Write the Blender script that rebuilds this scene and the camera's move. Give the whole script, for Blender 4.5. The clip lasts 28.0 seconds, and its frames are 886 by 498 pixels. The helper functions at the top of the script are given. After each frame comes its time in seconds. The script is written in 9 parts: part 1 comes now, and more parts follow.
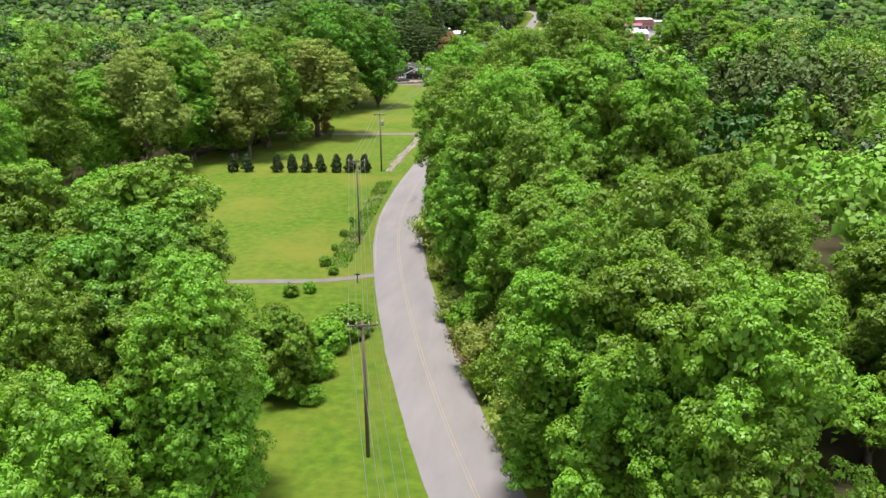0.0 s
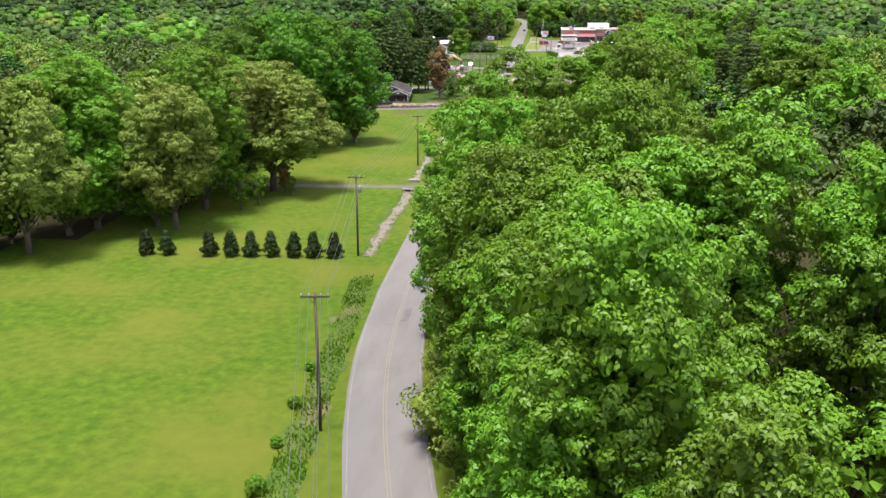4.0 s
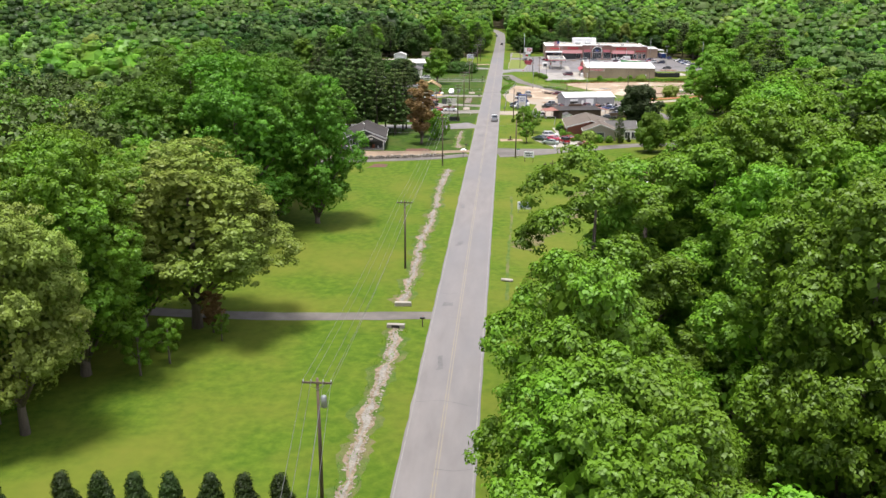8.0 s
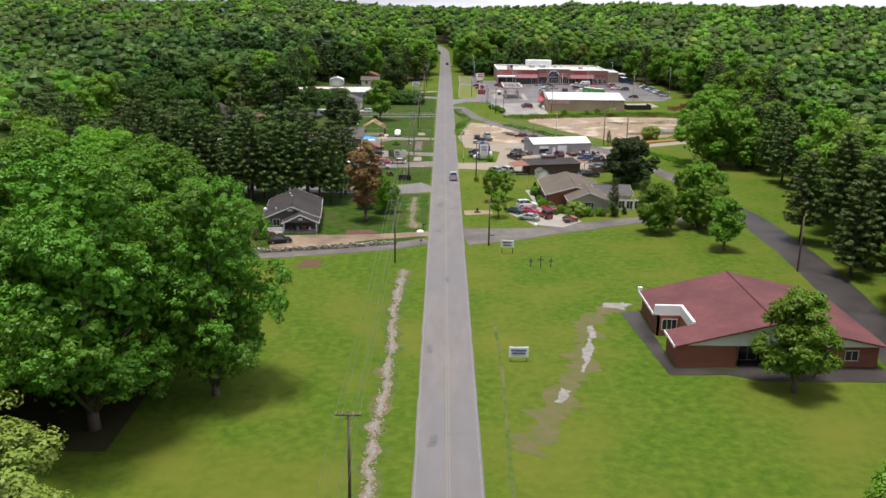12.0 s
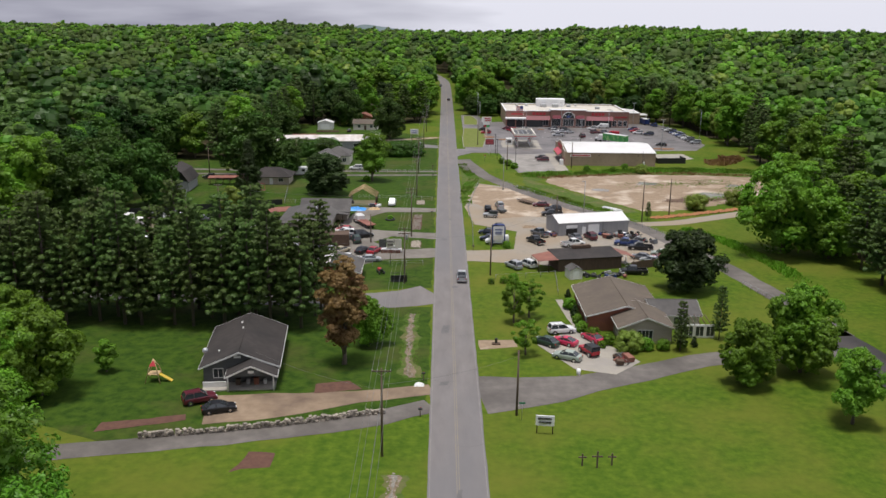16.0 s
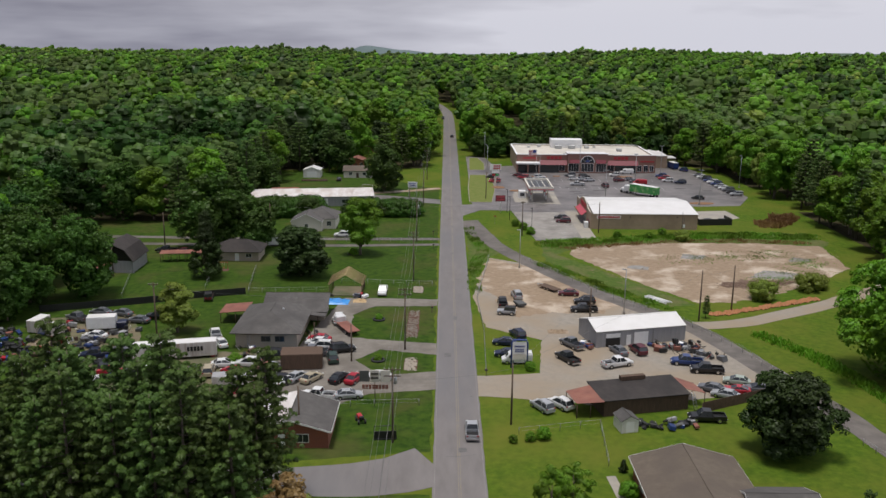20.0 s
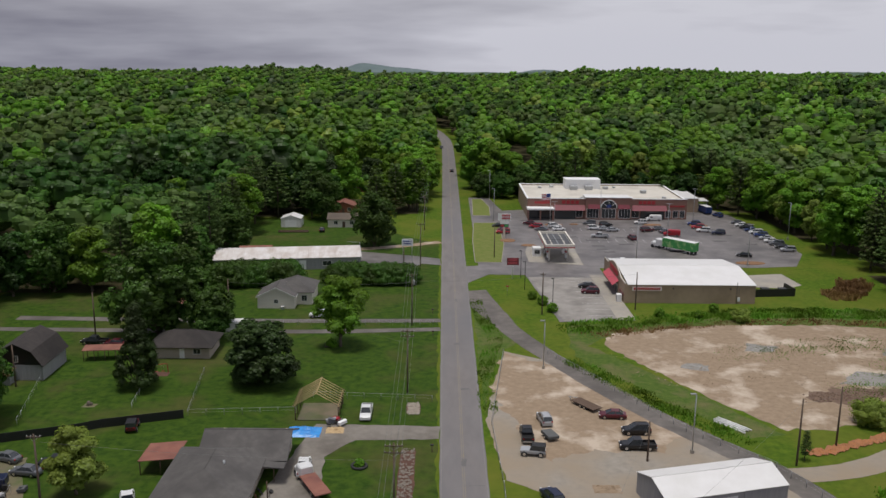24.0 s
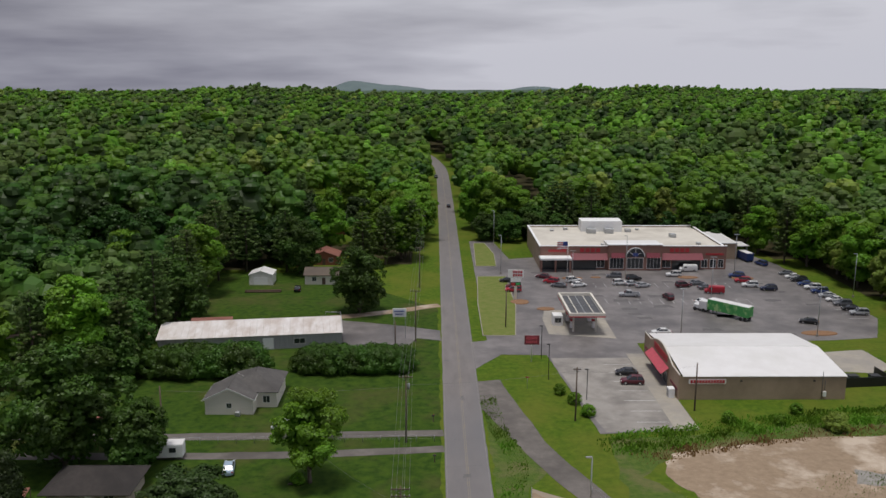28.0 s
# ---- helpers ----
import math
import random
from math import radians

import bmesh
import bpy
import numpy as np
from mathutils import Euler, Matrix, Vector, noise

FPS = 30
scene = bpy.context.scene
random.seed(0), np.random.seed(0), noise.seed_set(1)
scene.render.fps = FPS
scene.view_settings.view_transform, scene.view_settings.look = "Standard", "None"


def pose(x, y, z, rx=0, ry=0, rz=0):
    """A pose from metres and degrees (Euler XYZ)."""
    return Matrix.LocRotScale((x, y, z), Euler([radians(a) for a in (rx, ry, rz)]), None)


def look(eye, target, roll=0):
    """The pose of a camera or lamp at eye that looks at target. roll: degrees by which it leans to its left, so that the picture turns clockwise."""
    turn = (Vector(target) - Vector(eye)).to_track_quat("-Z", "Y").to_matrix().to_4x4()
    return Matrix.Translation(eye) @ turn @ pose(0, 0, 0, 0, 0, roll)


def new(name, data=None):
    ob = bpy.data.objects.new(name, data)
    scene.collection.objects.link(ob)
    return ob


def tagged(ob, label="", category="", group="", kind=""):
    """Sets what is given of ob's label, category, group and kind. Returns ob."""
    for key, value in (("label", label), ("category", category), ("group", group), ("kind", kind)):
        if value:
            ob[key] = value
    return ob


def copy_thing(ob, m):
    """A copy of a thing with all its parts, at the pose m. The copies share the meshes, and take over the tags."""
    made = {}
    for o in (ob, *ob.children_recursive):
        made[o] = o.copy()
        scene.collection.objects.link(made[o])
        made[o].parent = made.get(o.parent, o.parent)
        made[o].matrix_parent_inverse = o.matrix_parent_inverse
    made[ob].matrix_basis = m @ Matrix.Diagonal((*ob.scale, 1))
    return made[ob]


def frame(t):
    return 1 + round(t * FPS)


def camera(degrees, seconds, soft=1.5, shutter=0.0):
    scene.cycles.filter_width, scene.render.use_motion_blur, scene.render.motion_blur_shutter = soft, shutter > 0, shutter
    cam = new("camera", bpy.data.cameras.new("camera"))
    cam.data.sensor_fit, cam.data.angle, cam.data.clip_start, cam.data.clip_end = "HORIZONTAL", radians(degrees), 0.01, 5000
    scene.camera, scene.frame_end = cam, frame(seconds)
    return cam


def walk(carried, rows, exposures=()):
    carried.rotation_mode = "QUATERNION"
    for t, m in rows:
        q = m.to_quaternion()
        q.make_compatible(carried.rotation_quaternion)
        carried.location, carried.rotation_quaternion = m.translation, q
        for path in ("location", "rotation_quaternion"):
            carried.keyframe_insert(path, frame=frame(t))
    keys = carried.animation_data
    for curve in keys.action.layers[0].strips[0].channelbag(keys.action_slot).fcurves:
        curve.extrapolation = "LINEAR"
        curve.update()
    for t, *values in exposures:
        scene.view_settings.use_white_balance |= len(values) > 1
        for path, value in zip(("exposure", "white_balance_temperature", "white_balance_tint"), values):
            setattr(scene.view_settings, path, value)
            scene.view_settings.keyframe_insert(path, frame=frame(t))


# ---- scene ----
cam = camera(53.36, 28.0)
# seconds, eye x, y, z, yaw to the left, pitch, roll
PATH = [
    (0.0, 26.38, 7.85, 36.69, 7.789, -17.112, -0.737),
    (0.5, 25.13, 14.41, 36.42, 7.7, -17.109, -0.582),
    (1.0, 23.85, 20.98, 36.25, 7.626, -17.098, -0.432),
    (1.5, 22.55, 27.57, 36.15, 7.569, -17.076, -0.293),
    (2.0, 21.22, 34.17, 36.14, 7.481, -17.04, -0.17),
    (2.5, 19.88, 40.79, 36.21, 7.308, -16.993, -0.069),
    (3.0, 18.52, 47.42, 36.36, 7.03, -16.943, 0.008),
    (3.5, 17.14, 54.07, 36.58, 6.647, -16.902, 0.06),
    (4.0, 15.75, 60.73, 36.87, 6.216, -16.877, 0.091),
    (4.5, 14.36, 67.4, 37.23, 5.806, -16.87, 0.105),
    (5.0, 12.96, 74.09, 37.66, 5.493, -16.871, 0.109),
    (5.5, 11.58, 80.8, 38.14, 5.323, -16.867, 0.11),
    (6.0, 10.22, 87.52, 38.67, 5.222, -16.846, 0.115),
    (6.5, 8.89, 94.26, 39.24, 5.089, -16.8, 0.13),
    (7.0, 7.61, 101.01, 39.85, 4.842, -16.746, 0.162),
    (7.5, 6.39, 107.78, 40.48, 4.433, -16.7, 0.212),
    (8.0, 5.23, 114.57, 41.14, 3.941, -16.664, 0.281),
    (8.5, 4.15, 121.37, 41.82, 3.455, -16.631, 0.361),
    (9.0, 3.14, 128.19, 42.5, 2.968, -16.596, 0.446),
    (9.5, 2.22, 135.01, 43.21, 2.455, -16.554, 0.525),
    (10.0, 1.38, 141.84, 43.92, 1.918, -16.505, 0.594),
    (10.5, 0.63, 148.67, 44.63, 1.366, -16.453, 0.649),
    (11.0, -0.03, 155.51, 45.36, 0.805, -16.398, 0.688),
    (11.5, -0.61, 162.33, 46.09, 0.259, -16.341, 0.714),
    (12.0, -1.09, 169.15, 46.82, -0.183, -16.277, 0.73),
    (12.5, -1.49, 175.96, 47.55, -0.441, -16.197, 0.739),
    (13.0, -1.79, 182.76, 48.29, -0.537, -16.088, 0.742),
    (13.5, -2.03, 189.53, 49.02, -0.521, -15.942, 0.742),
    (14.0, -2.2, 196.29, 49.74, -0.455, -15.77, 0.74),
    (14.5, -2.32, 203.02, 50.47, -0.39, -15.586, 0.736),
    (15.0, -2.39, 209.73, 51.18, -0.334, -15.402, 0.731),
    (15.5, -2.43, 216.4, 51.88, -0.279, -15.229, 0.725),
    (16.0, -2.44, 223.04, 52.58, -0.226, -15.071, 0.718),
    (16.5, -2.44, 229.65, 53.26, -0.178, -14.93, 0.708),
    (17.0, -2.43, 236.22, 53.93, -0.143, -14.794, 0.695),
    (17.5, -2.41, 242.76, 54.58, -0.129, -14.65, 0.678),
    (18.0, -2.4, 249.27, 55.22, -0.116, -14.498, 0.657),
    (18.5, -2.39, 255.76, 55.84, -0.087, -14.341, 0.634),
    (19.0, -2.4, 262.22, 56.44, -0.053, -14.186, 0.609),
    (19.5, -2.42, 268.66, 57.02, -0.027, -14.036, 0.586),
    (20.0, -2.46, 275.08, 57.57, -0.013, -13.888, 0.566),
    (20.5, -2.53, 281.48, 58.11, -0.012, -13.739, 0.553),
    (21.0, -2.63, 287.87, 58.61, -0.025, -13.59, 0.546),
    (21.5, -2.75, 294.24, 59.1, -0.051, -13.448, 0.543),
    (22.0, -2.89, 300.59, 59.55, -0.081, -13.317, 0.543),
    (22.5, -3.05, 306.93, 59.98, -0.109, -13.201, 0.543),
    (23.0, -3.22, 313.25, 60.39, -0.135, -13.094, 0.539),
    (23.5, -3.41, 319.55, 60.77, -0.165, -12.987, 0.53),
    (24.0, -3.61, 325.83, 61.13, -0.199, -12.879, 0.512),
    (24.5, -3.81, 332.09, 61.46, -0.238, -12.768, 0.484),
    (25.0, -4.03, 338.34, 61.77, -0.284, -12.655, 0.446),
    (25.5, -4.25, 344.56, 62.05, -0.339, -12.541, 0.4),
    (26.0, -4.48, 350.77, 62.3, -0.41, -12.421, 0.35),
    (26.5, -4.71, 356.96, 62.53, -0.497, -12.29, 0.301),
    (27.0, -4.94, 363.13, 62.74, -0.585, -12.15, 0.255),
    (27.5, -5.17, 369.28, 62.93, -0.661, -12.0, 0.214),
    (28.0, -5.4, 375.4, 63.09, -0.72, -11.845, 0.177),
]
EXPOSURES = [(0.0, 1.42), (3.0, 1.3), (8.0, 1.12), (12.0, 0.6), (17.0, 0.14), (21.0, -0.13), (28.0, -0.3)]
walk(cam, [(t, pose(x, y, z, 0, 0, yaw) @ pose(0, 0, 0, 90 + pitch, 0, 0) @ pose(0, 0, 0, 0, 0, roll)) for t, x, y, z, yaw, pitch, roll in PATH], EXPOSURES)

# ---- sky and light: a grey overcast afternoon ----
world = bpy.data.worlds.new("overcast_sky")
scene.world = world
world.use_nodes = True
wn, wl = world.node_tree.nodes, world.node_tree.links
wn.clear()
w_out = wn.new("ShaderNodeOutputWorld")
w_bg = wn.new("ShaderNodeBackground")
w_sky = wn.new("ShaderNodeTexSky")
w_sky.sky_type = "NISHITA"
w_sky.sun_disc = False
w_sky.sun_elevation, w_sky.sun_rotation = radians(83), radians(222)
w_sky.air_density, w_sky.dust_density = 1.5, 3.0
w_co = wn.new("ShaderNodeTexCoord")
w_map = wn.new("ShaderNodeMapping")
w_map.inputs["Scale"].default_value = (1.4, 1.4, 9.0)
w_map.inputs["Location"].default_value = (0.35, 0.2, 0.55)
w_noise = wn.new("ShaderNodeTexNoise")
w_noise.inputs["Scale"].default_value = 1.5
w_noise.inputs["Detail"].default_value = 5.0
w_noise.inputs["Roughness"].default_value = 0.52
w_ramp = wn.new("ShaderNodeValToRGB")
w_ramp.color_ramp.elements[0].position, w_ramp.color_ramp.elements[0].color = 0.34, (1.6, 1.61, 2.08, 1)
w_ramp.color_ramp.elements[1].position, w_ramp.color_ramp.elements[1].color = 0.7, (4.7, 4.72, 5.3, 1)
w_mix = wn.new("ShaderNodeMixRGB")
w_mix.inputs["Fac"].default_value = 0.9
wl.new(w_co.outputs["Generated"], w_map.inputs["Vector"])
wl.new(w_map.outputs["Vector"], w_noise.inputs["Vector"])
w_sep = wn.new("ShaderNodeSeparateXYZ")
w_add = wn.new("ShaderNodeMath")
w_add.operation = "MULTIPLY_ADD"
w_add.inputs[1].default_value = 0.6
wl.new(w_co.outputs["Generated"], w_sep.inputs["Vector"])
wl.new(w_sep.outputs["X"], w_add.inputs[0])
wl.new(w_noise.outputs["Fac"], w_add.inputs[2])
w_low = wn.new("ShaderNodeMapRange")
w_low.inputs["From Min"].default_value, w_low.inputs["From Max"].default_value = 0.0, 0.1
w_low.inputs["To Min"].default_value, w_low.inputs["To Max"].default_value = 0.16, -0.06
wl.new(w_sep.outputs["Z"], w_low.inputs["Value"])
w_sum = wn.new("ShaderNodeMath")
wl.new(w_add.outputs[0], w_sum.inputs[0])
wl.new(w_low.outputs["Result"], w_sum.inputs[1])
wl.new(w_sum.outputs[0], w_ramp.inputs["Fac"])
wl.new(w_sky.outputs["Color"], w_mix.inputs["Color1"])
wl.new(w_ramp.outputs["Color"], w_mix.inputs["Color2"])
wl.new(w_mix.outputs["Color"], w_bg.inputs["Color"])
w_bg.inputs["Strength"].default_value = 0.155
wl.new(w_bg.outputs["Background"], w_out.inputs["Surface"])
sun_data = bpy.data.lights.new("sun", "SUN")
sun_data.energy, sun_data.angle, sun_data.color = 3.0, radians(16), (1.0, 0.965, 0.9)
sun = new("sun", sun_data)
sun.matrix_world = look((0, 0, 100), (8, 9, 0))

# ---- materials ----
def mat(name, base, rough=0.8, metal=0.0, alt=None, scale=1.0, detail=5.0, bump=0.0, bump_scale=None, alt2=None, scale2=0.1, per_object=0.0, mid=0.5, span=0.2, mid2=0.55, span2=0.12, stretch=None, gloss=0.5):
    """A surface whose colour wanders between base, alt (grain) and alt2 (stains), with fine relief."""
    m = bpy.data.materials.new(name)
    m.use_nodes = True
    n, l = m.node_tree.nodes, m.node_tree.links
    bsdf = n["Principled BSDF"]
    bsdf.inputs["Roughness"].default_value, bsdf.inputs["Metallic"].default_value = rough, metal
    bsdf.inputs["Specular IOR Level"].default_value = gloss
    geo = n.new("ShaderNodeNewGeometry")
    source = geo.outputs["Position"]
    if stretch:
        mp = n.new("ShaderNodeMapping")
        mp.inputs["Scale"].default_value = stretch
        l.new(source, mp.inputs["Vector"])
        source = mp.outputs["Vector"]
    colour = n.new("ShaderNodeRGB").outputs[0]
    colour.default_value = (*base, 1)
    for other, s, md, sp in ((alt, scale, mid, span), (alt2, scale2, mid2, span2)):
        if other is None:
            continue
        tex = n.new("ShaderNodeTexNoise")
        tex.inputs["Scale"].default_value, tex.inputs["Detail"].default_value = s, detail
        tex.inputs["Roughness"].default_value = 0.6
        l.new(source, tex.inputs["Vector"])
        rng = n.new("ShaderNodeMapRange")
        rng.inputs["From Min"].default_value, rng.inputs["From Max"].default_value = md - sp, md + sp
        l.new(tex.outputs["Fac"], rng.inputs["Value"])
        mix = n.new("ShaderNodeMixRGB")
        mix.inputs["Color2"].default_value = (*other, 1)
        l.new(rng.outputs["Result"], mix.inputs["Fac"])
        l.new(colour, mix.inputs["Color1"])
        colour = mix.outputs["Color"]
    if per_object:
        info = n.new("ShaderNodeObjectInfo")
        hsv = n.new("ShaderNodeHueSaturation")
        rng = n.new("ShaderNodeMapRange")
        rng.inputs["To Min"].default_value, rng.inputs["To Max"].default_value = 1 - per_object, 1 + per_object
        l.new(info.outputs["Random"], rng.inputs["Value"])
        l.new(rng.outputs["Result"], hsv.inputs["Value"])
        l.new(colour, hsv.inputs["Color"])
        colour = hsv.outputs["Color"]
    l.new(colour, bsdf.inputs["Base Color"])
    if bump:
        tex = n.new("ShaderNodeTexNoise")
        tex.inputs["Scale"].default_value, tex.inputs["Detail"].default_value = bump_scale or scale * 3, 6.0
        l.new(source, tex.inputs["Vector"])
        bp = n.new("ShaderNodeBump")
        bp.inputs["Strength"].default_value, bp.inputs["Distance"].default_value = min(1.0, bump * 4), bump
        l.new(tex.outputs["Fac"], bp.inputs["Height"])
        l.new(bp.outputs["Normal"], bsdf.inputs["Normal"])
    return m


def leaf_mat(name, base, alt, hue=0.02, value=0.25, translucent=0.35):
    """Foliage: colour by tree (Object Info's Random) and by leaf spray (Random Per Island), light passing through."""
    m = bpy.data.materials.new(name)
    m.use_nodes = True
    n, l = m.node_tree.nodes, m.node_tree.links
    n.clear()
    out = n.new("ShaderNodeOutputMaterial")
    geo, info = n.new("ShaderNodeNewGeometry"), n.new("ShaderNodeObjectInfo")
    mix = n.new("ShaderNodeMixRGB")
    mix.inputs["Color1"].default_value, mix.inputs["Color2"].default_value = (*base, 1), (*alt, 1)
    soft = n.new("ShaderNodeMapRange")
    soft.inputs["To Min"].default_value, soft.inputs["To Max"].default_value = 0.33, 0.67
    l.new(geo.outputs["Random Per Island"], soft.inputs["Value"])
    l.new(soft.outputs["Result"], mix.inputs["Fac"])
    hsv = n.new("ShaderNodeHueSaturation")
    hr, vr = n.new("ShaderNodeMapRange"), n.new("ShaderNodeMapRange")
    hr.inputs["To Min"].default_value, hr.inputs["To Max"].default_value = 0.5 - hue * 0.4, 0.5 + hue
    vr.inputs["To Min"].default_value, vr.inputs["To Max"].default_value = 1 - value, 1 + value
    tex = n.new("ShaderNodeTexNoise")
    tex.inputs["Scale"].default_value = 0.09
    l.new(geo.outputs["Position"], tex.inputs["Vector"])
    add = n.new("ShaderNodeMath")
    add.operation = "ADD"
    half = n.new("ShaderNodeMath")
    half.operation = "MULTIPLY_ADD"
    half.inputs[1].default_value, half.inputs[2].default_value = 3.4, -1.7
    l.new(tex.outputs["Fac"], half.inputs[0])
    l.new(info.outputs["Random"], add.inputs[0])
    l.new(half.outputs[0], add.inputs[1])
    l.new(add.outputs[0], hr.inputs["Value"])
    l.new(add.outputs[0], vr.inputs["Value"])
    l.new(hr.outputs["Result"], hsv.inputs["Hue"])
    l.new(vr.outputs["Result"], hsv.inputs["Value"])
    l.new(mix.outputs["Color"], hsv.inputs["Color"])
    dif, tra, gls, m1, m2 = n.new("ShaderNodeBsdfDiffuse"), n.new("ShaderNodeBsdfTranslucent"), n.new("ShaderNodeBsdfGlossy"), n.new("ShaderNodeMixShader"), n.new("ShaderNodeMixShader")
    gls.inputs["Roughness"].default_value = 0.5
    m1.inputs["Fac"].default_value, m2.inputs["Fac"].default_value = translucent, 0.025
    l.new(hsv.outputs["Color"], dif.inputs["Color"])
    l.new(hsv.outputs["Color"], tra.inputs["Color"])
    l.new(dif.outputs[0], m1.inputs[1])
    l.new(tra.outputs[0], m1.inputs[2])
    l.new(m1.outputs[0], m2.inputs[1])
    l.new(gls.outputs[0], m2.inputs[2])
    l.new(m2.outputs[0], out.inputs["Surface"])
    return m


GRASS = mat("mown_grass", (0.042, 0.086, 0.008), 0.95, alt=(0.09, 0.138, 0.013), scale=0.8, detail=13, span=0.17, bump=0.06, bump_scale=6, alt2=(0.118, 0.13, 0.02), scale2=0.055, mid2=0.56, span2=0.14, gloss=0.08)
# darker copy of the lawn: shade over the west side put into the colour
SHADED_GRASS = mat("shade_darkened_lawn", (0.02, 0.047, 0.006), 0.95, alt=(0.05, 0.09, 0.01), scale=0.6, detail=12, span=0.16, bump=0.08, bump_scale=5, alt2=(0.075, 0.072, 0.024), scale2=0.07, mid2=0.62, gloss=0.1)
ROUGH_GRASS = mat("rough_grass", (0.045, 0.09, 0.015), 0.95, alt=(0.095, 0.13, 0.028), scale=0.9, detail=9, bump=0.15, bump_scale=3, alt2=(0.16, 0.13, 0.07), scale2=0.12, mid2=0.6, gloss=0.1)
ASPHALT = mat("worn_grey_asphalt", (0.15, 0.137, 0.133), 0.88, gloss=0.3, alt=(0.195, 0.179, 0.174), scale=0.5, detail=10, bump=0.01, bump_scale=30, alt2=(0.15, 0.145, 0.15), scale2=0.06, stretch=(1, 0.25, 1))
WET_ASPHALT = mat("damp_asphalt", (0.14, 0.127, 0.123), 0.5, alt=(0.2, 0.183, 0.178), scale=0.3, detail=12, span=0.14, bump=0.01, bump_scale=25, alt2=(0.085, 0.078, 0.078), scale2=0.09)
LANE = mat("worn_brown_grey_lane", (0.118, 0.105, 0.096), 0.75, alt=(0.165, 0.148, 0.134), scale=0.5, detail=11, span=0.15, bump=0.01, bump_scale=25, alt2=(0.082, 0.073, 0.066), scale2=0.1, gloss=0.3)
SOAKED = mat("soaked_dark_asphalt", (0.045, 0.039, 0.037), 0.5, alt=(0.07, 0.06, 0.056), scale=0.6, detail=9, bump=0.01, bump_scale=25, alt2=(0.03, 0.027, 0.026), scale2=0.15, gloss=0.3)
CONCRETE = mat("pale_concrete", (0.3, 0.27, 0.225), 0.85, alt=(0.36, 0.33, 0.28), scale=0.7, detail=8, bump=0.01, bump_scale=20, alt2=(0.26, 0.24, 0.22), scale2=0.15)
GRAVEL = mat("pale_gravel", (0.225, 0.2, 0.168), 0.95, alt=(0.3, 0.268, 0.228), scale=0.8, detail=10, bump=0.05, bump_scale=15, alt2=(0.27, 0.215, 0.155), scale2=0.05, mid2=0.5, span2=0.1)
YARD_GRAVEL = mat("grey_yard_gravel", (0.165, 0.148, 0.128), 0.95, alt=(0.22, 0.198, 0.172), scale=0.9, detail=10, bump=0.04, bump_scale=12, alt2=(0.115, 0.1, 0.085), scale2=0.14, mid2=0.55)
BROWN_DRIVE = mat("packed_brown_drive", (0.2, 0.14, 0.092), 0.9, alt=(0.27, 0.2, 0.135), scale=0.4, detail=11, span=0.13, bump=0.03, bump_scale=6, alt2=(0.12, 0.082, 0.058), scale2=0.12, mid2=0.56)
DIRT = mat("tan_dirt", (0.3, 0.222, 0.15), 0.95, alt=(0.215, 0.155, 0.102), scale=0.8, detail=13, span=0.2, bump=0.08, bump_scale=4, alt2=(0.46, 0.38, 0.3), scale2=0.11, mid2=0.57, span2=0.06)
MUD = mat("dark_mud", (0.11, 0.07, 0.05), 0.9, alt=(0.17, 0.11, 0.075), scale=1.5, detail=8, bump=0.06, bump_scale=5)
LEAF = leaf_mat("spring_leaves", (0.1, 0.205, 0.011), (0.165, 0.3, 0.018), 0.018, 0.26, 0.26)
LEAF_WOODS = leaf_mat("woodland_leaves", (0.095, 0.185, 0.014), (0.155, 0.265, 0.023), 0.022, 0.42, 0.22)
# darkened leaf green: cloud shade over the west woods put into the colour
LEAF_DIMMED = leaf_mat("dimmed_green_leaves", (0.017, 0.045, 0.005), (0.033, 0.075, 0.008), 0.02, 0.4, 0.08)
LEAF_GROVE = leaf_mat("grove_leaves", (0.034, 0.078, 0.008), (0.062, 0.12, 0.012), 0.018, 0.3, 0.12)
LEAF_PALE = leaf_mat("pale_new_leaves", (0.15, 0.205, 0.026), (0.225, 0.285, 0.047), 0.015, 0.15, 0.22)
LEAF_DARK = leaf_mat("dark_leaves", (0.023, 0.042, 0.008), (0.038, 0.064, 0.012), 0.015, 0.2, 0.1)
LEAF_PINE = leaf_mat("pine_needles", (0.042, 0.077, 0.014), (0.09, 0.138, 0.026), 0.02, 0.2, 0.08)
LEAF_OAK = leaf_mat("deep_oak_leaves", (0.066, 0.16, 0.008), (0.115, 0.24, 0.014), 0.016, 0.2, 0.22)
LEAF_RUST = leaf_mat("rust_leaves", (0.18, 0.1, 0.04), (0.29, 0.175, 0.07), 0.015, 0.15)
BARK = mat("grey_brown_bark", (0.09, 0.07, 0.055), 0.95, alt=(0.14, 0.115, 0.09), scale=4, bump=0.03, bump_scale=12, stretch=(1, 1, 0.2))
TRODDEN = mat("trodden_yard", (0.12, 0.1, 0.075), 0.95, alt=(0.09, 0.11, 0.035), scale=0.35, detail=9, bump=0.05, bump_scale=5, alt2=(0.2, 0.15, 0.1), scale2=0.12)

# ---- helpers of this scene ----
from mathutils.geometry import tessellate_polygon


def mesh_ob(name, verts, faces, material, parent=None, label="", smooth=False):
    me = bpy.data.meshes.new(name)
    me.from_pydata(verts, [], faces)
    if smooth:
        me.polygons.foreach_set("use_smooth", [True] * len(me.polygons))
    me.materials.append(material)
    me.update()
    ob = new(name, me)
    if parent is not None:
        ob.parent = parent
    if label:
        ob["label"] = label
    return ob


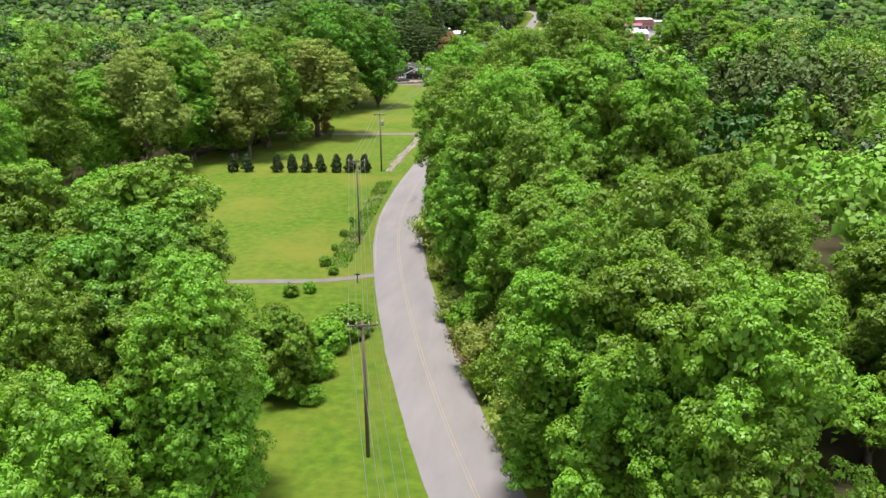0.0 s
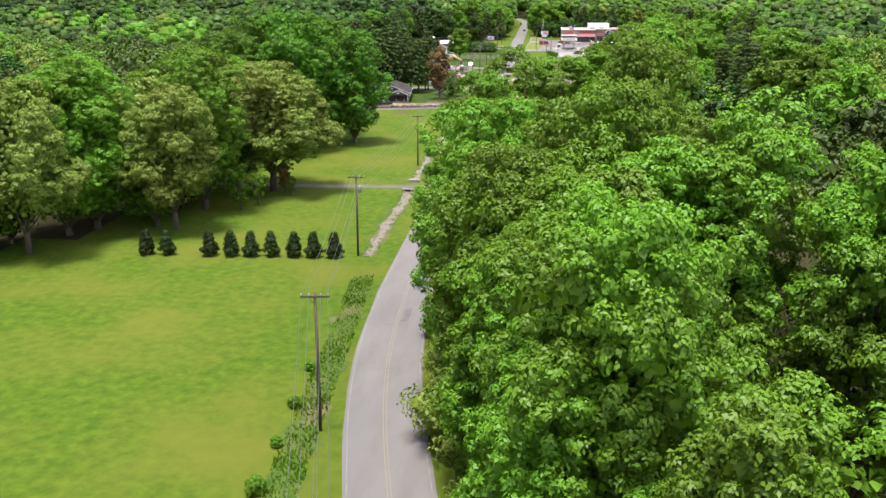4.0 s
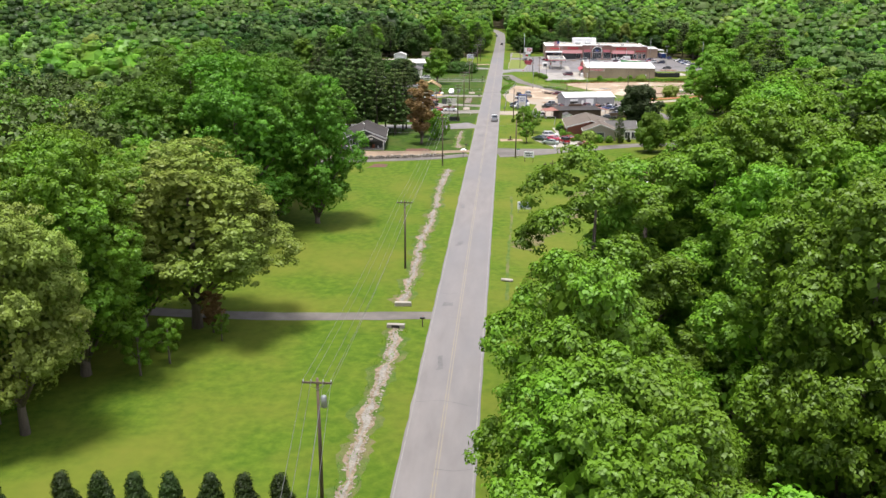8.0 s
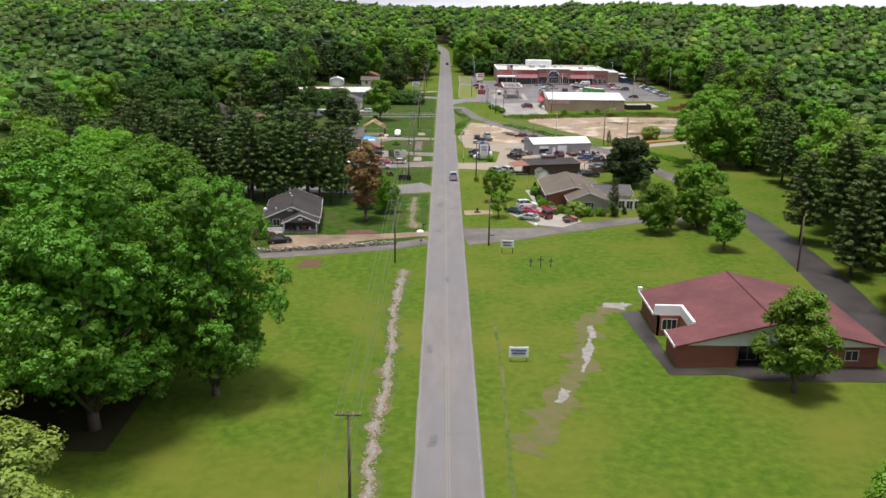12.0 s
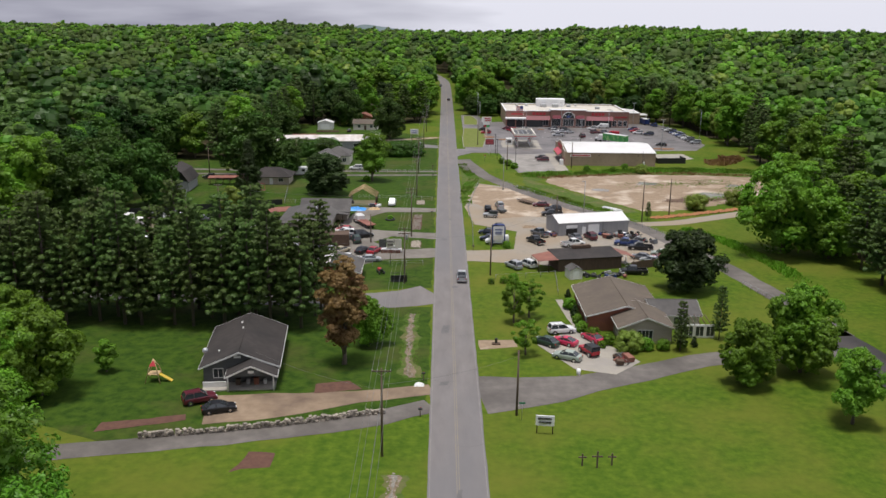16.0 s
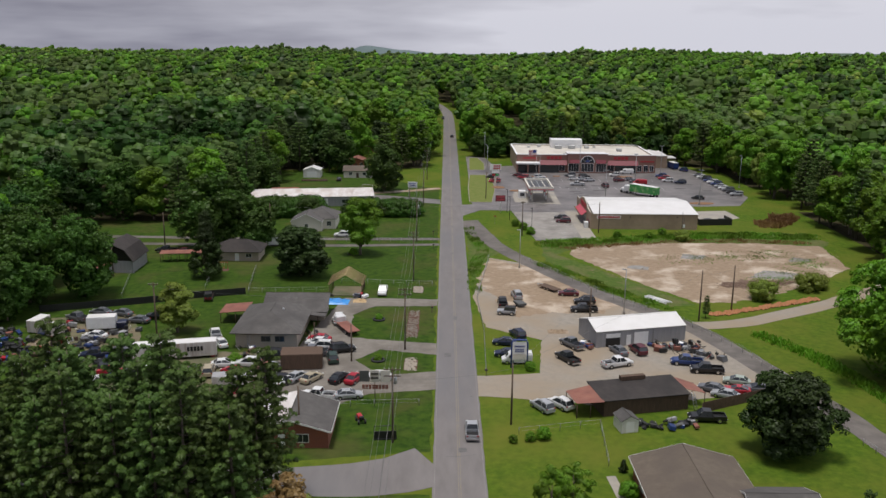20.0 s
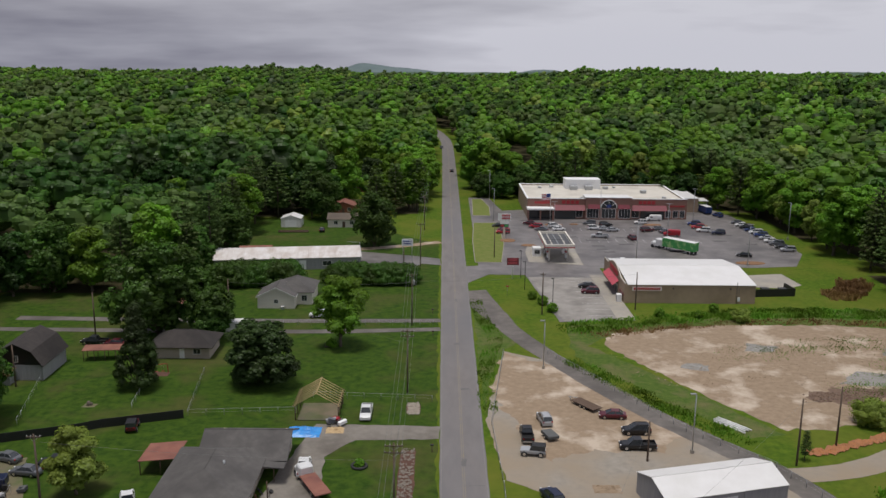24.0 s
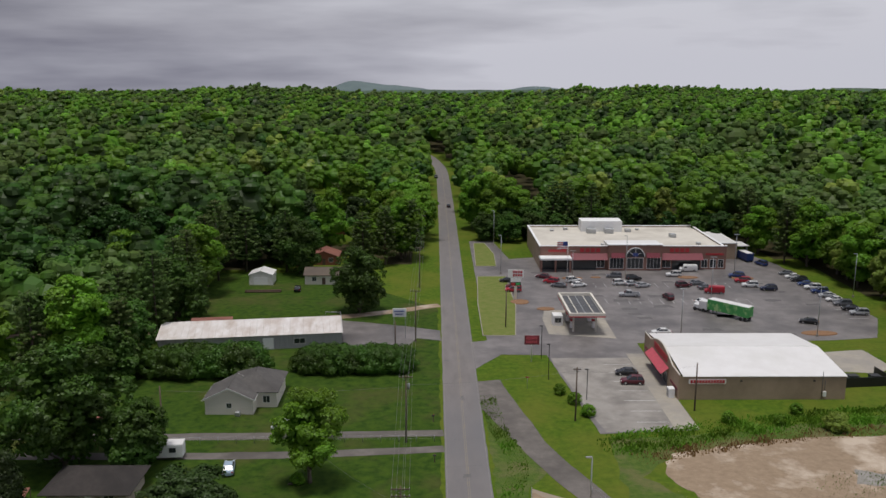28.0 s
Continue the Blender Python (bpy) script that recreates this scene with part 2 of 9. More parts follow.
def part(name, bm, material, parent, label=""):
    """Links a bmesh as one mesh object under a thing or a part."""
    me = bpy.data.meshes.new(name)
    bm.to_mesh(me)
    bm.free()
    me.materials.append(material)
    ob = new(name, me)
    if parent is not None:
        ob.parent = parent
    if label:
        ob["label"] = label
    return ob


def add_box(bm, x0, x1, y0, y1, z0, z1, bevel=0.0, m=None):
    made = bmesh.ops.create_cube(bm, size=1.0)["verts"]
    for v in made:
        v.co = Vector((x0 + (v.co.x + 0.5) * (x1 - x0), y0 + (v.co.y + 0.5) * (y1 - y0), z0 + (v.co.z + 0.5) * (z1 - z0)))
        if m is not None:
            v.co = m @ v.co
    if bevel:
        edges = {e for v in made for e in v.link_edges}
        bmesh.ops.bevel(bm, geom=list(edges), offset=bevel, segments=1, affect="EDGES")


def box(name, x0, x1, y0, y1, z0, z1, material, parent=None, label="", bevel=0.0):
    bm = bmesh.new()
    add_box(bm, x0, x1, y0, y1, z0, z1, bevel)
    return part(name, bm, material, parent, label)


def tube_geo(points, radii, sides=6):
    """Vertices and faces of a tube along points."""
    verts, faces = [], []
    for i, p in enumerate(points):
        a = Vector(points[max(0, i - 1)])
        b = Vector(points[min(len(points) - 1, i + 1)])
        d = (b - a).normalized()
        u = d.cross(Vector((0.3, 1, 0.1))).normalized() if abs(d.z) > 0.5 else d.cross(Vector((0, 0, 1))).normalized()
        w = d.cross(u)
        for k in range(sides):
            ang = 2 * math.pi * k / sides
            verts.append(Vector(p) + (u * math.cos(ang) + w * math.sin(ang)) * radii[i])
    for i in range(len(points) - 1):
        for k in range(sides):
            faces.append((i * sides + k, i * sides + (k + 1) % sides, (i + 1) * sides + (k + 1) % sides, (i + 1) * sides + k))
    n = len(points) - 1
    faces.append(tuple(range(sides))[::-1])
    faces.append(tuple(n * sides + k for k in range(sides)))
    return verts, faces


def tubes(name, runs, material, parent=None, label="", sides=6):
    verts, faces = [], []
    for points, radii in runs:
        if not isinstance(radii, (list, tuple)):
            radii = [radii] * len(points)
        v, f = tube_geo(points, radii, sides)
        o = len(verts)
        verts += v
        faces += [tuple(i + o for i in q) for q in f]
    return mesh_ob(name, verts, faces, material, parent, label, True)


def empty(name, x=0, y=0, z=0, turn=0.0):
    ob = new(name)
    ob.matrix_basis = pose(x, y, z, 0, 0, turn)
    return ob


ROAD_LINE = [(62, -40), (46, 0), (32, 36), (21, 64.3), (14.3, 84.6), (9.3, 102.5), (5.6, 117.5), (2.7, 132), (0.95, 146), (0.25, 160), (0, 178), (0, 300), (0.1, 420), (0.3, 540), (0.6, 660), (0.8, 790), (0.2, 900), (-3, 950), (-10, 1000), (-24, 1050)]


def road_x(y):
    for (x0, y0), (x1, y1) in zip(ROAD_LINE, ROAD_LINE[1:]):
        if y0 <= y <= y1:
            return x0 + (x1 - x0) * (y - y0) / (y1 - y0)
    return ROAD_LINE[0][0] if y < ROAD_LINE[0][1] else ROAD_LINE[-1][0]


def smooth_line(points, step=3.0):
    """Catmull-Rom through the points, evenly stepped."""
    pts = [Vector((p[0], p[1], 0)) for p in points]
    pts = [2 * pts[0] - pts[1]] + pts + [2 * pts[-1] - pts[-2]]
    out = []
    for i in range(1, len(pts) - 2):
        p0, p1, p2, p3 = pts[i - 1:i + 3]
        n = max(1, int((p2 - p1).length / step))
        for k in range(n):
            t = k / n
            out.append(0.5 * (2 * p1 + (p2 - p0) * t + (2 * p0 - 5 * p1 + 4 * p2 - p3) * t * t + (3 * p1 - p0 - 3 * p2 + p3) * t ** 3))
    out.append(pts[-2])
    return out


def strip(name, points, width, z, material, label, wobble=0.0, step=3.0, kind="structure", widths=None):
    """A band of ground cover along a line, with slightly uneven edges."""
    line = smooth_line(points, step)
    verts, faces = [], []
    for i, p in enumerate(line):
        d = (line[min(i + 1, len(line) - 1)] - line[max(i - 1, 0)]).normalized()
        side = Vector((d.y, -d.x, 0))
        w = width if widths is None else np.interp(i / (len(line) - 1), np.linspace(0, 1, len(widths)), widths)
        for s in (-1, 1):
            e = p + side * s * (w / 2 + wobble * (noise.noise(p * 0.35 + Vector((s * 9, 3, 0))) + 0.6 * noise.noise(p * 1.3 + Vector((s * 5, 7, 0)))))
            verts.append((e.x, e.y, z))
        if i:
            a = 2 * i
            faces.append((a - 2, a - 1, a + 1, a))
    return tagged(mesh_ob(name, verts, faces, material), label, kind=kind)


def patch(name, points, z, material, label, wobble=0.4, step=1.5, kind="structure"):
    """A flat area of ground cover with an uneven edge."""
    pts = [Vector((p[0], p[1], 0)) for p in points]
    ring = []
    for a, b in zip(pts, pts[1:] + pts[:1]):
        n = max(1, int((b - a).length / step))
        for k in range(n):
            p = a.lerp(b, k / n)
            ring.append(p + Vector((noise.noise(p * 0.4), noise.noise(p * 0.4 + Vector((40, 0, 0))), 0)) * wobble + Vector((noise.noise(p * 1.7), noise.noise(p * 1.7 + Vector((30, 0, 0))), 0)) * wobble * 0.5)
    me = bpy.data.meshes.new(name)
    tris = [t if (ring[t[1]] - ring[t[0]]).cross(ring[t[2]] - ring[t[0]]).z > 0 else t[::-1] for t in tessellate_polygon([ring])]
    me.from_pydata([(p.x, p.y, z) for p in ring], [], tris)
    me.materials.append(material)
    return tagged(new(name, me), label, kind=kind)


def inside(x, y, poly):
    hit = False
    for (x0, y0), (x1, y1) in zip(poly, poly[1:] + poly[:1]):
        if (y0 > y) != (y1 > y) and x < x0 + (x1 - x0) * (y - y0) / (y1 - y0):
            hit = not hit
    return hit

# ---- ground, roads and lots ----
def land_z(x, y):
    """Level town land; far off it falls to a wide valley."""
    far = max(0.0, math.hypot(x, y - 300) - 1500) / 2500
    off = min(1.0, max(0.0, abs(x) - 70) / 130) * min(1.0, max(0.0, y - 720) / 200) * min(1.0, max(0.0, 2400 - y) / 600)
    return -75 * min(1.0, far) ** 1.3 + off * (5 + 11 * noise.noise(Vector((x * 0.0042, y * 0.0042, 6.5))))


gx = np.unique(np.concatenate([np.linspace(-4500, -1200, 12), np.linspace(-1200, 1200, 49), np.linspace(1200, 4500, 12)]))
gy = np.unique(np.concatenate([np.linspace(-1500, -200, 6), np.linspace(-200, 1800, 81), np.linspace(1800, 4800, 14)]))
g_verts = [(float(x), float(y), land_z(x, y)) for y in gy for x in gx]
g_n = len(gx)
g_faces = [(j * g_n + i, j * g_n + i + 1, (j + 1) * g_n + i + 1, (j + 1) * g_n + i) for j in range(len(gy) - 1) for i in range(g_n - 1)]
tagged(mesh_ob("ground", g_verts, g_faces, GRASS), "green mown grass ground running out to the woods", kind="structure")

strip("road", ROAD_LINE, 7.1, 0.05, ASPHALT, "straight worn grey two-lane asphalt road", 0.12, 3.0)
strip("drive_to_lawn", [(-60, 107.5), (-26, 108.4), (-12, 109.7), (-3, 111), (3.2, 114)], 1.4, 0.03, LANE, "narrow grey driveway across the lawn", 0.3)
strip("drive_by_trees", [(-70, 222), (-42, 220), (-23, 219.6), (-3.4, 221.5)], 2.8, 0.03, LANE, "dark asphalt driveway over the ditch", 0.25)
strip("drive_below_wall", [(-60, 318), (-30, 325), (-14, 329.5), (-3.4, 335)], 4.2, 0.03, LANE, "grey driveway below the stone wall", 0.3)
strip("house_drive", [(-34, 333), (-25, 334.5), (-14, 337.5), (-3.4, 340.5)], 3.8, 0.034, BROWN_DRIVE, "sandy concrete driveway to the dark house", 0.3, widths=[9, 8, 4, 3.6])
strip("side_street", [(-120, 382), (-60, 381), (-30, 380), (-12, 381), (-3.4, 385)], 6, 0.035, ASPHALT, "asphalt side street joining the road", 0.2, widths=[5, 5, 5, 6, 11])
strip("church_lane", [(3.4, 339), (14, 341), (28, 347), (42, 353.5), (64, 357)], 5, 0.035, LANE, "asphalt lane beside the lawn", 0.2, widths=[13, 6, 5, 5, 5])
strip("church_drive", [(64, 368), (66.5, 352), (66, 320), (63, 290), (60, 262), (57, 232), (52, 205)], 7, 0.037, SOAKED, "asphalt drive behind the church", 0.2)
strip("back_lane", [(4, 545), (8.5, 527), (13.5, 509), (21.9, 489), (32.6, 467.6), (40.4, 455.7), (47.7, 444.1), (51.5, 432.9), (56, 417.2), (60, 402), (64, 380), (66, 364)], 4.6, 0.037, LANE, "narrow worn asphalt lane", 0.25, widths=[9, 5, 4.6, 4.6, 5, 5, 5])
strip("branch_lane", [(49, 445.1), (57.8, 446.6), (69.9, 453.1), (80.1, 459.1), (92.6, 468.1), (115, 484)], 4.5, 0.034, GRAVEL, "pale gravel lane", 0.3)
patch("gravel_lot", [(4.4, 464.2), (6.5, 480), (9.8, 498.7), (20.1, 492), (37.6, 459), (46.4, 444), (56.8, 414.5), (54, 411), (24, 404.9), (10.5, 407.5), (3.2, 408.5), (3.2, 417), (14.6, 418.5), (16.7, 435.6), (6.2, 443)], 0.03, GRAVEL, "pale gravel car lot with tan patches")
patch("dirt_field", [(31, 503), (34, 511), (58.9, 517.5), (85, 518), (103, 515.1), (101, 491.6), (81.3, 473.1), (62.1, 461), (54, 461), (46, 473)], 0.02, DIRT, "bare tan dirt field with puddles", 1.2)
patch("store_lot", [(3.4, 571), (3.4, 552), (10, 562), (20, 561.5), (24, 519), (41.8, 520.5), (42, 570), (88, 572), (100, 574), (108, 590), (106, 652), (99.6, 676), (87, 680), (20, 660), (16.5, 690), (8, 690), (7.4, 572)], 0.04, WET_ASPHALT, "damp grey asphalt supermarket car park", 0.1)
patch("yard_drive", [(-3.4, 419), (-3.4, 411), (-14, 409), (-20, 404), (-30, 404), (-36, 410), (-34, 424), (-30, 427), (-27, 446), (-24, 462), (-20, 462), (-3.4, 461.5), (-3.4, 456.5), (-17, 456), (-21, 450), (-20, 436), (-12, 434.5), (-3.4, 433), (-3.4, 427), (-14, 429.5), (-18, 424), (-13, 417)], 0.03, YARD_GRAVEL, "grey gravel drive of the repair yard")
patch("junk_yard", [(-30, 405), (-60, 409), (-66, 414), (-68, 428), (-80, 430), (-82, 446), (-66, 449), (-58, 430), (-44, 428), (-30, 426)], 0.022, TRODDEN, "trodden muddy yard crowded with old cars", 0.8)
strip("north_drive", [(-120, 511), (-60, 510.5), (-30, 510.8), (-3.4, 513)], 2.6, 0.03, LANE, "grey asphalt driveway", 0.25)
strip("cottage_drive", [(-100, 519), (-60, 518), (-30, 518.5), (-3.4, 519.5)], 2.8, 0.032, LANE, "grey asphalt driveway by the cottage", 0.25)
strip("dirt_track", [(-110, 575), (-70, 578), (-42, 587.5), (-20, 595), (-3.4, 603)], 3.6, 0.03, DIRT, "brown dirt track", 0.4)
patch("paved_yard", [(-32, 572), (-13, 562), (-11, 568), (-9, 574), (-3.4, 572), (-3.4, 580), (-13, 584), (-28.6, 589)], 0.035, WET_ASPHALT, "dark asphalt yard by the long building", 0.2)
# west lawns, with the shade over them painted in as darker grass
patch("west_lawn", [(-3.9, 335.5), (-3.9, 377), (-30, 376.5), (-70, 378), (-88, 370), (-86, 345), (-62, 332), (-42, 322), (-30, 325.5), (-14, 330)], 0.008, SHADED_GRASS, "lawn round the dark house, green darkened for shade", 0.5)
patch("north_lawn", [(-3.9, 389), (-3.9, 600), (-40, 640), (-70, 640), (-112, 560), (-114, 490), (-104, 440), (-108, 386), (-30, 384.5)], 0.006, SHADED_GRASS, "grass between the yards, green darkened for shade", 0.5)

# ---- trees ----
def ball_quads(n):
    """The quads of a cube blown up to a unit ball, n x n to a side."""
    k = np.linspace(-1, 1, n + 1)
    quads = []
    for axis in range(3):
        for sign in (-1, 1):
            for i in range(n):
                for j in range(n):
                    ring = [(k[i], k[j]), (k[i + 1], k[j]), (k[i + 1], k[j + 1]), (k[i], k[j + 1])]
                    quads.append([np.roll((sign, u, v), axis) for u, v in (ring if sign > 0 else ring[::-1])])
    q = np.array(quads, float).reshape(-1, 3)
    return q / np.linalg.norm(q, axis=1)[:, None]


BALLS = {n: ball_quads(n) for n in (2, 3, 4)}


def core_geo(rng, centres, radii, n, squash=0.8):
    """The lumpy, shaded inner mass of the foliage clumps."""
    ball = BALLS[n]
    out = []
    for c, r in zip(np.asarray(centres, float), radii):
        lump = 1 + 0.14 * np.sin(ball @ rng.normal(size=3) * 3.1 + rng.uniform(0, 6)) + 0.1 * np.sin(ball @ rng.normal(size=3) * 5.3 + rng.uniform(0, 6))
        out.append(c + ball * lump[:, None] * r * np.array([1, 1, squash]))
    return np.concatenate(out)


def crown_geo(rng, centres, radii, count, size, flat=0.5, narrow=0.55, squash=0.8, hub=None):
    """Leaf sprays (folded four-cornered leaves) over the skins of many clumps."""
    centres, radii = np.array(centres, float), np.array(radii, float)
    pick = rng.choice(len(centres), count, p=radii ** 2 / (radii ** 2).sum())
    d = rng.normal(size=(count, 3))
    d[:, 2] += 0.45
    if hub is not None:
        out = centres[pick] - np.array(hub)
        d += 0.9 * out / (np.linalg.norm(out, axis=1)[:, None] + 0.1)
    d /= np.linalg.norm(d, axis=1)[:, None]
    reach = 0.55 + 0.6 * rng.random(count) ** 0.8
    at = centres[pick] + d * (radii[pick] * reach)[:, None] * np.array([1, 1, squash])
    nrm = d + rng.normal(size=(count, 3)) * flat
    nrm /= np.linalg.norm(nrm, axis=1)[:, None]
    u = np.cross(nrm, rng.normal(size=(count, 3)))
    u /= np.linalg.norm(u, axis=1)[:, None]
    w = np.cross(nrm, u)
    s = (size * rng.uniform(0.6, 1.3, count))[:, None]
    verts = np.empty((count, 4, 3))
    verts[:, 0] = at - u * s * 0.95 - nrm * s * 0.2
    verts[:, 1] = at - w * s * narrow + nrm * s * 0.12
    verts[:, 2] = at + u * s * 0.95 - nrm * s * 0.2
    verts[:, 3] = at + w * s * narrow + nrm * s * 0.12
    return verts.reshape(-1, 3)


def tuft_geo(rng, at, rad, per, size, hub, narrow=0.55, even=0.0):
    """Tufts of leaves: little domes of sprays that face outwards and up, so that each has a bright top and a dark foot."""
    hub = np.repeat(np.broadcast_to(np.array(hub, float), (len(at), 3)), per, 0)
    at, rad = np.repeat(np.array(at, float), per, 0), np.repeat(np.array(rad, float), per)
    count = len(at)
    out = at - hub
    out /= np.linalg.norm(out, axis=1)[:, None] + 0.1
    d = rng.normal(size=(count, 3)) + out * 0.75
    d[:, 2] += 0.4
    d /= np.linalg.norm(d, axis=1)[:, None]
    p = at + d * (rad * rng.uniform(0.62, 1.15, count))[:, None] * np.array([1, 1, 0.72])
    nrm = d * (0.8 - 0.4 * even) + out * 0.6 * even + rng.normal(size=(count, 3)) * (0.2 - 0.08 * even)
    nrm[:, 2] += 0.3
    nrm /= np.linalg.norm(nrm, axis=1)[:, None]
    u = np.cross(nrm, rng.normal(size=(count, 3)))
    u /= np.linalg.norm(u, axis=1)[:, None]
    w = np.cross(nrm, u)
    s = (size * rng.uniform(0.6, 1.35, count))[:, None]
    verts = np.empty((count, 4, 3))
    verts[:, 0] = p - u * s * 0.95 - nrm * s * 0.22
    verts[:, 1] = p - w * s * narrow + nrm * s * 0.1
    verts[:, 2] = p + u * s * 0.95 - nrm * s * 0.22
    verts[:, 3] = p + w * s * narrow + nrm * s * 0.1
    return verts.reshape(-1, 3)


def quads_mesh(name, verts, material):
    n = len(verts)
    me = bpy.data.meshes.new(name)
    me.vertices.add(n)
    me.vertices.foreach_set("co", np.asarray(verts, np.float32).ravel())
    me.loops.add(n)
    me.loops.foreach_set("vertex_index", np.arange(n, dtype=np.int32))
    me.polygons.add(n // 4)
    me.polygons.foreach_set("loop_start", np.arange(0, n, 4, dtype=np.int32))
    me.materials.append(material)
    me.update(calc_edges=True)
    return me


def tree_proto(seed, height, spread, base, material, leaves, size, clumps=46, name="tree", label="", lean=0.0, core=3, lump=(0.16, 0.3), cone=False, tuft=(0.42, 0.8)):
    """A broad-leaved tree: tapered trunk, limbs, and a full lumpy crown of leaf sprays."""
    rng = np.random.default_rng(seed)
    top = empty(name)
    cz, rz = (height + base) / 2, (height - base) / 2
    centres, radii, limbs = [], [], []
    boughs = []
    total = clumps if cone or clumps < 40 else max(14, clumps * 2 // 13)
    for k in range(total):
        a, v = k * 2.4 + rng.uniform(-0.5, 0.5), -0.92 + 1.9 * (k + rng.uniform(0.0, 1.0)) / total
        full = max(0.1, 0.5 - v * 0.46) if cone else math.sqrt(max(0.04, 1 - max(v, 0) ** 2.2)) * (1.0 if v > -0.5 else 1.0 - 0.9 * (-0.5 - v))
        r = full * spread * (0.5 + 0.42 * rng.random() ** 0.5)
        r *= 0.88 + 0.42 * noise.noise(Vector((math.cos(a) * 1.4 + seed * 1.7, math.sin(a) * 1.4, v * 1.2)))
        c = (math.cos(a) * r, math.sin(a) * r, cz + v * rz * 0.9 + rng.uniform(-0.04, 0.04) * height)
        boughs.append(c)
    tufted = len(boughs) < clumps
    tufts, tuft_r, hubs = [], [], []
    if tufted:
        # each bough carries a dome of leafy tufts, with dark clefts between the boughs
        each = max(6, clumps * 5 // total)
        for c in boughs:
            c = np.array(c) * (0.78, 0.78, 1) + (0, 0, -0.14 * (c[2] - cz))
            big = spread * rng.uniform(*lump)
            out = np.array([c[0], c[1], max(0.0, c[2] - cz) * 0.7 + 0.2 * spread])
            out /= np.linalg.norm(out) + 1e-6
            d = rng.normal(size=(each, 3)) * 0.8 + out * 0.95
            d /= np.linalg.norm(d, axis=1)[:, None]
            tufts.append(c + d * big * rng.uniform(0.72, 1.18, each)[:, None] * np.array([1, 1, 0.8]))
            tuft_r += list(rng.uniform(*tuft, each))
            hubs.append(np.repeat([c - out * big * 0.35], each, 0))
            centres.append(tuple(c))
            radii.append(big)
            if len(limbs) < total // 2:
                limbs.append(tuple(c))
    else:
        centres = boughs
        radii = [spread * rng.uniform(*lump) for c in boughs]
        limbs = boughs[::3]
    trunk_h = cz + rz * 0.5
    r0 = 0.016 * height + 0.05
    bend = [(0.0, 0.0, -0.3), (lean * 0.2, 0.05, base * 0.6), (lean * 0.5, 0.1, base + rz * 0.5), (lean, 0.0, trunk_h)]
    runs = [(bend, [r0 * 1.25, r0, r0 * 0.7, r0 * 0.2])]
    for c in limbs:
        z0 = min(trunk_h * 0.9, max(base * 0.7, c[2] - rz * 0.7))
        mid = (c[0] * 0.5, c[1] * 0.5, z0 + (c[2] - z0) * 0.6)
        runs.append(([(0.05, 0, z0), mid, (c[0] * 0.95, c[1] * 0.95, c[2])], [r0 * 0.4, r0 * 0.24, r0 * 0.06]))
    tubes("trunk", runs, BARK, top)
    hub = (0, 0, cz - rz * 0.2)
    if tufted:
        geo = [tuft_geo(rng, np.concatenate(tufts), tuft_r, max(8, leaves // len(tuft_r)), size, np.concatenate(hubs))]
        if core:
            # the shaded inner leaves
            inner = np.array(centres) * (0.75, 0.75, 1) + (0, 0, -0.03 * height)
            geo.append(crown_geo(rng, np.concatenate([inner, [hub, (0, 0, cz + rz * 0.2), (0, 0, base + rz * 0.35)]]), [r * 0.75 for r in radii] + [spread * 0.5, spread * 0.4, spread * 0.45], leaves // 9, size * 2.3, 0.5, 0.7))
    else:
        geo = [crown_geo(rng, centres, radii, leaves, size, 0.34, squash=0.78, hub=hub)]
        if core:
            geo.append(core_geo(rng, centres, [r * 0.6 for r in radii], core))
    crown = new("crown", quads_mesh("crown", np.concatenate(geo), material))
    crown.parent = top
    return tagged(top, label, "tree", kind="")


def pine_proto(seed, height, spread, base, material, leaves, size, label):
    """A pine: straight trunk with tiers of flat, ragged boughs."""
    rng = np.random.default_rng(seed)
    top = empty("pine_tree")
    centres, radii = [], []
    runs = [([(0, 0, -0.3), (0.05, 0.1, height * 0.5), (0, 0, height)], [0.3, 0.2, 0.04])]
    tiers = int((height - base) / 1.15)
    for i in range(tiers):
        z = base + (height - base) * (i + 0.5) / tiers
        f = 1 - (i / tiers)
        reach = spread * (0.2 + 0.8 * f ** 0.7) * (1.0 if i > 1 else 0.75)
        turn = rng.uniform(0, 6)
        for k in range(7):
            a = turn + k * 0.9 + rng.uniform(-0.3, 0.3)
            r = reach * rng.uniform(0.7, 1.08)
            lift = rng.uniform(0.0, 0.7)
            tip = (math.cos(a) * r, math.sin(a) * r, z + lift)
            for f2, rr in ((0.4, 0.55), (0.72, 0.65), (1.0, 0.5)):
                centres.append((tip[0] * f2, tip[1] * f2, z - 0.25 + (lift + 0.25) * f2 + rng.uniform(-0.15, 0.15)))
                radii.append(rr * rng.uniform(0.75, 1.2) * (0.55 + 0.5 * f))
            if k % 2 == 0:
                runs.append(([(0, 0, z - 0.3), tip], [0.07, 0.02]))
    tubes("trunk", runs, BARK, top, sides=5)
    hubs = np.array(centres) * (0.85, 0.85, 1) - (0, 0, 0.5)
    verts = tuft_geo(rng, centres, radii, max(10, leaves // len(centres)), size, hubs, 0.26)
    crown = new("crown", quads_mesh("crown", verts, material))
    crown.parent = top
    return tagged(top, label, "tree")


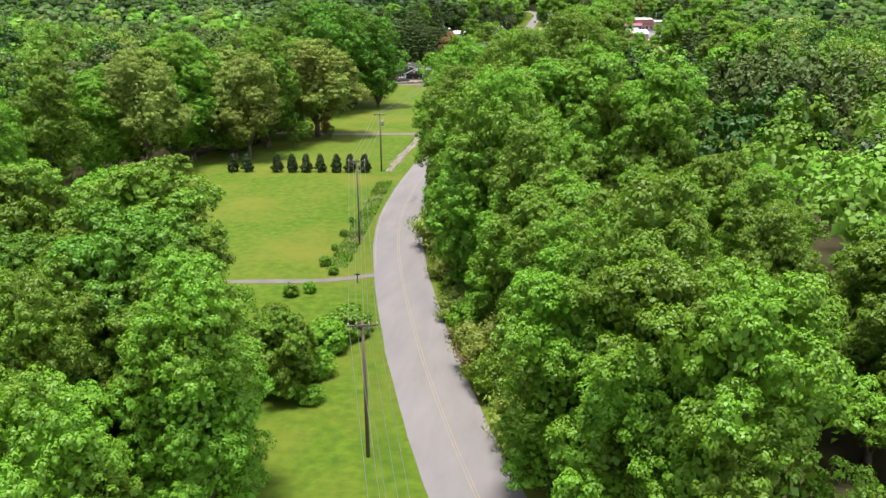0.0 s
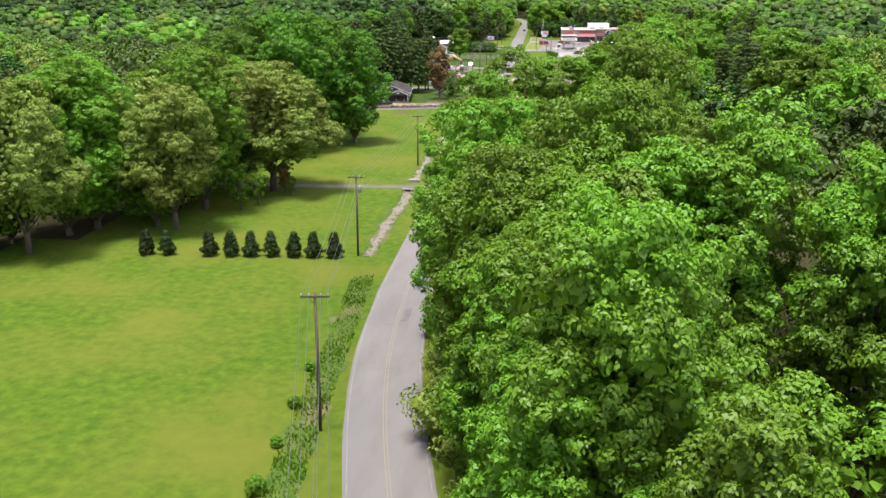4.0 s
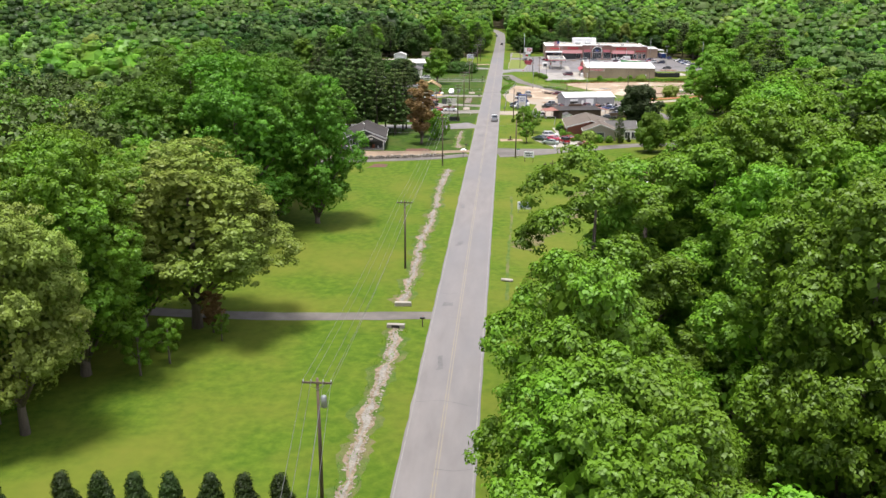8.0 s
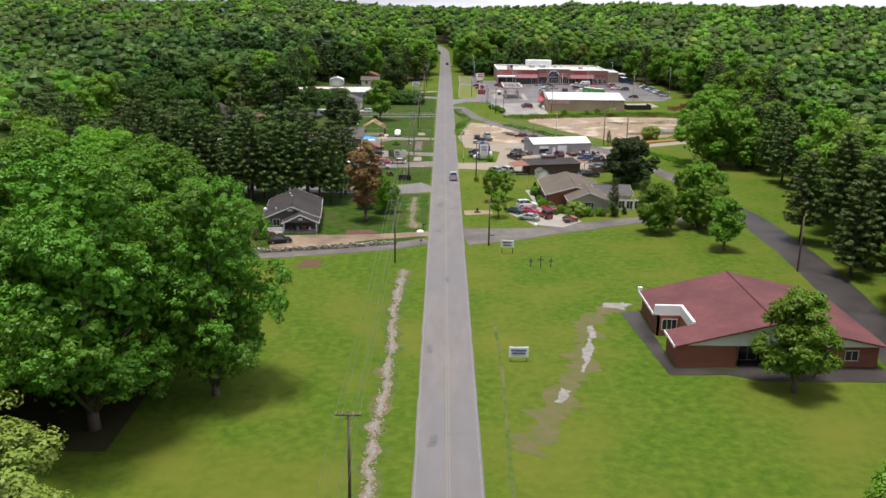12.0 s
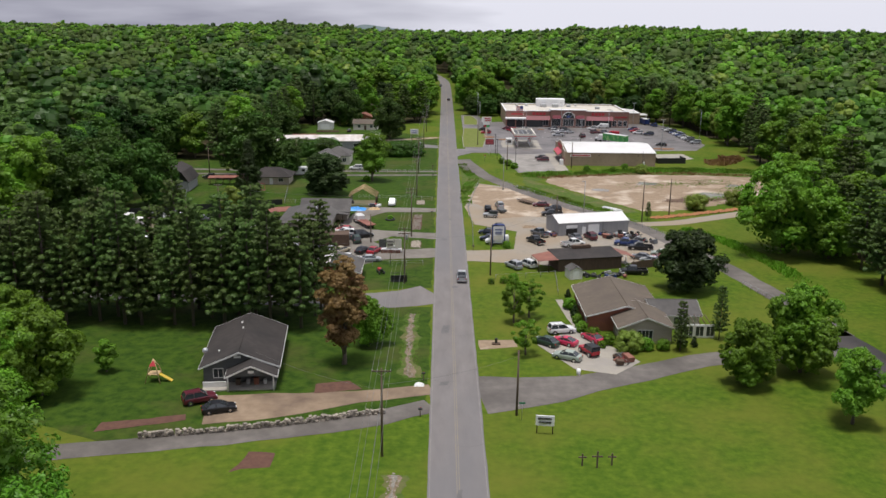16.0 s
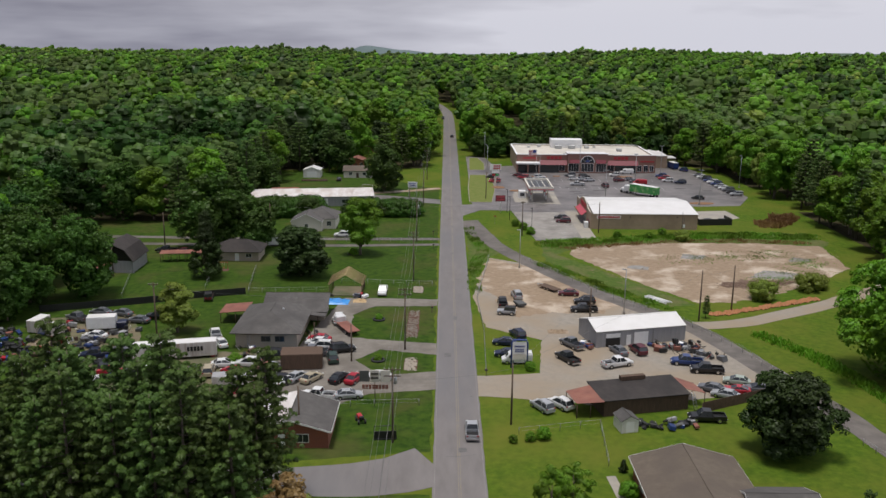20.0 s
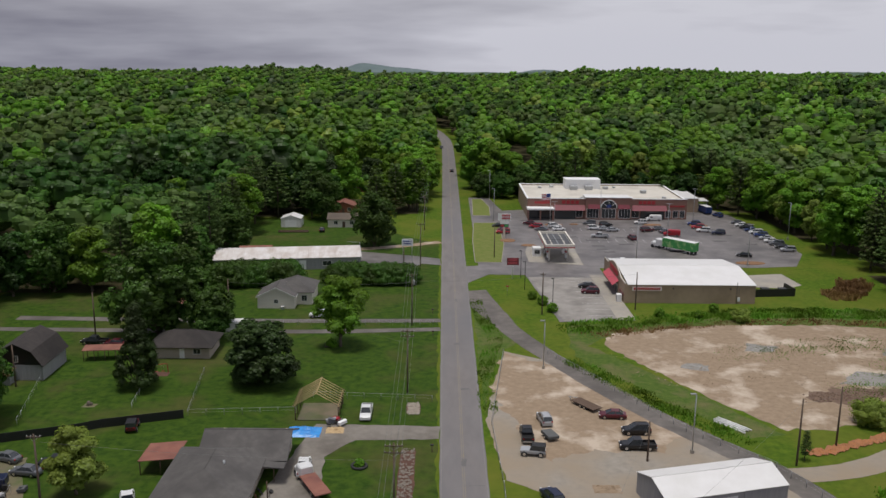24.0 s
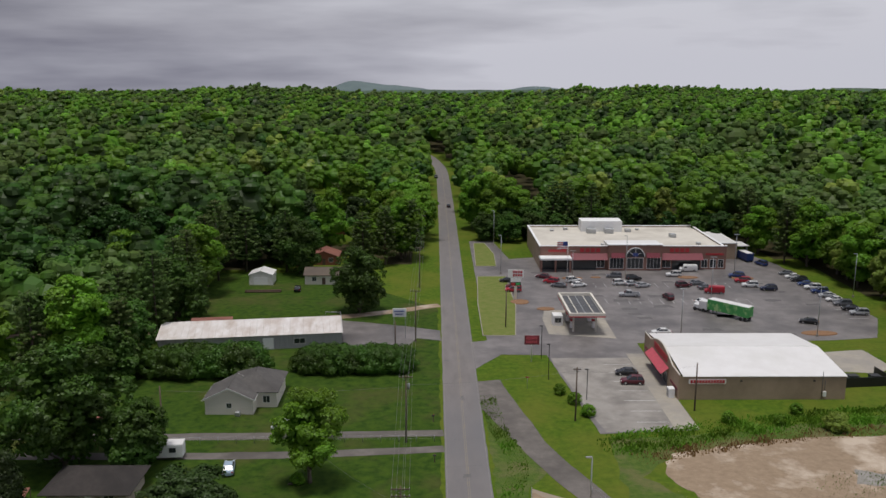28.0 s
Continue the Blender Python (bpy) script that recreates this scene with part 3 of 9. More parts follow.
OAK_NEAR = [tree_proto(10 + i, h, s, b, LEAF, 50000, 0.14, 190, lump=(0.2, 0.33), tuft=(0.4, 0.75), label="tall leafy green broad-leaved tree beside the road") for i, (h, s, b) in enumerate([(25, 8.2, 1.2), (23, 7.2, 1.0), (26, 7.6, 1.5), (21, 6.6, 0.8)])]
BIG_OAK = [tree_proto(20 + i, h, sp, b, LEAF_OAK, 52000, 0.15, 220, lump=(0.2, 0.32), tuft=(0.4, 0.8), label="tall spreading oak with deep green leaves") for i, (h, sp, b) in enumerate([(25, 8.6, 0.8), (26, 9.0, 2.0)])]
PALE_NEAR = [tree_proto(30, 23, 9.0, 3.6, LEAF_PALE, 56000, 0.145, 210, lump=(0.17, 0.28), tuft=(0.45, 0.85), label="broad tree with pale yellow-green new leaves")]
OAK = [tree_proto(14 + i, h, s, b, LEAF, 12000, 0.29, 100, core=2, lump=(0.22, 0.36), tuft=(0.6, 1.1), label="leafy green broad-leaved tree at the wood's edge") for i, (h, s, b) in enumerate([(20, 6.2, 1.2), (22, 7.0, 1.5), (18, 5.6, 1), (21, 5.4, 1.5)])]
PALE = [tree_proto(34 + i, h, s, b, LEAF_PALE, 12000, 0.29, 100, core=2, lump=(0.22, 0.36), tuft=(0.6, 1.1), label="tree with pale yellow-green new leaves at the wood's edge") for i, (h, s, b) in enumerate([(19, 6.2, 1.4), (16, 5.4, 1.2)])]
DARK = [tree_proto(40 + i, h, s, b, LEAF_DARK, 22000, 0.2, 130, lump=(0.22, 0.36), tuft=(0.4, 0.75), label="dark green dense round tree") for i, (h, s, b) in enumerate([(11, 5.6, 0.2), (16, 5.0, 0.6)])]
PINE = [pine_proto(50 + i, h, s, b, LEAF_PINE, 15000, 0.3, "dark green pine with tiered ragged boughs") for i, (h, s, b) in enumerate([(19, 4.6, 3.5), (22, 5.0, 5), (17, 4.4, 2.5)])]
SLIM = [tree_proto(60 + i, h, s, b, LEAF, n, 0.17, c, core=2, lump=(0.2, 0.34), label="slender young green tree on the grass") for i, (h, s, b, n, c) in enumerate([(10, 3.0, 1.8, 4200, 30), (7, 2.3, 1.5, 3000, 24), (14, 4.8, 1.8, 16000, 120)])]
SPARSE = [tree_proto(66 + i, h, s, b, LEAF, n, 0.15, c, core=0, lump=(0.16, 0.3), tuft=(0.35, 0.8), label="tall tree with thin airy foliage and bare limbs") for i, (h, s, b, n, c) in enumerate([(25, 6.8, 2, 46000, 150), (22, 5.6, 2, 36000, 130)])]
RUST = [tree_proto(70, 15.5, 3.5, 1.6, LEAF_RUST, 22000, 0.13, 150, core=2, lump=(0.2, 0.34), tuft=(0.2, 0.45), label="narrow tree with rusty brown spring leaves")]
BUSH = [tree_proto(75 + i, h, s, 0.0, m, n, 0.1, 36, name="shrub", core=2, lump=(0.3, 0.46), cone=cone, label="leafy green shrub on the grass") for i, (h, s, m, n, cone) in enumerate([(2.2, 1.3, LEAF, 2600, False), (3.5, 1.35, LEAF_DARK, 5600, True), (3.0, 2.2, LEAF_PALE, 3800, False), (2.6, 1.7, LEAF_GROVE, 4200, False)])]
DIMMED = [tree_proto(90 + i, h, s, 0.8, LEAF_DIMMED, 12000, 0.29, 100, core=2, lump=(0.22, 0.36), tuft=(0.6, 1.1), label="broad-leaved tree at the wood's edge, green dimmed for shade") for i, (h, s) in enumerate([(19, 6.6), (16, 6.0), (21, 6.2)])]
MEADOW = [tree_proto(80 + i, h, s, 0.5, LEAF, 32000, 0.2, 150, lump=(0.2, 0.34), tuft=(0.45, 0.85), label="broad bright green tree with a full rounded crown") for i, (h, s) in enumerate([(17, 8.6), (14, 7.0)])]
GROVE = [tree_proto(86 + i, h, s, 0.5, LEAF_GROVE, 24000, 0.22, 140, lump=(0.2, 0.34), tuft=(0.45, 0.85), label="broad mid-green tree with a full rounded crown") for i, (h, s) in enumerate([(17, 8.4), (14, 6.8)])]
CONE = [tree_proto(45, 16.5, 4.8, 0.3, LEAF_DARK, 16000, 0.2, 130, lump=(0.16, 0.26), cone=True, label="tall dark conical evergreen on the grass")]
PROTOS = [*GROVE, *BIG_OAK, *CONE, *OAK_NEAR, *PALE_NEAR, *OAK, *PALE, *DARK, *PINE, *SLIM, *SPARSE, *RUST, *BUSH, *MEADOW, *DIMMED]
for proto in PROTOS:
    proto["category"] = "shrub" if proto.name.startswith("shrub") else "tree"


def plant(proto, x, y, scale=1.0, turn=None, wide=1.0, z=0.0, label="", group=""):
    rnd = random.Random(int(x * 131 + y * 977))
    t = turn if turn is not None else rnd.uniform(0, 360)
    ob = copy_thing(proto, pose(x, y, z, 0, 0, t))
    ob.scale = (scale * wide, scale * wide, scale)
    if label:
        ob["label"] = label
    if group:
        ob["group"] = group
    return ob


CLEARINGS = [
    [(-58, 86), (-60, 150), (-50, 178), (-37, 196), (-36, 240), (-32, 270), (-42, 300), (-62, 310), (-66, 340), (-86, 356), (-88, 388), (4, 388), (4, 60), (1, 78), (-8, 86)],
    [(-105, 384), (-102, 420), (-96, 450), (-112, 490), (-114, 532), (-80, 536), (-66, 534), (-66, 545), (4, 545), (4, 380)],
    [(-67, 545), (-67, 640), (4, 645), (4, 545)],
    [(0, 206), (24, 206), (40, 219), (56, 204), (62, 200), (68, 230), (74, 300), (80, 345), (84, 395), (90, 440), (112, 470), (116, 600), (104, 676), (82, 692), (0, 698)],
]


# small openings in the woods where houses stand
GLADES = [(-84, 770, 14), (-84, 755, 10), (-56, 735, 13), (-38, 748, 11), (-38, 700, 12), (-36, 625, 14), (-40, 652, 12), (32, 758, 11), (-103, 628, 13), (-30, 725, 8)]


def is_open(x, y):
    side = x - road_x(y)
    if y > 1060:
        return False
    if 172 < y < 240 and 0 < side and x < 14 + (y - 172) * 0.28:
        return True
    if -9.5 < side < (5.8 if y < 238 else 9.0):
        return True
    if y < 100 and side < 0 and side > -20:
        return True
    return any(math.hypot(x - a, y - b) < r for a, b, r in GLADES) or any(inside(x, y, c) for c in CLEARINGS)


def woods_pick(rnd, x, y, near=False):
    v = noise.noise(Vector((x * 0.016, y * 0.016, 3.3)))
    r = rnd.random()
    if (not near and v > (0.2 if x > -40 or y < 380 else 0.02) and r < 0.8) or (near and r < 0.12 and x > 24):
        return rnd.choice(PINE)
    if near and r > 0.96 and x > 18:
        return PALE_NEAR[0]
    if near:
        return rnd.choice(OAK_NEAR)
    if not near and y < 320 and x < 0 and r > 0.3:
        return PALE_NEAR[0] if r > 0.88 and y > 150 else rnd.choice(OAK_NEAR)
    # mostly darkened trees in the west, standing in for the cloud shade there
    if not near and y > 440 and x < -40 and r < 0.92:
        return rnd.choice(DIMMED if r < 0.75 else GROVE)
    if r < 0.15:
        return rnd.choice(PALE)
    if r < (0.2 if x > -40 else 0.36):
        return DARK[1]
    return rnd.choice(OAK)

# ---- the woods: single trees along the clearings, joined canopy further off ----
def seen_zone(x, y):
    """Whether any part of the walk can look at this spot."""
    if y < 40:
        return False
    lead = y + 20
    return abs(x) < 60 + 0.56 * lead


wood_rnd = random.Random(5)
close_trees, edge_trees, far_spots = [], [], []
for gi in range(-114, 115):
    for gj in range(4, 188):
        x, y = gi * 9.0 + wood_rnd.uniform(-3.9, 3.9), gj * 9.0 + wood_rnd.uniform(-3.9, 3.9)
        if not seen_zone(x, y) or is_open(x, y) or ((y > 775 or y > 620 and abs(x) > 150) and (gi + gj) % 2) or (345 < y <= 620 and (gi + 2 * gj) % 3 == 0 and abs(x) > 120):
            continue
        edge = any(is_open(x + dx, y + dy) for dx, dy in ((11, 0), (-11, 0), (0, -14), (0, 11)))
        if y < 240 and 0 < x - road_x(y) < 40 or (y < 80 and -46 < x - road_x(y) < 0):
            close_trees.append((x, y))
        elif edge and y < 720:
            edge_trees.append((x, y))
        else:
            far_spots.append((x, y))
close_trees = [(x, y) for x, y in close_trees if int(x * 10) % 20 < 13 and not (118 < y < 215 and 0 < x < 18 + (y - 118) * 0.06)]
for x, y in close_trees:
    rnd = random.Random(int(x * 77 + y * 31))
    plant(woods_pick(rnd, x, y, True), x, y, rnd.uniform(0.92, 1.12) * (0.84 if y < 95 else 1.02 if y < 110 else 1.24), wide=rnd.uniform(0.85, 1.0), group="woods beside the road")
for i in range(20):
    y = 52 + i * 6.0
    rnd = random.Random(i)
    plant(OAK_NEAR[i % 4], road_x(y) + rnd.uniform(9.4, 11.4), y, rnd.uniform(0.8, 1.02) * (1 if i < 8 else 1.18), wide=rnd.uniform(0.84, 0.98), group="woods beside the road")
for x, y in edge_trees:
    rnd = random.Random(int(x * 77 + y * 31))
    plant(woods_pick(rnd, x, y), x, y, rnd.uniform(0.85, 1.2), wide=rnd.uniform(0.95, 1.15), group="edge of the woods")


def before_house(x, y):
    """Young, lower trees stand in front of the houses in the woods."""
    return any(0 < b - y < 62 and abs(x - a * (1 - (b - y) / (b - 300))) < r * 0.9 for a, b, r in GLADES if b > 690)


def canopy(name, spots, sprays, size, material, label, seed, tall=1.0, wide=1.0, lumps=6, even=0.0):
    """Many joined crowns: domes of leaf sprays with gaps between them."""
    rng = np.random.default_rng(seed)
    out = []
    for x, y in spots:
        s = rng.uniform(5.2 - 0.7 * even, 8.8 + 0.9 * even) * wide
        h = (rng.uniform(10.5, 15) + s * 1.1 + 6 * noise.noise(Vector((x * 0.02, y * 0.02, 8)))) * tall
        low = 0.55 if before_house(x, y) else 1.0
        s, h = s * low ** 0.5, h * low
        z0, k = land_z(x, y), lumps
        a, v = np.arange(k) * 2.4 + rng.uniform(-0.6, 0.6, k), np.linspace(-0.6, 0.95, k) + rng.uniform(-0.1, 0.1, k)
        r = np.sqrt(np.clip(1 - v * v, 0.03, 1)) * s * rng.uniform(0.58, 0.74, k) * (1 - 0.1 * even)
        c = np.stack([x + np.cos(a) * r, y + np.sin(a) * r, z0 + h - s + v * s * 0.72], 1)
        rad = s * rng.uniform(0.24, 0.38, k) * (0.8 if k > 12 else 1 + 0.1 * even)
        if k < 13:
            # leafy inner mass, so that each crown closes into a dome
            out.append(core_geo(rng, c, rad * (0.7 + 0.08 * even), 3 if k > 11 else 2))
            out.append(core_geo(rng, [(x, y, z0 + h - s * 1.0)], [s * (0.5 + 0.16 * even)], 3, 0.9))
        else:
            # shaded inner leaves
            out.append(crown_geo(rng, np.concatenate([c * 0.75 + np.array([x, y, z0 + h - s * 1.2]) * 0.25, [(x, y, z0 + h - s * 1.15)]]), np.append(rad * 0.8, s * 0.5), sprays // 5, size * 2.3, 0.5, 0.7))
        out.append(tuft_geo(rng, c, rad * (1.05 - 0.03 * even), max(5, sprays // k), size, (x, y, z0 + h - s * 1.2), 0.55 + 0.2 * even, even))
    ob = new(name, quads_mesh(name, np.concatenate(out), material))
    return tagged(ob, label, "woods", kind="stuff")


def near_town(p):
    return p[1] < 860 and abs(p[0]) < 150


def split_spots(spots):
    kinds = {tag: [] for tag in KINDS}
    for x, y in spots:
        v = noise.noise(Vector((x * 0.016, y * 0.016, 3.3)))
        r = random.Random(int(x * 13 + y * 7)).random()
        west, late = x < -30 and 440 < y < 730, y > 480
        if v > (0.2 if x > -40 or y < 380 else 0.08) and r < 0.8:
            tag = "pine"
        elif late:
            tag = "deep" if r < (0.55 if west else 0.14) else "grove" if r < (0.93 if west else 0.38) else "oak" if r < (1.0 if west else 0.87) else "green" if r < 0.97 or west else "pale"
        else:
            tag = "deep" if r < 0.25 else "pale" if r > 0.93 else "oak" if r > 0.72 else "green"
        kinds[tag].append((x, y))
    return kinds


KINDS = {"green": LEAF_WOODS, "pale": LEAF_PALE, "pine": LEAF_PINE, "deep": LEAF_DIMMED, "grove": LEAF_GROVE, "oak": LEAF_OAK}
mid = split_spots([s for s in far_spots if s[1] < 620])
far = split_spots([s for s in far_spots if s[1] >= 620])
for tag, material in KINDS.items():
    for name, spots, sprays, size, label, seed, tall, wide, lumps, even in (
        ("near_woods_", [p for p in mid[tag] if p[1] < 345], 520, 0.36, "dense spring woods on both sides of the road", 2, 1.08, 0.84, 16, 0.3),
        ("woods_", [p for p in mid[tag] if p[1] >= 345], 190, 0.44, "dense spring woods beyond the clearings", 3, 1.02, 0.9, 11, 0.8),
        ("far_woods_", [p for p in far[tag] if not near_town(p)], 72, 0.6, "rolling canopy of far spring woods", 4, 1.05, 1.16, 9, 1.0),
        ("town_woods_", [p for p in far[tag] if near_town(p)], 300, 0.36, "deep spring woods round the town", 6, 1.1, 0.98, 12, 1.0),
    ):
        if spots:
            canopy(name + tag, spots, sprays, size, material, label, seed, tall, wide, lumps, even)


# leaf litter under the trees, its colour darkened to deepen the shade between crowns
SHADED_LITTER = mat("shaded_leaf_litter", (0.035, 0.04, 0.016), 0.95, alt=(0.06, 0.045, 0.025), scale=0.8, detail=8, bump=0.1, bump_scale=2, gloss=0.1)
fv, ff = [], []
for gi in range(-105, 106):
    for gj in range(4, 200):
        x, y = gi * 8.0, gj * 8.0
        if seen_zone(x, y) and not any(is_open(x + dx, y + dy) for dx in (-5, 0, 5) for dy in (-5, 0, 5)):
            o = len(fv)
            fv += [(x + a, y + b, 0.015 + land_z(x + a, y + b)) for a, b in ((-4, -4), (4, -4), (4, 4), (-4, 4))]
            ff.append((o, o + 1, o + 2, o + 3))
tagged(mesh_ob("woodland_floor", fv, ff, SHADED_LITTER), "leaf litter under the trees, darkened for shade", kind="structure")

# ---- far country: rolling wooded land and hills, distance haze painted into their colours ----
FAR_WOODS = mat("haze_tinted_woods", (0.085, 0.125, 0.085), 0.95, alt=(0.06, 0.09, 0.065), scale=0.02, detail=10, gloss=0.05)
HILL = mat("haze_tinted_hill_woods", (0.14, 0.18, 0.18), 0.95, alt=(0.115, 0.15, 0.155), scale=0.02, detail=10, gloss=0.05)


def far_sheet(name, x0, x1, y0, y1, nx, ny, height, material, label):
    v = [(x0 + (x1 - x0) * i / nx, y0 + (y1 - y0) * j / ny, height(x0 + (x1 - x0) * i / nx, y0 + (y1 - y0) * j / ny)) for j in range(ny + 1) for i in range(nx + 1)]
    f = [(j * (nx + 1) + i, j * (nx + 1) + i + 1, (j + 1) * (nx + 1) + i + 1, (j + 1) * (nx + 1) + i) for j in range(ny) for i in range(nx)]
    return tagged(mesh_ob(name, v, f, material, smooth=True), label, kind="structure")


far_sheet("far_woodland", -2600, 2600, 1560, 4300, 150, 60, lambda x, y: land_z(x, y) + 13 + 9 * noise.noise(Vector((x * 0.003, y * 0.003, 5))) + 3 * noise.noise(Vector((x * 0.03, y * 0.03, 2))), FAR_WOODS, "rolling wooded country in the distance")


def hill_z(x, y):
    z = 30 * math.exp(-((x + 335) / 95) ** 2) + 40 * math.exp(-((x + 200) / 215) ** 2) + 34 * math.exp(-((x - 420) / 150) ** 2) + 22 * math.exp(-((x - 150) / 500) ** 2)
    return -72 + z * math.exp(-((y - 3880) / 200) ** 2) + 4 * noise.noise(Vector((x * 0.02, y * 0.02, 1)))


far_sheet("far_hills", -1500, 1700, 3500, 4250, 160, 16, hill_z, HILL, "low wooded hills on the horizon, coloured for haze")
far_sheet("horizon_ridge", -3200, 3200, 4350, 4700, 120, 4, lambda x, y: -52 + 10 * noise.noise(Vector((x * 0.0016, 2, 7))) - abs(y - 4480) * 0.2, mat("haze_tinted_ridge", (0.24, 0.28, 0.32), 0.95, alt=(0.2, 0.24, 0.28), scale=0.004, gloss=0.05), "ridge at the horizon, coloured pale blue for haze")

# trees close behind the stores
back_rnd = random.Random(31)
for i in range(20):
    plant((GROVE + DIMMED + OAK)[back_rnd.randrange(6)], 14 + (i % 10) * 9.4 + back_rnd.uniform(-2, 2), 691 + (i // 10) * 9 - max(0, i % 10 - 7) * 5 + back_rnd.uniform(-2, 2), back_rnd.uniform(0.55, 0.85), wide=1.15, group="trees behind the stores")

# ---- single trees in the open ----
for proto, x, y, sc, wide in (
    (BIG_OAK[0], -4.5, 65, 0.9, 1.02), (BIG_OAK[0], -17.5, 71, 0.74, 1.0), (MEADOW[1], 1.6, 79, 0.62, 0.85), (MEADOW[1], -6.5, 75, 0.72, 0.95), (MEADOW[1], -1.5, 84, 0.4, 0.9),
    (PALE_NEAR[0], -32.4, 215, 1.05, 1.42), (PALE_NEAR[0], -39.5, 187, 1.0, 0.98), (BIG_OAK[0], -27.8, 266, 1.12, 0.95), (BIG_OAK[1], -39, 257, 1.22, 1.2), (BIG_OAK[1], -50, 268, 1.25, 1.15), (OAK_NEAR[3], -54, 212, 1.1, 1.1), (BIG_OAK[0], -38, 279, 1.2, 1.1), (BIG_OAK[0], -52, 250, 1.12, 1.05),
    (SPARSE[0], 25.5, 199, 1.22, 1.0), (SPARSE[1], 35.5, 206, 1.48, 1.0), (SPARSE[0], 30, 203, 1.28, 1.0), (SPARSE[1], 18.5, 188, 0.95, 1.1), (SPARSE[0], 13.5, 191, 1.16, 1.1), (SPARSE[1], 18.8, 196, 1.3, 1.1), (SPARSE[1], 11.5, 180, 0.72, 1.1), (OAK_NEAR[3], 15.5, 176, 0.8, 0.9),
    (SLIM[2], 42.7, 268.6, 0.98, 1.15), (MEADOW[1], 42.9, 343.2, 0.76, 0.84), (MEADOW[1], 52.8, 348.1, 1.02, 0.82), (SLIM[2], 53, 330.8, 0.8, 1.0),
    (RUST[0], -16.9, 349.5, 1.12, 1.12), (MEADOW[1], -58, 337, 0.95, 0.95), (MEADOW[0], -66, 346, 0.8, 1.0), (OAK[2], -52, 345.5, 0.3, 1.0), (MEADOW[1], -13.6, 357.5, 0.62, 0.72), (SLIM[0], 10.7, 369, 0.8, 0.95), (SLIM[1], 11.4, 354, 0.85, 1.1), (SLIM[1], 13.6, 372, 1.0, 1.1),
    (DARK[0], 46.3, 388.8, 1.12, 1.12), (MEADOW[0], 76, 418, 1.35, 1.05), (MEADOW[1], 85, 414, 1.1, 1.0),
    (DARK[0], -36.5, 480, 1.08, 1.3), (CONE[0], -58.5, 477.5, 1.0, 1.0), (GROVE[0], -64, 507, 1.2, 1.1), (GROVE[0], -81, 461, 1.05, 0.9), (GROVE[0], -91, 456, 1.2, 0.95), (GROVE[1], -96, 470, 1.3, 1.0), (GROVE[0], -98, 440, 1.1, 0.95), (GROVE[1], -90, 444, 1.0, 0.9), (GROVE[1], -52, 505, 0.85, 1.0), (SLIM[2], -24.2, 501.1, 1.15, 1.05), (PALE[1], -54, 438, 0.64, 1.15), (PALE[1], -17.5, 361.5, 0.52, 1.05),
    (GROVE[0], -69, 587, 0.95, 1.2), (GROVE[0], -24.3, 596, 1.0, 0.95), (GROVE[0], -46, 640, 1.0, 1.0), (GROVE[1], -71, 544, 0.9, 1.2), (GROVE[1], -72, 552, 1.2, 1.1), (GROVE[1], -75, 560, 1.1, 1.0),
    (SLIM[0], -33.8, 200.6, 0.7, 0.9), (SLIM[1], -31.8, 204, 0.8, 0.9), (SLIM[1], -28, 211, 0.5, 0.9),
    (PINE[2], 36.6, 356.4, 0.5, 0.75), (PINE[2], 44.6, 362, 0.55, 0.7), (PINE[0], 52.4, 450, 0.26, 0.9),
):
    plant(proto, x, y, sc, wide=wide)
plant(RUST[0], -29.8, 213.5, 0.38, wide=1.3, label="small rusty brown tree by the driveway")
pine_rnd = random.Random(9)
for row in range(3):
    for i in range(15):
        plant(PINE[(i + row) % 3], -87 + i * 4.3 + 1.4 * row + pine_rnd.uniform(-1, 1), 366.5 + row * 4.8 + pine_rnd.uniform(-1.4, 1.4), pine_rnd.uniform(0.9, 1.1), wide=0.98, group="row of pines behind the dark house", label="tall dark pine in a row behind the house")
for i in range(16):
    plant(PINE[i % 3], 70 + (i % 4) * 5.2 + pine_rnd.uniform(-1.5, 1.5), 282 + (i // 4) * 17 + pine_rnd.uniform(-5, 5), pine_rnd.uniform(0.95, 1.2), wide=1.1, group="pines behind the church drive", label="tall dark pine behind the church drive")
for i in range(26):
    y = 58 + i * 4.6
    plant(BUSH[0] if i % 3 else BUSH[2], road_x(y) + pine_rnd.uniform(5.6, 7.4), y, pine_rnd.uniform(1.1, 2.0), wide=1.1, group="brush along the road", label="green brush at the road's edge under trees")
for i in range(12):
    plant(BUSH[0], -1 + pine_rnd.uniform(-5, 6), 76 + i * 1.9, pine_rnd.uniform(0.7, 1.3), wide=1.3, group="brush by the ditch", label="green brush by the roadside ditch")
for x, y, sc in ((-2.5, 113.5, 0.5), (-4.5, 117, 0.6), (-5, 124, 0.4), (-5.4, 131, 0.45), (-6, 139, 0.4), (-3.6, 106.5, 0.6), (-5.6, 105, 0.7)):
    plant(BUSH[0], x, y, sc, group="brush by the ditch")
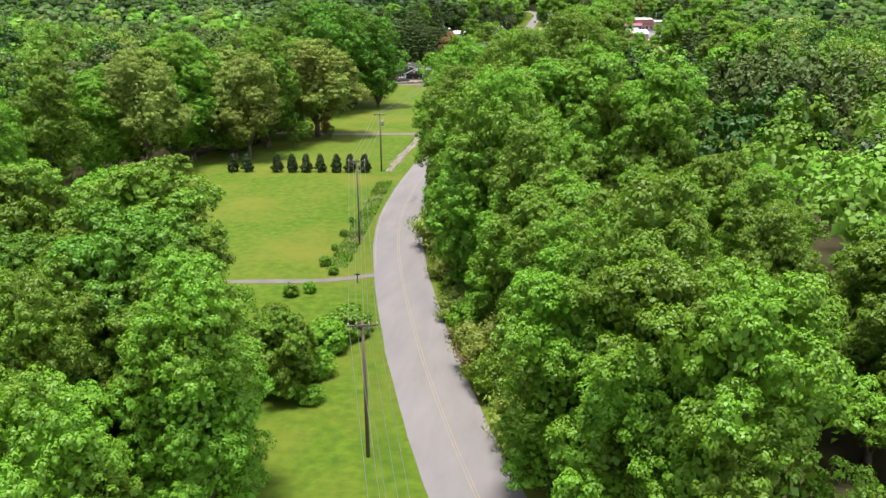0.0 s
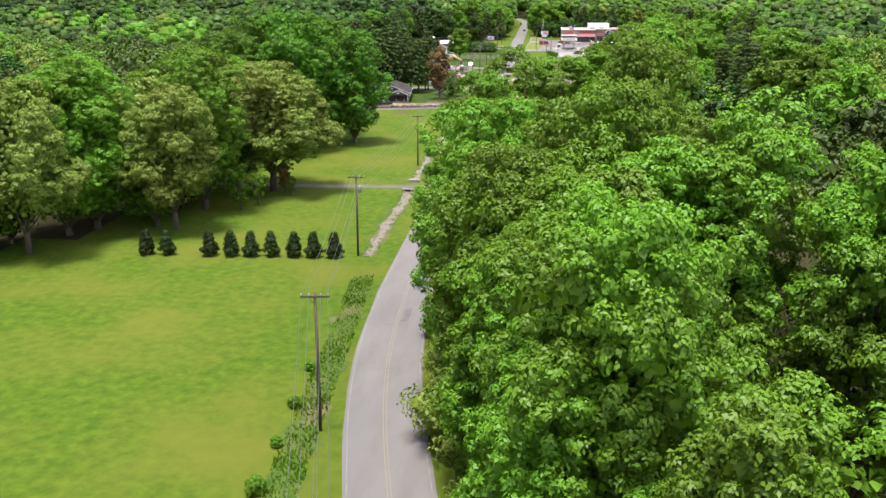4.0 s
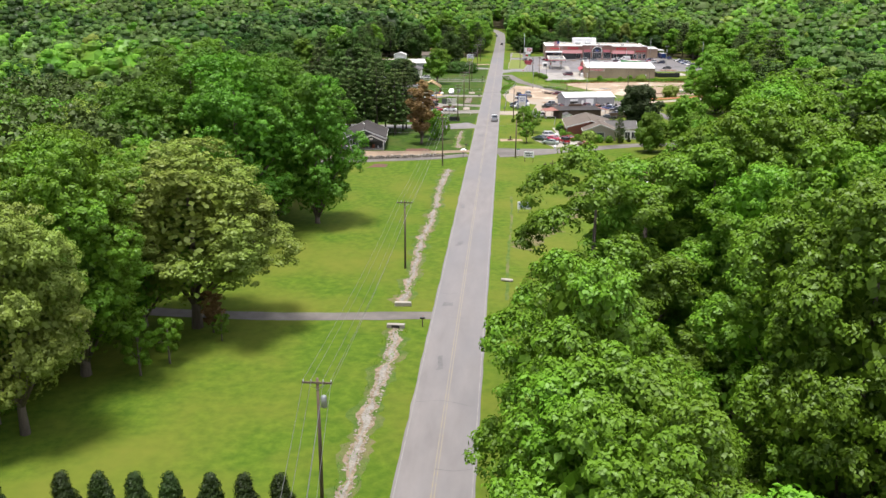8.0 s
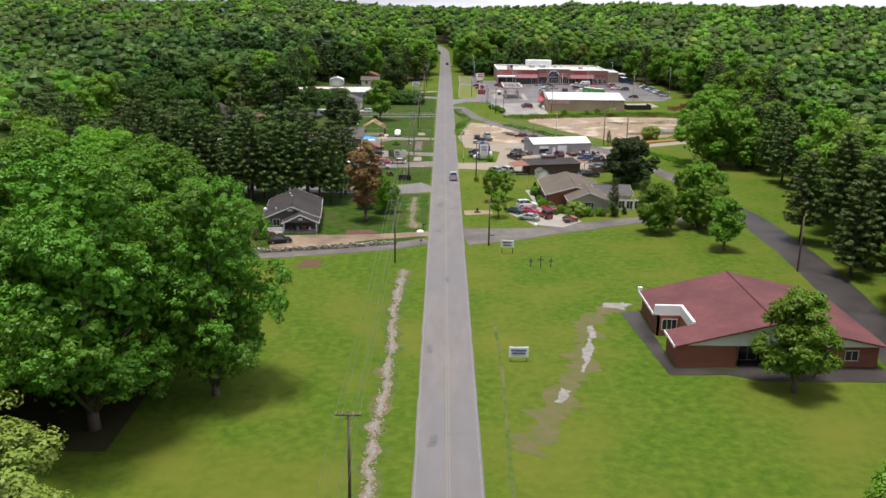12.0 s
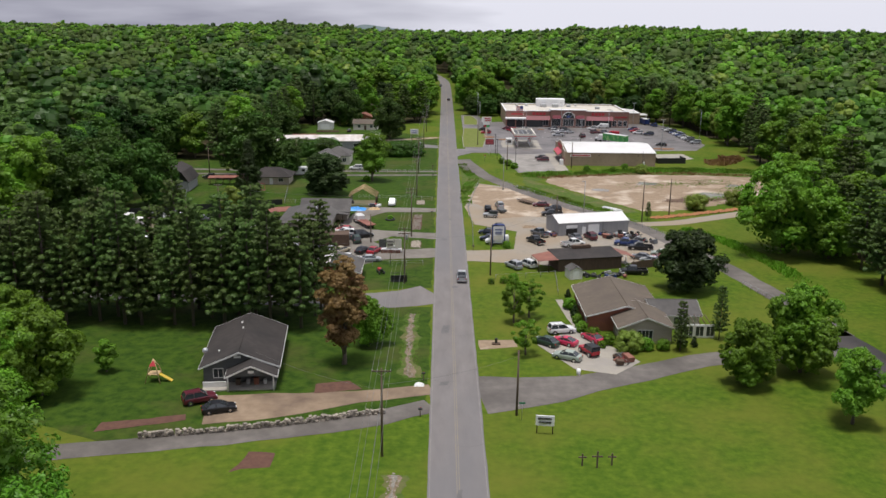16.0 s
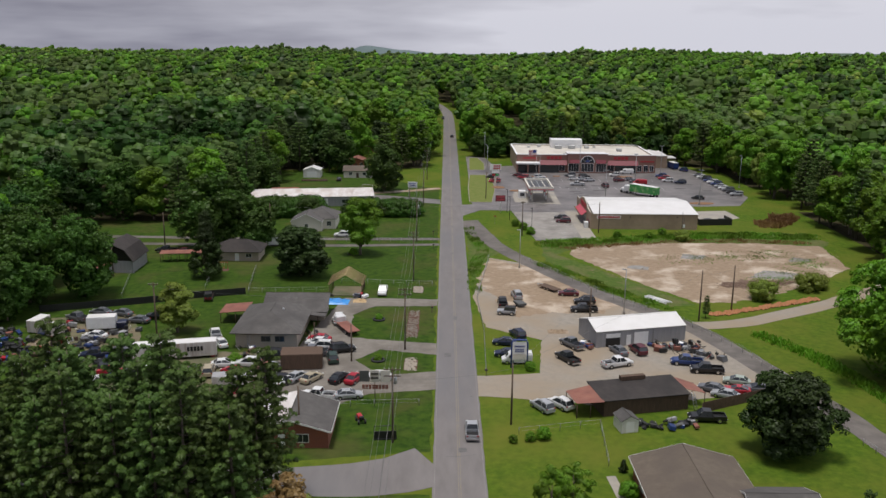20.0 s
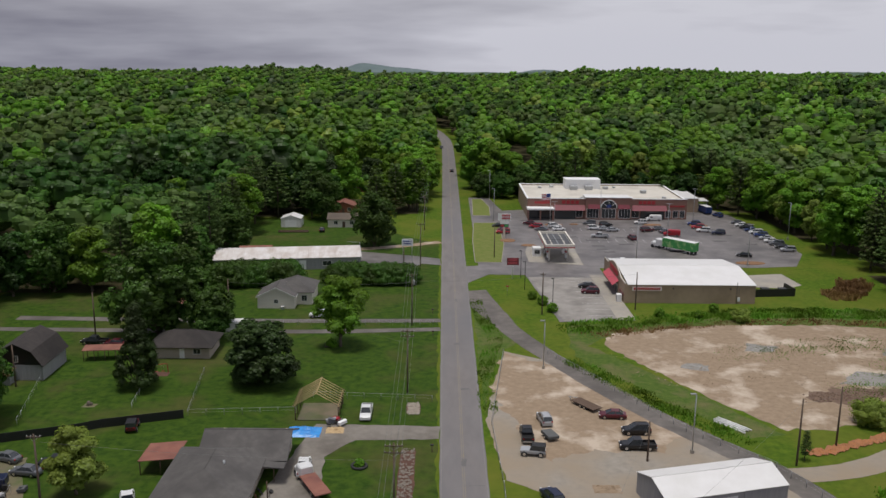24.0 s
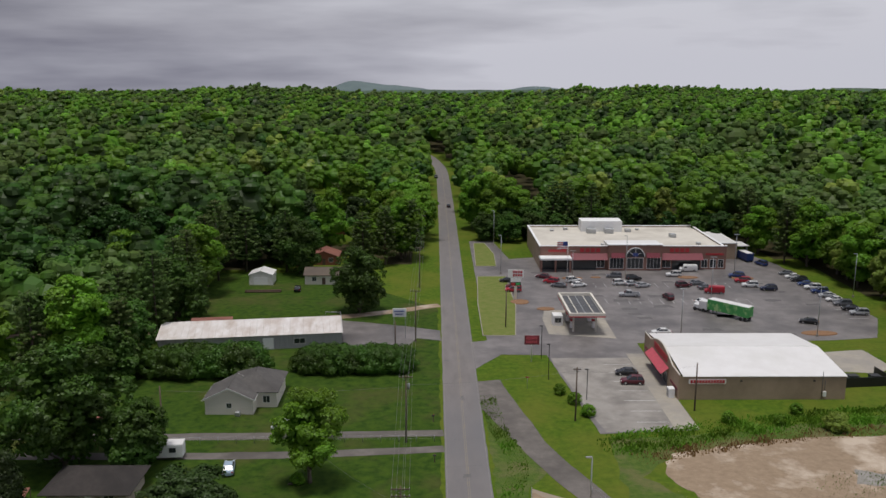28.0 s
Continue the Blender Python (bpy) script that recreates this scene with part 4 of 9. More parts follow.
# evergreen shrubs in a line across the lawn
for x in (-38.5, -35.7, -29.6, -26.6, -23.7, -20.9, -17.6, -14.9, -12.0):
    plant(BUSH[1], x, 174.3 + 0.06 * (x + 38), 1.02, wide=0.95, group="line of dark evergreen shrubs", label="dark green dense evergreen shrub on the lawn")
for x, y, s in ((25.5, 359.2, 0.8), (23.4, 361.4, 0.9), (22, 365, 0.8), (21.9, 369.3, 0.7), (21.6, 376.9, 0.9), (28.4, 356.6, 1.0), (31.2, 356.7, 0.9), (34, 356.9, 0.8), (8, 392, 0.5), (10.5, 392.5, 0.6), (12.5, 393.2, 0.8), (21.6, 533, 0.95), (19.6, 538, 0.9), (23.2, 527, 0.95), (69, 463.6, 1.4), (48, 524, 0.9), (57, 523, 0.8), (62, 528, 0.9), (66, 520.5, 1.0), (82, 471, 1.3), (85, 473, 1.1), (13, 420, 0.7), (-39, 421.5, 0.9), (-26, 500.5, 0.8)):
    plant(BUSH[0] if s < 1 else BUSH[2], x, y, s)
for i in range(14):
    plant(BUSH[3], -31 + i * 1.45, 551.5 + 1.1 * (i % 2), pine_rnd.uniform(1.6, 2.1), wide=1.15, label="big rounded green hedge bush", group="hedge by the cottage")
for i in range(14):
    plant(BUSH[3], -62.5 + i * 1.45, 549 + 1.3 * (i % 2), pine_rnd.uniform(1.8, 2.4), wide=1.15, label="big rounded green hedge bush", group="hedge by the cottage")
for i in range(16):
    plant(BUSH[0], -9 + (i % 6) * 2.1 + pine_rnd.uniform(-0.8, 0.8), 61 + (i // 6) * 4.5 + pine_rnd.uniform(-1.5, 1.5), pine_rnd.uniform(1.0, 1.6), wide=1.2, group="brush under the roadside trees", label="dense green brush under the trees")

# ---- kit of building parts ----
def paint(name, rgb, rough=0.55, metal=0.0, dirt=0.78, **more):
    return mat(name, rgb, rough, metal, alt=tuple(c * dirt for c in rgb), scale=more.pop("scale", 1.4), detail=7, **more)


WHITE = paint("white_paint", (0.74, 0.73, 0.7))
WHITE_METAL = mat("white_metal_roofing", (0.7, 0.69, 0.685), 0.45, alt=(0.63, 0.615, 0.605), scale=0.3, alt2=(0.6, 0.59, 0.57), scale2=0.12, mid2=0.62)
STAINED_METAL = mat("stained_white_roofing", (0.68, 0.66, 0.65), 0.5, alt=(0.5, 0.44, 0.4), scale=0.5, alt2=(0.36, 0.28, 0.22), scale2=0.2, mid2=0.64, stretch=(1, 0.4, 1))
RUSTY_METAL = mat("rusty_roofing", (0.2, 0.068, 0.05), 0.7, alt=(0.28, 0.125, 0.085), scale=1.0, alt2=(0.16, 0.06, 0.045), scale2=0.5)
MAROON = mat("maroon_shingles", (0.12, 0.036, 0.038), 0.9, alt=(0.16, 0.055, 0.054), scale=0.8, detail=9, bump=0.01, bump_scale=14, alt2=(0.09, 0.03, 0.032), scale2=0.12)
DARK_SHINGLE = mat("charcoal_shingles", (0.03, 0.025, 0.0235), 0.9, alt=(0.046, 0.038, 0.035), scale=1.2, detail=9, bump=0.01, bump_scale=14, alt2=(0.022, 0.019, 0.018), scale2=0.2)
GREY_SHINGLE = mat("grey_shingles", (0.075, 0.07, 0.067), 0.9, alt=(0.108, 0.1, 0.095), scale=1.0, detail=9, bump=0.01, bump_scale=14, alt2=(0.065, 0.06, 0.058), scale2=0.2)
BROWN_SHINGLE = mat("brown_shingles", (0.1, 0.079, 0.06), 0.9, alt=(0.132, 0.105, 0.08), scale=1.0, detail=9, bump=0.01, bump_scale=14, alt2=(0.095, 0.075, 0.06), scale2=0.2)
BRICK = mat("red_brick", (0.27, 0.1, 0.058), 0.9, alt=(0.22, 0.078, 0.046), scale=6, detail=6, bump=0.015, bump_scale=9, alt2=(0.22, 0.08, 0.055), scale2=0.4, stretch=(1, 1, 3))
STORE_BRICK = mat("brown_red_brick", (0.27, 0.15, 0.12), 0.9, alt=(0.22, 0.115, 0.09), scale=4, bump=0.01, bump_scale=9, stretch=(1, 1, 3))
TAN_BLOCK = mat("tan_block_wall", (0.38, 0.28, 0.2), 0.85, alt=(0.33, 0.245, 0.175), scale=1.0, alt2=(0.27, 0.2, 0.14), scale2=0.15)
SIDING = mat("tan_siding", (0.42, 0.36, 0.3), 0.8, alt=(0.37, 0.32, 0.265), scale=1.2, bump=0.01, bump_scale=3, stretch=(0.3, 0.3, 6))
GREY_SIDING = mat("grey_siding", (0.33, 0.33, 0.34), 0.7, alt=(0.26, 0.26, 0.27), scale=0.8, bump=0.015, bump_scale=2.5, stretch=(4, 4, 0.3))
DARK_SIDING = mat("dark_green_grey_siding", (0.07, 0.075, 0.075), 0.8, alt=(0.1, 0.1, 0.1), scale=1.5, stretch=(0.3, 0.3, 5))
CREAM_SIDING = mat("cream_siding", (0.66, 0.62, 0.55), 0.75, alt=(0.6, 0.56, 0.49), scale=1.0, bump=0.01, bump_scale=3, stretch=(0.3, 0.3, 6))
DARK_WOOD = mat("weathered_dark_wood", (0.07, 0.045, 0.032), 0.9, alt=(0.12, 0.075, 0.05), scale=2.2, bump=0.02, bump_scale=5, stretch=(3, 3, 0.3))
NEW_WOOD = mat("new_lumber", (0.5, 0.36, 0.2), 0.8, alt=(0.42, 0.29, 0.15), scale=2.5)
POLE_WOOD = mat("old_pole_wood", (0.085, 0.06, 0.045), 0.9, alt=(0.14, 0.1, 0.075), scale=3, stretch=(1, 1, 0.15))
GLASS = mat("dark_window_glass", (0.03, 0.035, 0.04), 0.08, gloss=0.7)
BLACK = paint("black_paint", (0.016, 0.016, 0.017), 0.5)
RUBBER = mat("black_rubber", (0.018, 0.018, 0.019), 0.85, alt=(0.03, 0.03, 0.03), scale=8)
STEEL = mat("galvanised_steel", (0.45, 0.46, 0.47), 0.45, 0.7, alt=(0.36, 0.37, 0.38), scale=4)
CHROME = mat("bright_metal", (0.6, 0.6, 0.62), 0.25, 0.9, alt=(0.5, 0.5, 0.5), scale=5)
RED = paint("red_paint", (0.45, 0.03, 0.04))
MAROON_PANEL = paint("maroon_panel", (0.2, 0.03, 0.045))
PINK_RED = paint("faded_red_canvas", (0.55, 0.09, 0.12))
BLUE = paint("blue_paint", (0.03, 0.06, 0.25))
SIGN_WHITE = paint("sign_white", (0.8, 0.8, 0.8), dirt=0.92)
AMBER_GLOW = paint("tail_lamp_red", (0.4, 0.015, 0.015), 0.3)
STONE = mat("field_stone", (0.32, 0.28, 0.23), 0.9, alt=(0.22, 0.19, 0.16), scale=2.0, bump=0.03, bump_scale=5, per_object=0.3)


def wall_prism(parent, x0, x1, y0, y1, h, rise, axis, material, name="walls", gable_mat=None, off=0.0):
    """Four walls with gable ends; the ridge runs along axis, off its middle by off."""
    t = 0.18
    if axis == "y":
        mx = (x0 + x1) / 2 + off
        for nm, ya, yb in (("south_wall", y0, y0 + t), ("north_wall", y1 - t, y1)):
            bm = bmesh.new()
            add_box(bm, x0, x1, ya, yb, 0, h)
            part(nm, bm, material, parent)
            if rise > 0.05:
                v = [(x0, ya, h), (x1, ya, h), (mx, ya, h + rise), (x0, yb, h), (x1, yb, h), (mx, yb, h + rise)]
                mesh_ob("gable", v, [(0, 1, 2), (5, 4, 3), (0, 3, 4, 1), (1, 4, 5, 2), (2, 5, 3, 0)], gable_mat or material, parent)
        box("west_wall", x0, x0 + t, y0 + t, y1 - t, 0, h, material, parent)
        box("east_wall", x1 - t, x1, y0 + t, y1 - t, 0, h, material, parent)
    else:
        my = (y0 + y1) / 2 + off
        for nm, xa, xb in (("west_wall", x0, x0 + t), ("east_wall", x1 - t, x1)):
            bm = bmesh.new()
            add_box(bm, xa, xb, y0, y1, 0, h)
            part(nm, bm, material, parent)
            if rise > 0.05:
                v = [(xa, y0, h), (xa, y1, h), (xa, my, h + rise), (xb, y0, h), (xb, y1, h), (xb, my, h + rise)]
                mesh_ob("gable", v, [(2, 1, 0), (3, 4, 5), (1, 4, 3, 0), (2, 5, 4, 1), (0, 3, 5, 2)], gable_mat or material, parent)
        box("south_wall", x0 + t, x1 - t, y0, y0 + t, 0, h, material, parent)
        box("north_wall", x0 + t, x1 - t, y1 - t, y1, 0, h, material, parent)


def slab(name, corners, thick, material, parent, label=""):
    """A roof panel: four corners in order, thickened downwards."""
    top = [Vector(c) for c in corners]
    n = (top[1] - top[0]).cross(top[2] - top[0]).normalized()
    if n.z < 0:
        top.reverse()
        n = -n
    low = [c - n * thick for c in top]
    k = len(top)
    faces = [tuple(range(k)), tuple(reversed(range(k, 2 * k)))] + [(i, i + k, (i + 1) % k + k, (i + 1) % k) for i in range(k)]
    return mesh_ob(name, [tuple(v) for v in top + low], faces, material, parent, label)


def gable_roof(parent, x0, x1, y0, y1, h, rise, axis, material, over=0.5, thick=0.16, off=0.0, trim=None):
    lift = 0.04 + thick
    if axis == "y":
        mx = (x0 + x1) / 2 + off
        dl, dr = rise / (mx - x0), rise / (x1 - mx)
        a = (x0 - over, h - dl * over + lift)
        b = (x1 + over, h - dr * over + lift)
        r = h + rise + lift
        slab("roof_west", [(a[0], y0 - over, a[1]), (mx, y0 - over, r), (mx, y1 + over, r), (a[0], y1 + over, a[1])], thick, material, parent)
        slab("roof_east", [(mx, y0 - over, r), (b[0], y0 - over, b[1]), (b[0], y1 + over, b[1]), (mx, y1 + over, r)], thick, material, parent)
        tubes("ridge_cap", [([(mx, y0 - over, r - 0.02), (mx, y1 + over, r - 0.02)], 0.09)], material, parent)
        if trim:
            for ya in (y0 - over - 0.04, y1 + over + 0.01):
                for (xa, za), (xb, zb) in (((a[0], a[1]), (mx, r)), ((mx, r), (b[0], b[1]))):
                    mesh_ob("barge_board", [(xa, ya, za - 0.24), (xb, ya, zb - 0.24), (xb, ya, zb + 0.02), (xa, ya, za + 0.02), (xa, ya + 0.03, za - 0.24), (xb, ya + 0.03, zb - 0.24), (xb, ya + 0.03, zb + 0.02), (xa, ya + 0.03, za + 0.02)], [(0, 1, 2, 3), (7, 6, 5, 4), (0, 4, 5, 1), (3, 2, 6, 7)], trim, parent)
            for xa, za in (a, b):
                box("gutter", xa - 0.06, xa + 0.06, y0 - over, y1 + over, za - 0.22, za - 0.06, trim, parent)
    else:
        my = (y0 + y1) / 2 + off
        dl, dr = rise / (my - y0), rise / (y1 - my)
        a = (y0 - over, h - dl * over + lift)
        b = (y1 + over, h - dr * over + lift)
        r = h + rise + lift
        slab("roof_south", [(x0 - over, a[0], a[1]), (x1 + over, a[0], a[1]), (x1 + over, my, r), (x0 - over, my, r)], thick, material, parent)
        slab("roof_north", [(x0 - over, my, r), (x1 + over, my, r), (x1 + over, b[0], b[1]), (x0 - over, b[0], b[1])], thick, material, parent)
        tubes("ridge_cap", [([(x0 - over, my, r - 0.02), (x1 + over, my, r - 0.02)], 0.09)], material, parent)
        if trim:
            for xa in (x0 - over - 0.04, x1 + over + 0.01):
                for (ya, za), (yb, zb) in (((a[0], a[1]), (my, r)), ((my, r), (b[0], b[1]))):
                    mesh_ob("barge_board", [(xa, ya, za - 0.24), (xa, yb, zb - 0.24), (xa, yb, zb + 0.02), (xa, ya, za + 0.02), (xa + 0.03, ya, za - 0.24), (xa + 0.03, yb, zb - 0.24), (xa + 0.03, yb, zb + 0.02), (xa + 0.03, ya, za + 0.02)], [(3, 2, 1, 0), (4, 5, 6, 7), (0, 1, 5, 4), (7, 6, 2, 3)], trim, parent)
            for ya, za in (a, b):
                box("gutter", x0 - over, x1 + over, ya - 0.06, ya + 0.06, za - 0.22, za - 0.06, trim, parent)


def hip_roof(parent, x0, x1, y0, y1, h, rise, axis, material, over=0.5, thick=0.15):
    x0, x1, y0, y1 = x0 - over, x1 + over, y0 - over, y1 + over
    z, r = h + 0.15, h + rise + 0.15
    if axis == "y":
        run = (x1 - x0) / 2
        mx = (x0 + x1) / 2
        p, q = (mx, y0 + run * 0.9, r), (mx, y1 - run * 0.9, r)
        slab("roof_west", [(x0, y0, z), p, q, (x0, y1, z)], thick, material, parent)
        slab("roof_east", [p, (x1, y0, z), (x1, y1, z), q], thick, material, parent)
        slab("roof_south", [(x0, y0, z), (x1, y0, z), p], thick, material, parent)
        slab("roof_north", [q, (x1, y1, z), (x0, y1, z)], thick, material, parent)
    else:
        run = (y1 - y0) / 2
        my = (y0 + y1) / 2
        p, q = (x0 + run * 0.9, my, r), (x1 - run * 0.9, my, r)
        slab("roof_south", [(x0, y0, z), (x1, y0, z), q, p], thick, material, parent)
        slab("roof_north", [p, q, (x1, y1, z), (x0, y1, z)], thick, material, parent)
        slab("roof_west", [(x0, y0, z), p, (x0, y1, z)], thick, material, parent)
        slab("roof_east", [q, (x1, y0, z), (x1, y1, z)], thick, material, parent)
    tubes("ridge_cap", [([p, q], 0.08)], material, parent)


def window(parent, side, at, u, z, w, h, frame_mat=None, bars=1, name="window"):
    """A framed window standing on a wall face. side: n, s, e, w; at: the wall's plane; u: along it."""
    fm = frame_mat or WHITE
    out = {"s": (0, -1), "n": (0, 1), "w": (-1, 0), "e": (1, 0)}[side]

    def flat(nm, u0, u1, z0, z1, d0, d1, material, to, label=""):
        if out[0] == 0:
            ys = sorted((at + out[1] * d0, at + out[1] * d1))
            return box(nm, u0, u1, ys[0], ys[1], z0, z1, material, to, label)
        xs = sorted((at + out[0] * d0, at + out[0] * d1))
        return box(nm, xs[0], xs[1], u0, u1, z0, z1, material, to, label)

    pane = flat(name, u - w / 2, u + w / 2, z, z + h, 0.004, 0.03, GLASS, parent)
    f = 0.09
    bm = bmesh.new()
    for u0, u1, z0, z1 in [(u - w / 2 - f, u + w / 2 + f, z - f, z), (u - w / 2 - f, u + w / 2 + f, z + h, z + h + f), (u - w / 2 - f, u - w / 2, z, z + h), (u + w / 2, u + w / 2 + f, z, z + h)] + [(u - w / 2 + w * (k + 1) / (bars + 1) - 0.03, u - w / 2 + w * (k + 1) / (bars + 1) + 0.03, z, z + h) for k in range(bars)]:
        if out[0] == 0:
            ys = sorted((at + out[1] * 0.004, at + out[1] * 0.07))
            add_box(bm, u0, u1, ys[0], ys[1], z0, z1)
        else:
            xs = sorted((at + out[0] * 0.004, at + out[0] * 0.07))
            add_box(bm, xs[0], xs[1], u0, u1, z0, z1)
    part("window_frame", bm, fm, pane)
    return pane


def door(parent, side, at, u, w, h, material, z=0.05, name="door"):
    out = {"s": (0, -1), "n": (0, 1), "w": (-1, 0), "e": (1, 0)}[side]
    bm = bmesh.new()
    if out[0] == 0:
        ys = sorted((at + out[1] * 0.004, at + out[1] * 0.06))
        add_box(bm, u - w / 2, u + w / 2, ys[0], ys[1], z, z + h)
    else:
        xs = sorted((at + out[0] * 0.004, at + out[0] * 0.06))
        add_box(bm, xs[0], xs[1], u - w / 2, u + w / 2, z, z + h)
    return part(name, bm, material, parent)


def bars_of_writing(parent, side, at, u0, u1, z0, z1, count, material, gap=0.3):
    """Plain blocks in place of lettering."""
    out = {"s": (0, -1), "n": (0, 1), "w": (-1, 0), "e": (1, 0)}[side]
    w = (u1 - u0) / count
    for k in range(count):
        a, b = u0 + k * w, u0 + (k + 1 - gap) * w
        if out[0] == 0:
            ys = sorted((at + out[1] * 0.004, at + out[1] * 0.12))
            box("letter_block", a, b, ys[0], ys[1], z0, z1, material, parent)
        else:
            xs = sorted((at + out[0] * 0.004, at + out[0] * 0.12))
            box("letter_block", xs[0], xs[1], a, b, z0, z1, material, parent)

# ---- buildings ----
# the brick church with its low maroon roof
church = tagged(empty("church"), "red brick church with a low maroon shingle roof", "church")
CX0, CX1, CY0, CY1, CRX = 29.9, 56.5, 275.6, 296.4, 42.5
for nm, xa, xb, ya, yb in (("south_wall", CX0, 37.6, CY0, CY0 + 0.3), ("porch_wall", 37.6, 41.4, CY0 + 2.6, CY0 + 2.9), ("hall_wall", 41.4, CX1, CY0 + 0.6, CY0 + 0.9), ("north_wall", CX0, CX1, CY1 - 0.3, CY1), ("west_wall", CX0, CX0 + 0.3, CY0 + 0.3, 281), ("west_wall", CX0, CX0 + 0.3, 286.6, CY1 - 0.3), ("nook_wall", CX0, CX0 + 3.2, 286.6, 286.9), ("nook_wall", CX0 + 3.2, CX0 + 3.5, 281, 286.6), ("nook_wall", CX0, CX0 + 3.2, 280.7, 281), ("east_wall", CX1 - 0.3, CX1, CY0 + 0.9, CY1 - 0.3), ("porch_wall", 37.6, 37.9, CY0 + 0.3, CY0 + 2.6)):
    box(nm, xa, xb, ya, yb, 0, 3.05, BRICK, church)


def church_z(x):
    return 3.3 + 3.2 * (x - CX0) / (CRX - CX0) if x < CRX else 6.5 - 3.0 * (x - CRX) / (CX1 - CRX)


def church_roof(name, x0, x1, y0, y1):
    slab(name, [(x0, y0, church_z(x0)), (x1, y0, church_z(x1)), (x1, y1, church_z(x1)), (x0, y1, church_z(x0))], 0.22, MAROON, church)


church_roof("roof_west", CX0 - 0.5, CRX, 287.0, CY1 + 0.6)
church_roof("roof_west", CX0 + 3.3, CRX, 280.6, 287.0)
church_roof("roof_west", CX0 - 0.5, CRX, CY0 - 0.6, 280.6)
church_roof("roof_east", CRX, CX1 + 0.5, CY0 - 0.6, CY1 + 0.6)
tubes("ridge_cap", [([(CRX, CY0 - 0.6, 6.52), (CRX, CY1 + 0.6, 6.52)], 0.14)], MAROON, church)
for y0, d in ((CY0 + 0.06, 0.06), (CY1 - 0.12, 0.06)):
    for xa, xb in ((CX0, CRX), (CRX, CX1)):
        mesh_ob("gable", [(xa, y0, 3.06), (xb, y0, 3.06), (xb, y0, church_z(xb) - 0.24), (xa, y0, church_z(xa) - 0.24), (xa, y0 + d, 3.06), (xb, y0 + d, 3.06), (xb, y0 + d, church_z(xb) - 0.24), (xa, y0 + d, church_z(xa) - 0.24)], [(0, 1, 2, 3), (7, 6, 5, 4), (3, 2, 6, 7), (0, 4, 5, 1)], SIGN_WHITE, church, "white painted gable")
for ya, yb in ((CY0 - 0.6, 280.6), (287.0, CY1 + 0.6)):
    box("fascia", CX0 - 0.62, CX0 - 0.5, ya, yb, 2.95, 3.3, SIGN_WHITE, church)
box("nook_parapet", CX0 - 0.4, CX0 + 3.6, 286.9, 287.3, 3.05, 4.5, SIGN_WHITE, church)
box("nook_parapet", CX0 + 3.2, CX0 + 3.6, 280.6, 286.9, 3.06, 4.48, SIGN_WHITE, church)
window(church, "s", 286.6, CX0 + 1.7, 1.0, 2.0, 1.5, bars=2)
window(church, "s", CY0 + 2.6, 40.0, 0.1, 2.4, 2.6, bars=1)
for x in (45, 49, 53):
    window(church, "s", CY0 + 0.6, x, 1.0, 1.6, 1.3)
box("parapet_cap", CX0 - 0.7, CX0 - 0.1, CY1 + 0.1, CY1 + 0.6, 3.3, 3.9, SIGN_WHITE, church)
patch("church_walk", [(26.6, 296), (29.6, 296.5), (29.7, 275.4), (38, 275.2), (38, 278), (41, 278), (57, 276), (57, 271.5), (40, 271.5), (36, 273.3), (28.5, 273)], 0.05, SOAKED, "dark damp asphalt walk round the church", 0.1)

# the dark house by the pines
dark_house = tagged(empty("dark_house"), "one-storey dark-sided house with a charcoal shingle roof", "house")
wall_prism(dark_house, -36.4, -26.0, 342, 358.2, 2.7, 2.1, "y", DARK_SIDING)
gable_roof(dark_house, -36.4, -26.0, 342, 358.2, 2.7, 2.1, "y", DARK_SHINGLE, 0.6, trim=WHITE)
for x in (-32.6, -26.2):
    tubes("porch_post", [([(x, 338.9, 0), (x, 338.9, 2.3)], 0.12)], WHITE, dark_house)
gable_roof(dark_house, -32.6, -26.0, 339, 343.2, 2.3, 1.5, "y", DARK_SHINGLE, 0.4, trim=WHITE)
mesh_ob("porch_gable", [(-32.6, 338.8, 2.35), (-26, 338.8, 2.35), (-29.3, 338.8, 3.85), (-32.6, 338.9, 2.35), (-26, 338.9, 2.35), (-29.3, 338.9, 3.85)], [(0, 1, 2), (5, 4, 3), (0, 3, 4, 1)], DARK_SIDING, dark_house)
window(dark_house, "s", 342, -34.3, 1.0, 1.3, 1.3)
box("porch_rail", -36.3, -33.0, 340.3, 340.45, 0.2, 1.0, WHITE, dark_house)
box("porch_deck", -36.3, -26.0, 339.2, 341.9, 0.02, 0.2, CONCRETE, dark_house)
box("gable_vent", -29.7, -28.9, 338.72, 338.79, 2.8, 3.2, WHITE, dark_house)
box("gable_vent", -32.0, -31.0, 341.9, 341.99, 3.9, 4.3, WHITE, dark_house)
for y, x in ((345, -34.5), (352, -31.7), (355, -32.2)):
    tubes("vent_pipe", [([(x, y, 3.6), (x, y, 5.2 - abs(x + 31.2) * 0.35)], 0.12)], WHITE, dark_house)
bm = bmesh.new()
bmesh.ops.create_cone(bm, cap_ends=True, segments=14, radius1=0.45, radius2=0.1, depth=0.15, matrix=pose(-36.9, 347.5, 3.0, 70, 0, 10))
part("satellite_dish", bm, STEEL, dark_house)
for i, (x, y, s) in enumerate(((-31.4, 341, 0.9), (-30, 341.3, 0.7), (-28.8, 341, 1.0), (-27.6, 341.2, 0.6))):
    box("porch_clutter", x - 0.35 * s, x + 0.35 * s, y - 0.3, y + 0.3, 0.21, 0.2 + s, (DARK_WOOD, STEEL, BRICK, WHITE)[i], dark_house)

